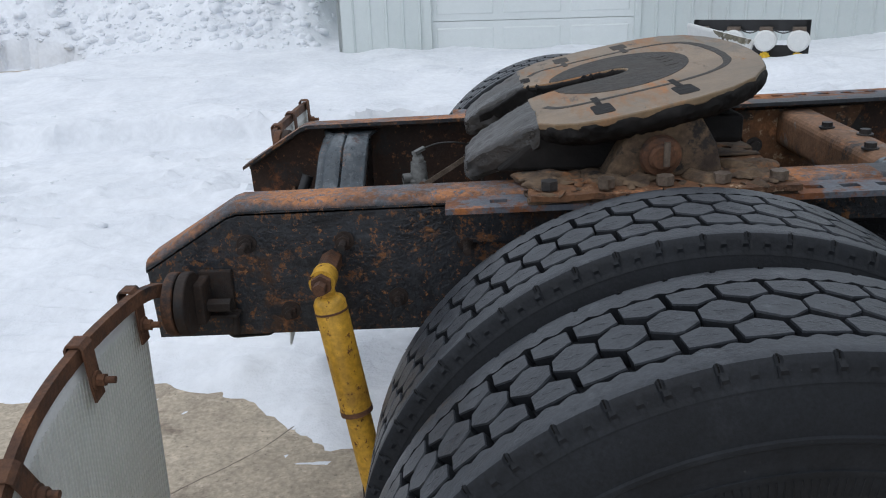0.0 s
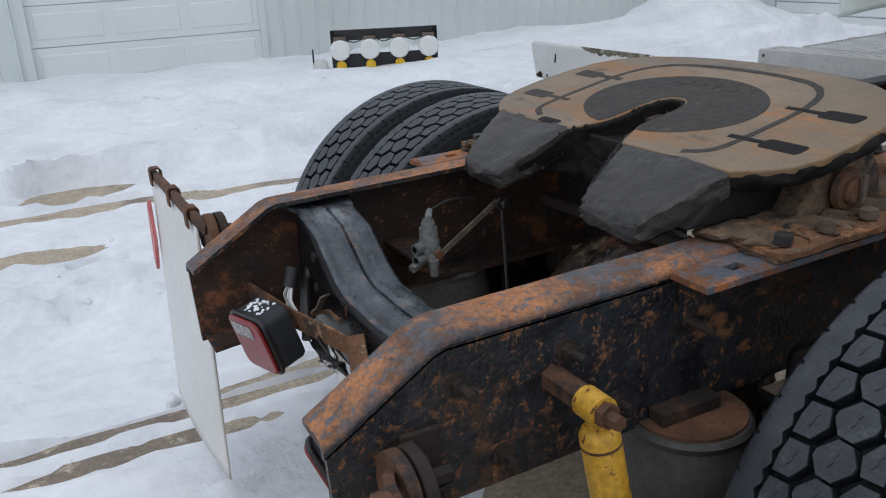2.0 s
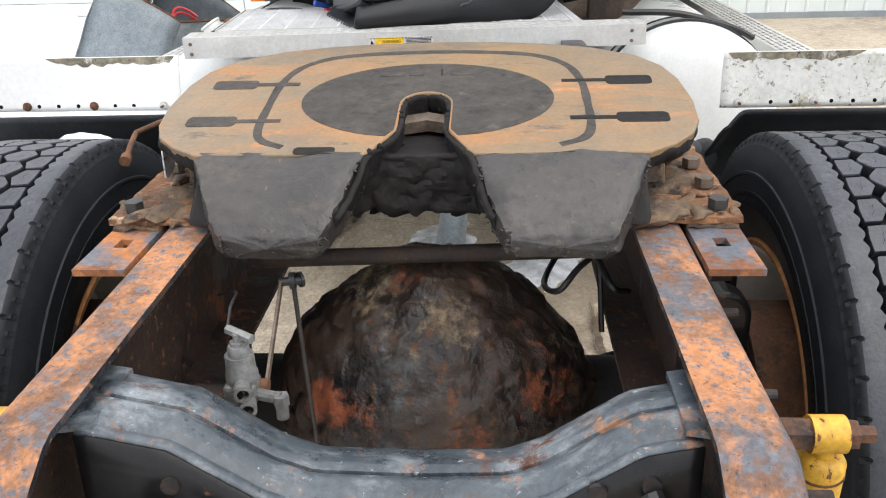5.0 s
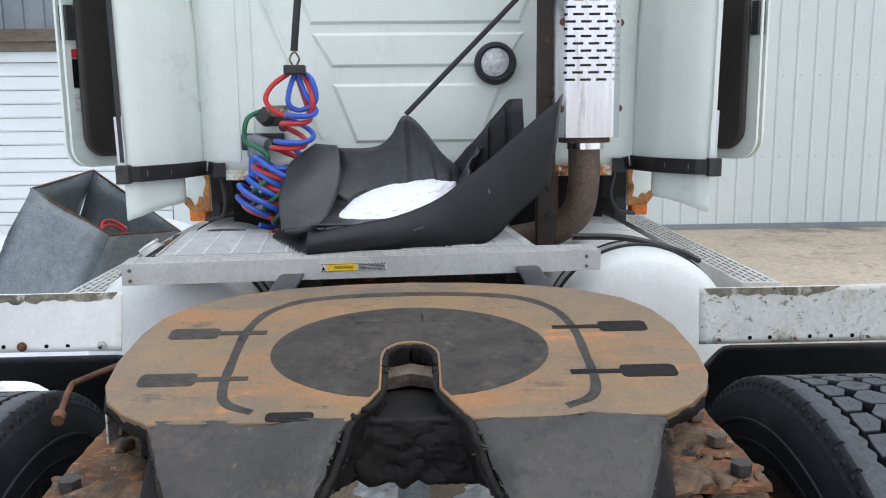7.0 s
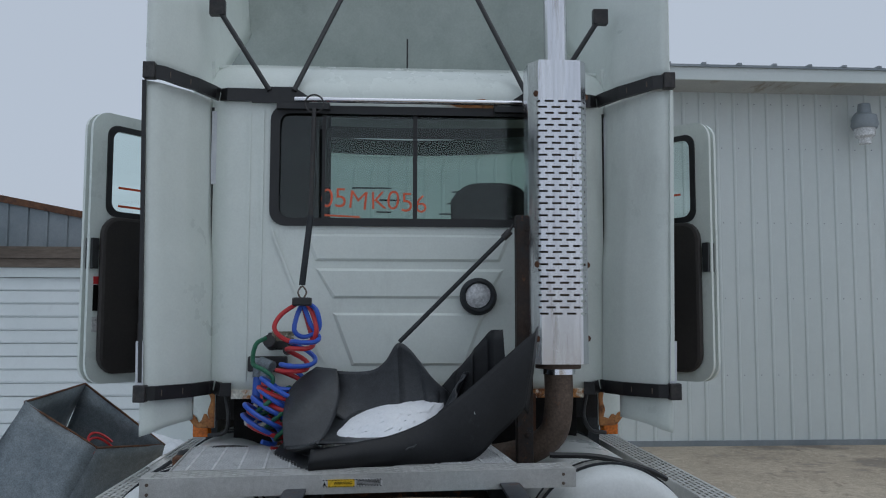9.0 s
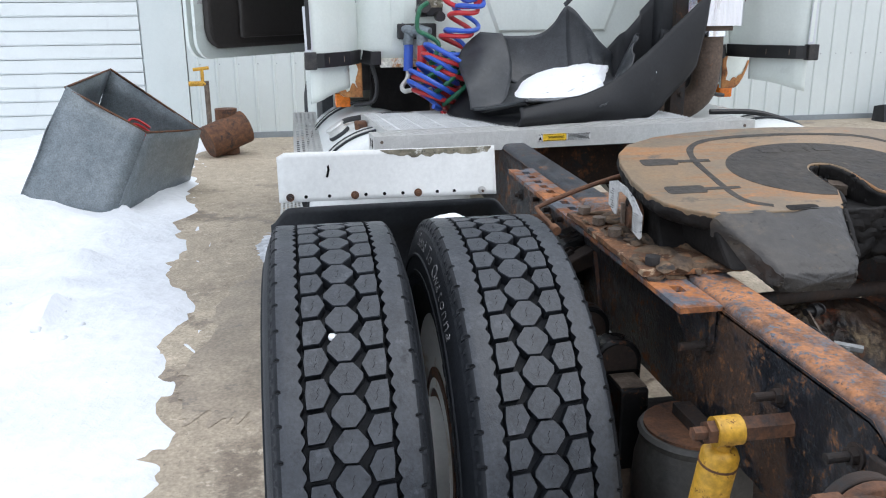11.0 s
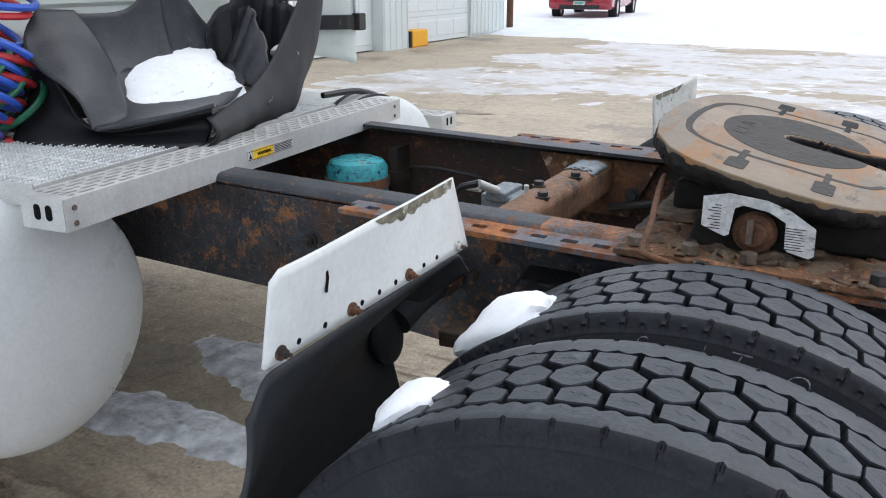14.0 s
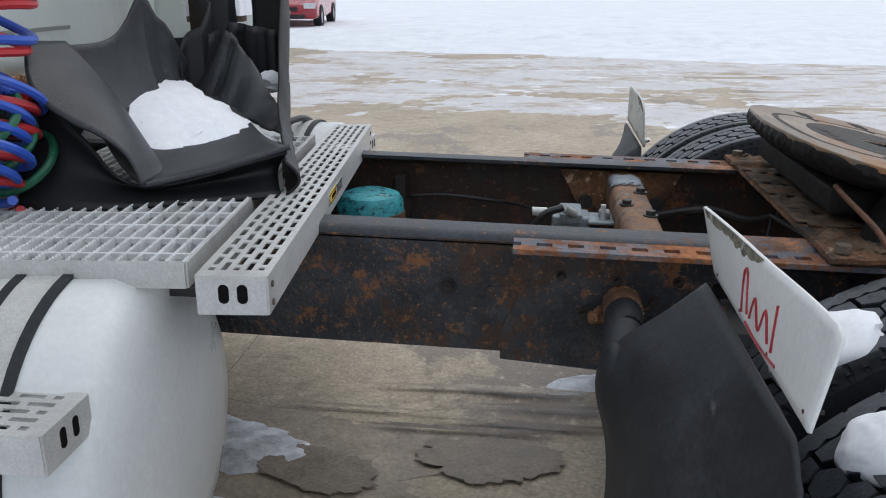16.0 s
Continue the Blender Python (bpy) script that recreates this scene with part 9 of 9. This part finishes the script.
    def ribs(u, v):
        """Ribbed sheet beside the snow."""
        low = Vector((1.515, -0.01, 1.150)).lerp(Vector((1.90, -0.22, 1.23)), u)
        top = curve(u, (1.535, -0.04, 1.165), (1.64, -0.17, 1.275), (1.74, -0.235, 1.395), (1.80, -0.265, 1.425), (1.92, -0.28, 1.375))
        return low.lerp(top, v) + Vector((0, 0.007 * math.tanh(4 * math.sin(u * 30 + v * 7)), 0))

    part("ribbed_sheet", sheet(bmesh.new(), ribs, 60, 12), M_FENDER_SHEEN, t, "ribbed grey sheet", solid=0.006)

    def end(u, v):
        """The far end wall with its upright fold."""
        top = float(np.interp(u, (0, 0.55, 0.80, 0.97, 1.0), (1.34, 1.52, 1.60, 1.60, 1.42)))
        return Vector((1.88 + 0.02 * math.tanh(6 * math.sin(u * 12)) - 0.05 * u, -0.15 - 0.28 * u, 1.22 + (top - 1.22) * v))

    part("end_wall", sheet(bmesh.new(), end, 24, 8), M_FENDER, t, solid=0.006)

    def side(u, v):
        """The inner side that joins the end wall to the skirt."""
        a, b = Vector((1.64, -0.30, 1.25)).lerp(Vector((1.66, -0.36, 1.42)), v), Vector((1.86, -0.36, 1.20)).lerp(Vector((1.86, -0.40, 1.45)), v)
        return a.lerp(b, u) + Vector((0, 0.010 * math.tanh(4 * math.sin(u * 18)), 0))

    part("ribbed_side", sheet(bmesh.new(), side, 24, 8), M_FENDER, t, solid=0.006)
    return t


loose_fender()


def mound(u, v):
    a, b = Vector((1.775, 0.33, 1.125)).lerp(Vector((1.56, 0.0, 1.145)), u), Vector((1.93, 0.20, 1.245)).lerp(Vector((1.93, -0.20, 1.300)), u)
    p = a.lerp(b, v)
    lift = (max(0.0, math.sin(math.pi * u)) * max(0.0, math.sin(math.pi * min(1.0, 0.12 + v * 0.8)))) ** 0.45
    wob = 0.018 * noise.noise(p * 7)
    edge = 0.02 * noise.noise(Vector((u * 14, v * 14, 4)))
    return p + Vector((edge, edge * 0.6, 0.010 + (0.034 + 0.7 * wob) * lift - 0.014 * (1 - lift)))


tagged(finish("fender_snow", sheet(bmesh.new(), mound, 44, 40), M_SNOW_CLEAN, True), "mound of clean snow in the loose fender", "snow", kind="stuff")
small = bmesh.new()
bmesh.ops.create_icosphere(small, subdivisions=3, radius=1.0)
for v in small.verts:
    v.co = Vector((1.66 + 0.05 * v.co.x, -0.27 + 0.03 * v.co.y, 1.275 + 0.03 * v.co.z)) + 0.012 * noise.noise_vector(v.co * 2)
tagged(finish("fender_snow", small, M_SNOW_CLEAN, True), "small clump of snow caught in the loose fender", "snow", kind="stuff")


# ---- air hoses hung behind the cab ----
def coil(start, end, turns, r0, r1, n=26, wob=0.3, seed=0.0, lean=(0, 0, 0)):
    a, b = Vector(start), Vector(end)
    out = []
    d = (b - a).normalized()
    u = d.cross(Vector((1, 0.2, 0))).normalized()
    w = d.cross(u)
    for i in range(int(turns * n) + 1):
        f = i / (turns * n)
        ang = 2 * math.pi * f * turns
        r = (r0 + (r1 - r0) * f) * (1 + wob * noise.noise(Vector((f * 7, seed, 0))))
        mid = a.lerp(b, f) + Vector(lean) * math.sin(math.pi * f) + 0.05 * Vector((0, noise.noise(Vector((f * 4, seed, 3))), 0))
        out.append(mid + r * (u * math.cos(ang) + w * math.sin(ang)))
    return out


hoses = thing("air_hose_set", "coiled red, blue and green air hoses hung on a black tether", "hoses")
hook = (2.005, 0.437, 1.735)
red = [Vector(p) for p in ((2.015, 0.455, 1.715), (1.995, 0.53, 1.66), (1.985, 0.555, 1.60), (1.995, 0.50, 1.55), (2.005, 0.40, 1.545), (1.985, 0.375, 1.60), (2.005, 0.40, 1.68), (2.015, 0.44, 1.715))]
red_l = glide(red, 6) + coil((2.005, 0.44, 1.55), (2.035, 0.50, 1.33), 2.3, 0.055, 0.07, seed=1.0) + coil((2.035, 0.50, 1.33), (2.045, 0.60, 1.115), 4.2, 0.105, 0.095, seed=2.0)
blue_l = glide([(2.015, 0.42, 1.715), (1.985, 0.375, 1.68), (1.995, 0.365, 1.60), (2.005, 0.43, 1.565), (1.985, 0.47, 1.60), (2.005, 0.44, 1.70), (1.995, 0.40, 1.62)], 6) + coil((1.995, 0.42, 1.58), (2.035, 0.50, 1.34), 2.4, 0.06, 0.07, seed=4.0) + coil((2.035, 0.505, 1.34), (2.035, 0.635, 1.15), 5.2, 0.105, 0.095, seed=5.0)
part("red_hose", tube(bmesh.new(), red_l, 0.0105, 8), M_RED_HOSE, hoses, "red coiled hose")
part("blue_hose", tube(bmesh.new(), blue_l, 0.0105, 8), M_BLUE_HOSE, hoses, "blue coiled hose")
part("green_cable", tube(bmesh.new(), glide([(2.055, 0.60, 1.56), (2.025, 0.64, 1.53), (2.025, 0.65, 1.45), (2.015, 0.60, 1.42), (2.005, 0.56, 1.38), (2.005, 0.60, 1.30)], 6) + coil((2.025, 0.56, 1.30), (2.015, 0.44, 1.12), 3.4, 0.085, 0.085, seed=7.0), 0.010, 8), M_GREEN_HOSE, hoses, "green coiled cable")
part("hook", tube(bmesh.new(), [(1.97, 0.445, 1.735), (1.97, 0.455, 1.76), (1.97, 0.437, 1.785), (1.97, 0.419, 1.76), (1.97, 0.429, 1.735)], 0.004, 6, 5), M_STEEL, hoses, "wire hook")
part("hose_clip", boxes((1.945, 1.99, 0.395, 0.478, 1.700, 1.736)), M_BLACK, hoses, "black hose clip", smooth=False, bevel=0.006)
teth = part("tether", tube(bmesh.new(), [(1.99, 0.440, 1.79), (1.99, 0.425, 1.93), (2.02, 0.410, 2.10)], 0.014, 10, 6), M_BLACK_RUBBER, hoses, "black rubber tether")
part("tether_spring", rods(((2.02, 0.410, 2.10), (2.10, 0.408, 2.60), 0.010)), M_DARK_BOLT, teth, "spring of the tether")
part("tether_ring", tube(bmesh.new(), [Vector((2.10, 0.408 + 0.042 * math.cos(a), 2.625 + 0.042 * math.sin(a))) for a in np.linspace(0, 6.28, 22)], 0.004, 6), M_DARK_BOLT, teth)
for (x, y, c, nm) in ((2.245, 0.660, M_BLUE_HOSE, "blue_gladhand"), (2.155, 0.610, M_RED_HOSE, "red_gladhand")):
    gh = part(nm, rods(((x + 0.005, y, 1.375), (x - 0.005, y + 0.006, 1.258), 0.022), seg=14), c, hoses, "hose grip")
    part("coupling", rods(((x, y, 1.375), (x + 0.01, y, 1.45), 0.026), ((x - 0.02, y - 0.03, 1.43), (x + 0.02, y + 0.03, 1.45), 0.024), seg=14), M_SHEET, gh, "cast coupling")
    part("spring_guard", tube(bmesh.new(), [(x - 0.006, y + 0.006, 1.258), (x - 0.02, y + 0.012, 1.225), (x - 0.04, y + 0.04, 1.19), (x - 0.08, y + 0.03, 1.172), (x - 0.12, y - 0.02, 1.19)], 0.011, 8, 6), M_ALU, gh, "steel spring guard")
gl_b = part("gladhand_panel", boxes((2.24, 2.28, 0.53, 0.71, 1.40, 1.47), (2.24, 2.27, 0.50, 0.62, 1.50, 1.58)), M_BLACK, hoses, "black coupling bracket", smooth=False, bevel=0.008)
part("socket_label", boxes((2.235, 2.239, 0.50, 0.60, 1.54, 1.585)), M_GRIME, gl_b, "worn label", smooth=False)
part("socket", rods(((2.24, 0.60, 1.525), (2.14, 0.60, 1.545), 0.028), ((2.24, 0.52, 1.50), (2.18, 0.52, 1.50), 0.022)), M_DARK_BOLT, gl_b, "electric socket")
# bungee from the stack post down to the fender
bung = thing("bungee_cord", "black rubber strap stretched from the stack post to the loose fender", "strap")
part("cord", rods(((1.95, -0.46, 2.02), (1.94, 0.015, 1.545), 0.010)), M_BLACK_RUBBER, bung)
part("hook", rods(((1.95, -0.46, 2.02), (1.955, -0.485, 2.06), 0.006), ((1.95, -0.44, 2.0), (1.95, -0.47, 2.03), 0.016)), M_DARK_BOLT, bung)
# black air lines lying over the right tank
part("tank_line", tube(bmesh.new(), [(1.75, -0.60, 1.09), (1.72, -0.80, 1.085), (1.74, -1.0, 1.03), (1.80, -1.10, 0.98)], 0.012, 8, 8), M_BLACK, truck, "black hose over the right tank")
part("tank_line", tube(bmesh.new(), [(2.1, 0.55, 1.06), (2.05, 0.75, 1.085), (2.1, 0.95, 1.06), (2.2, 1.0, 1.02)], 0.012, 8, 8), M_BLACK, truck, "black hose over the left tank")


# ---- chalk writing on the inner left tyre, and raised lettering bands ----
def on_wall(text, y, r, a0, a1, size):
    """Letters round the outer side of a left tyre, read from the front of the truck to its tail."""
    letters = []
    for k, ch in enumerate(text):
        a = a0 + (a1 - a0) * k / (len(text) - 1)
        if ch != " ":
            up, fwd = Vector((math.cos(a), 0, math.sin(a))), Vector((0, 1, 0))
            rot = Matrix((up.cross(fwd), up, fwd)).transposed().to_4x4()
            letters.append((ch, Matrix.Translation((TX + r * up.x, y, TZ + r * up.z)) @ rot))
    return letters


for k, (ch, m) in enumerate(on_wall("Send To Owatonna", 0.784 + 0.1455, 0.5060, radians(82), radians(126), 0.052)):
    lettering("chalk_letter", ch, 0.046 + 0.004 * math.sin(k * 3.7), m @ Matrix.Rotation(radians(-15), 4, "X") @ Matrix.Rotation(radians(9 * math.sin(k * 2.3)), 4, "Z") @ Matrix.Shear("XZ", 4, (0.28, 0.0)), M_CHALK, truck, "chalked letter on the tyre", 0.0005, bold=-0.0013)

# ---- loose things in the yard ----
def hopper():
    t = thing("sheet_metal_hopper", "open galvanised sheet-metal hopper leaning in the snow, with rusty edges", "hopper")
    top = [Vector(p) for p in ((5.15, 2.90, 0.985), (5.95, 2.72, 1.065), (5.95, 2.02, 0.53), (5.2, 2.35, 0.62))]
    low = [Vector(p) for p in ((5.0, 3.38, 0.02), (6.2, 3.2, 0.05), (6.3, 2.2, 0.02), (5.0, 2.62, 0.0))]
    for k in range(4):
        bm = bmesh.new()
        a, b, c, d = top[k], top[(k + 1) % 4], low[(k + 1) % 4], low[k]
        sheet(bm, lambda u, v, a=a, b=b, c=c, d=d: a.lerp(b, u).lerp(d.lerp(c, u), v) + 0.015 * noise.noise_vector(Vector((u * 3, v * 3, k))), 6, 6)
        part("side_panel", bm, M_SHEET, t, solid=0.006)
    rim = bmesh.new()
    tube(rim, top + [top[0]], 0.010, 6)
    part("rim", rim, M_RUSTY, t, "rust-edged rim")
    ring = [Vector((5.65 + 0.14 * math.cos(a), 2.42 + 0.15 * math.sin(a), 0.58 + 0.08 * math.sin(a) + 0.03 * math.sin(2 * a) - 0.04 * a / 6)) for a in np.linspace(0, 11, 50)]
    cable = thing("red_cable", "coil of red cable hanging in the hopper", "cable")
    part("coil", tube(bmesh.new(), ring, 0.011, 6), M_RED_HOSE, cable)
    return t


hopper()


def rack():
    t = thing("gauge_rack", "black steel rack of white canisters and coloured wheels", "rack")
    y, x0, x1 = 0.0, -0.04, 1.22
    part("frame", boxes((x0, x1, y, y + 0.05, 0.48, 0.60), (x0, x0 + 0.05, y, y + 0.06, 0.0, 0.6), (x1 - 0.05, x1, y, y + 0.06, 0.0, 0.6), (x0, x1, y + 0.02, y + 0.06, 0.02, 0.32),
                        (x0, x1, y - 0.05, y + 0.02, 0.10, 0.13), (x0, x0 + 0.04, y + 0.05, y + 0.4, 0.0, 0.05), (x1 - 0.04, x1, y + 0.05, y + 0.4, 0.0, 0.05)), M_BLACK, t, "black steel frame", smooth=False)
    for k in range(4):
        cx = x0 + 0.11 + k * 0.347
        up = Matrix.Translation((cx, y - 0.02, 0.38)) @ Matrix.Rotation(radians(90), 4, "X")
        can = part("canister", lathe(bmesh.new(), [(0.01, 0.10), (0.10, 0.10), (0.118, 0.085), (0.12, 0.0), (0.12, -0.06)], up, 28), M_FLAP_WHITE, t, "white round canister")
        part("clamp", boxes((cx - 0.07, cx + 0.07, y - 0.10, y - 0.03, 0.485, 0.53)), M_STEEL, can, "metal clamp", smooth=False)
        for nm, zz, r, mt in (("yellow_wheel", 0.195, 0.062, M_YELLOW_LABEL), ("green_wheel", 0.03, 0.06, M_GREEN_PL)):
            bm = bmesh.new()
            teeth = [(r * (1.0 if i % 2 else 0.88) * math.cos(math.pi * i / 12) + cx, r * (1.0 if i % 2 else 0.88) * math.sin(math.pi * i / 12) + zz) for i in range(24)]
            prism(bm, teeth, "y", y - 0.06, y - 0.03)
            cyl(bm, (cx, y - 0.075, zz), (cx, y - 0.06, zz), 0.02)
            part(nm, bm, mt, t, smooth=False)
    for zz in (0.20, 0.02):
        up = Matrix.Translation((x0 - 0.14, y - 0.03, zz)) @ Matrix.Rotation(radians(90), 4, "X")
        part("round_gauge", lathe(bmesh.new(), [(0.01, 0.05), (0.07, 0.05), (0.088, 0.035), (0.09, -0.04)], up, 24), M_ALU, t, "grey round gauge")
    part("wire", tube(bmesh.new(), [(x0 + 0.1, y - 0.03, 0.52), (x0 + 0.28, y - 0.04, 0.46), (x0 + 0.45, y - 0.03, 0.52), (x0 + 0.63, y - 0.04, 0.46), (x0 + 0.80, y - 0.03, 0.52), (x0 + 0.98, y - 0.04, 0.46), (x0 + 1.15, y - 0.03, 0.52)], 0.008, 6, smooth_n=6), M_BLACK, t)
    part("rod", rods(((x0 - 0.22, y, 0.15), (x0 - 0.22, y, 0.40), 0.010)), M_BLACK, t)
    m = Matrix.Translation((2.36, 8.20, 0.02)) @ Matrix.Rotation(radians(-24), 4, "Z")
    for one in t.children_recursive:
        placed(one, m)


rack()

box_thing = thing("yellow_tool_box", "yellow plastic box with a black end on the concrete", "box")
part("body", boxes((9.06, 9.34, -14.62, -13.95, 0.0, 0.36)), M_BOX_YELLOW, box_thing, smooth=False, bevel=0.03)
part("end_cap", boxes((9.08, 9.32, -13.95, -13.90, 0.02, 0.34)), M_BLACK, box_thing, "black end cap", smooth=False)
broom = thing("broom", "wooden broom handle leaning against the wall", "broom")
part("handle", rods(((9.38, -14.30, 0.0), (9.40, -14.20, 1.6), 0.018)), M_WOOD, broom)
post = thing("steel_post", "rust-brown steel post at the corner of the workshop", "post")
part("post", rods(((9.3, -19.6, 0), (9.3, -19.6, 2.6), 0.09), seg=20), M_RUSTY, post)
cone = thing("red_marker", "red plastic marker base on the concrete by the workshop", "marker")
part("body", lathe(bmesh.new(), [(0.16, 0.0), (0.16, 0.04), (0.09, 0.05), (0.07, 0.22), (0.02, 0.23)], Matrix.Translation((8.85, -7.78, 0)), 20), M_RED_HOSE, cone)
block = thing("dark_block", "dark rubber wheel chock on the concrete", "chock")
part("body", prism(bmesh.new(), [(8.6, 0), (8.86, 0), (8.84, 0.2), (8.64, 0.24)], "y", -7.30, -6.70), M_BLACK_RUBBER, block, smooth=False)


def red_car():
    t = thing("car", "dark red saloon car parked on the snow", "car")
    m = Matrix.Translation((8.55, -24.6, 0.20)) @ Matrix.Rotation(radians(97), 4, "Z") @ Matrix.Scale(1.06, 4)
    side = [(2.25, 0.28), (2.32, 0.45), (2.25, 0.66), (1.9, 0.80), (1.15, 0.92), (0.45, 1.36), (-0.75, 1.42), (-1.55, 1.0), (-2.2, 0.95), (-2.3, 0.6), (-2.25, 0.3)]
    bm = prism(bmesh.new(), side, "y", -0.88, 0.88)
    placed(part("body", bm, M_CAR_RED, t, "dark red body", smooth=False, bevel=0.09), m)
    glassy = prism(bmesh.new(), [(1.02, 0.96), (0.43, 1.31), (-0.72, 1.37), (-1.40, 1.02)], "y", -0.885, 0.885)
    placed(part("window", glassy, M_BLACK, t, "dark side windows", smooth=False), m)
    for nm, rows, mt in (("grille", ((2.30, 2.335, -0.35, 0.35, 0.50, 0.60),), M_BLACK), ("air_intake", ((2.27, 2.315, -0.55, 0.55, 0.30, 0.40),), M_BLACK),
                         ("headlight", ((2.16, 2.285, 0.52, 0.84, 0.56, 0.70),), M_CLEAR), ("headlight", ((2.16, 2.285, -0.84, -0.52, 0.56, 0.70),), M_CLEAR),
                         ("number_plate", ((2.31, 2.345, -0.16, 0.16, 0.41, 0.51),), M_LABEL), ("plate_bar", ((2.345, 2.348, -0.12, 0.12, 0.44, 0.48),), M_GREEN_PL)):
        placed(part(nm, boxes(*rows), mt, t, smooth=False), m)
    for x in (1.42, -1.40):
        for y in (-0.80, 0.80):
            ax = Matrix.Translation((x, y, 0.32)) @ Matrix.Rotation(radians(90), 4, "X")
            w = placed(part("wheel", lathe(bmesh.new(), [(0.20, -0.11), (0.30, -0.115), (0.325, -0.09), (0.325, 0.09), (0.30, 0.115), (0.20, 0.11)], ax, 28, closed=True), M_RUBBER, t, "black tyre"), m)
            placed(part("rim", lathe(bmesh.new(), [(0.03, 0.10), (0.20, 0.09), (0.21, -0.09), (0.03, -0.10)], ax, 20), M_ALU, w, "grey alloy rim"), m)


red_car()
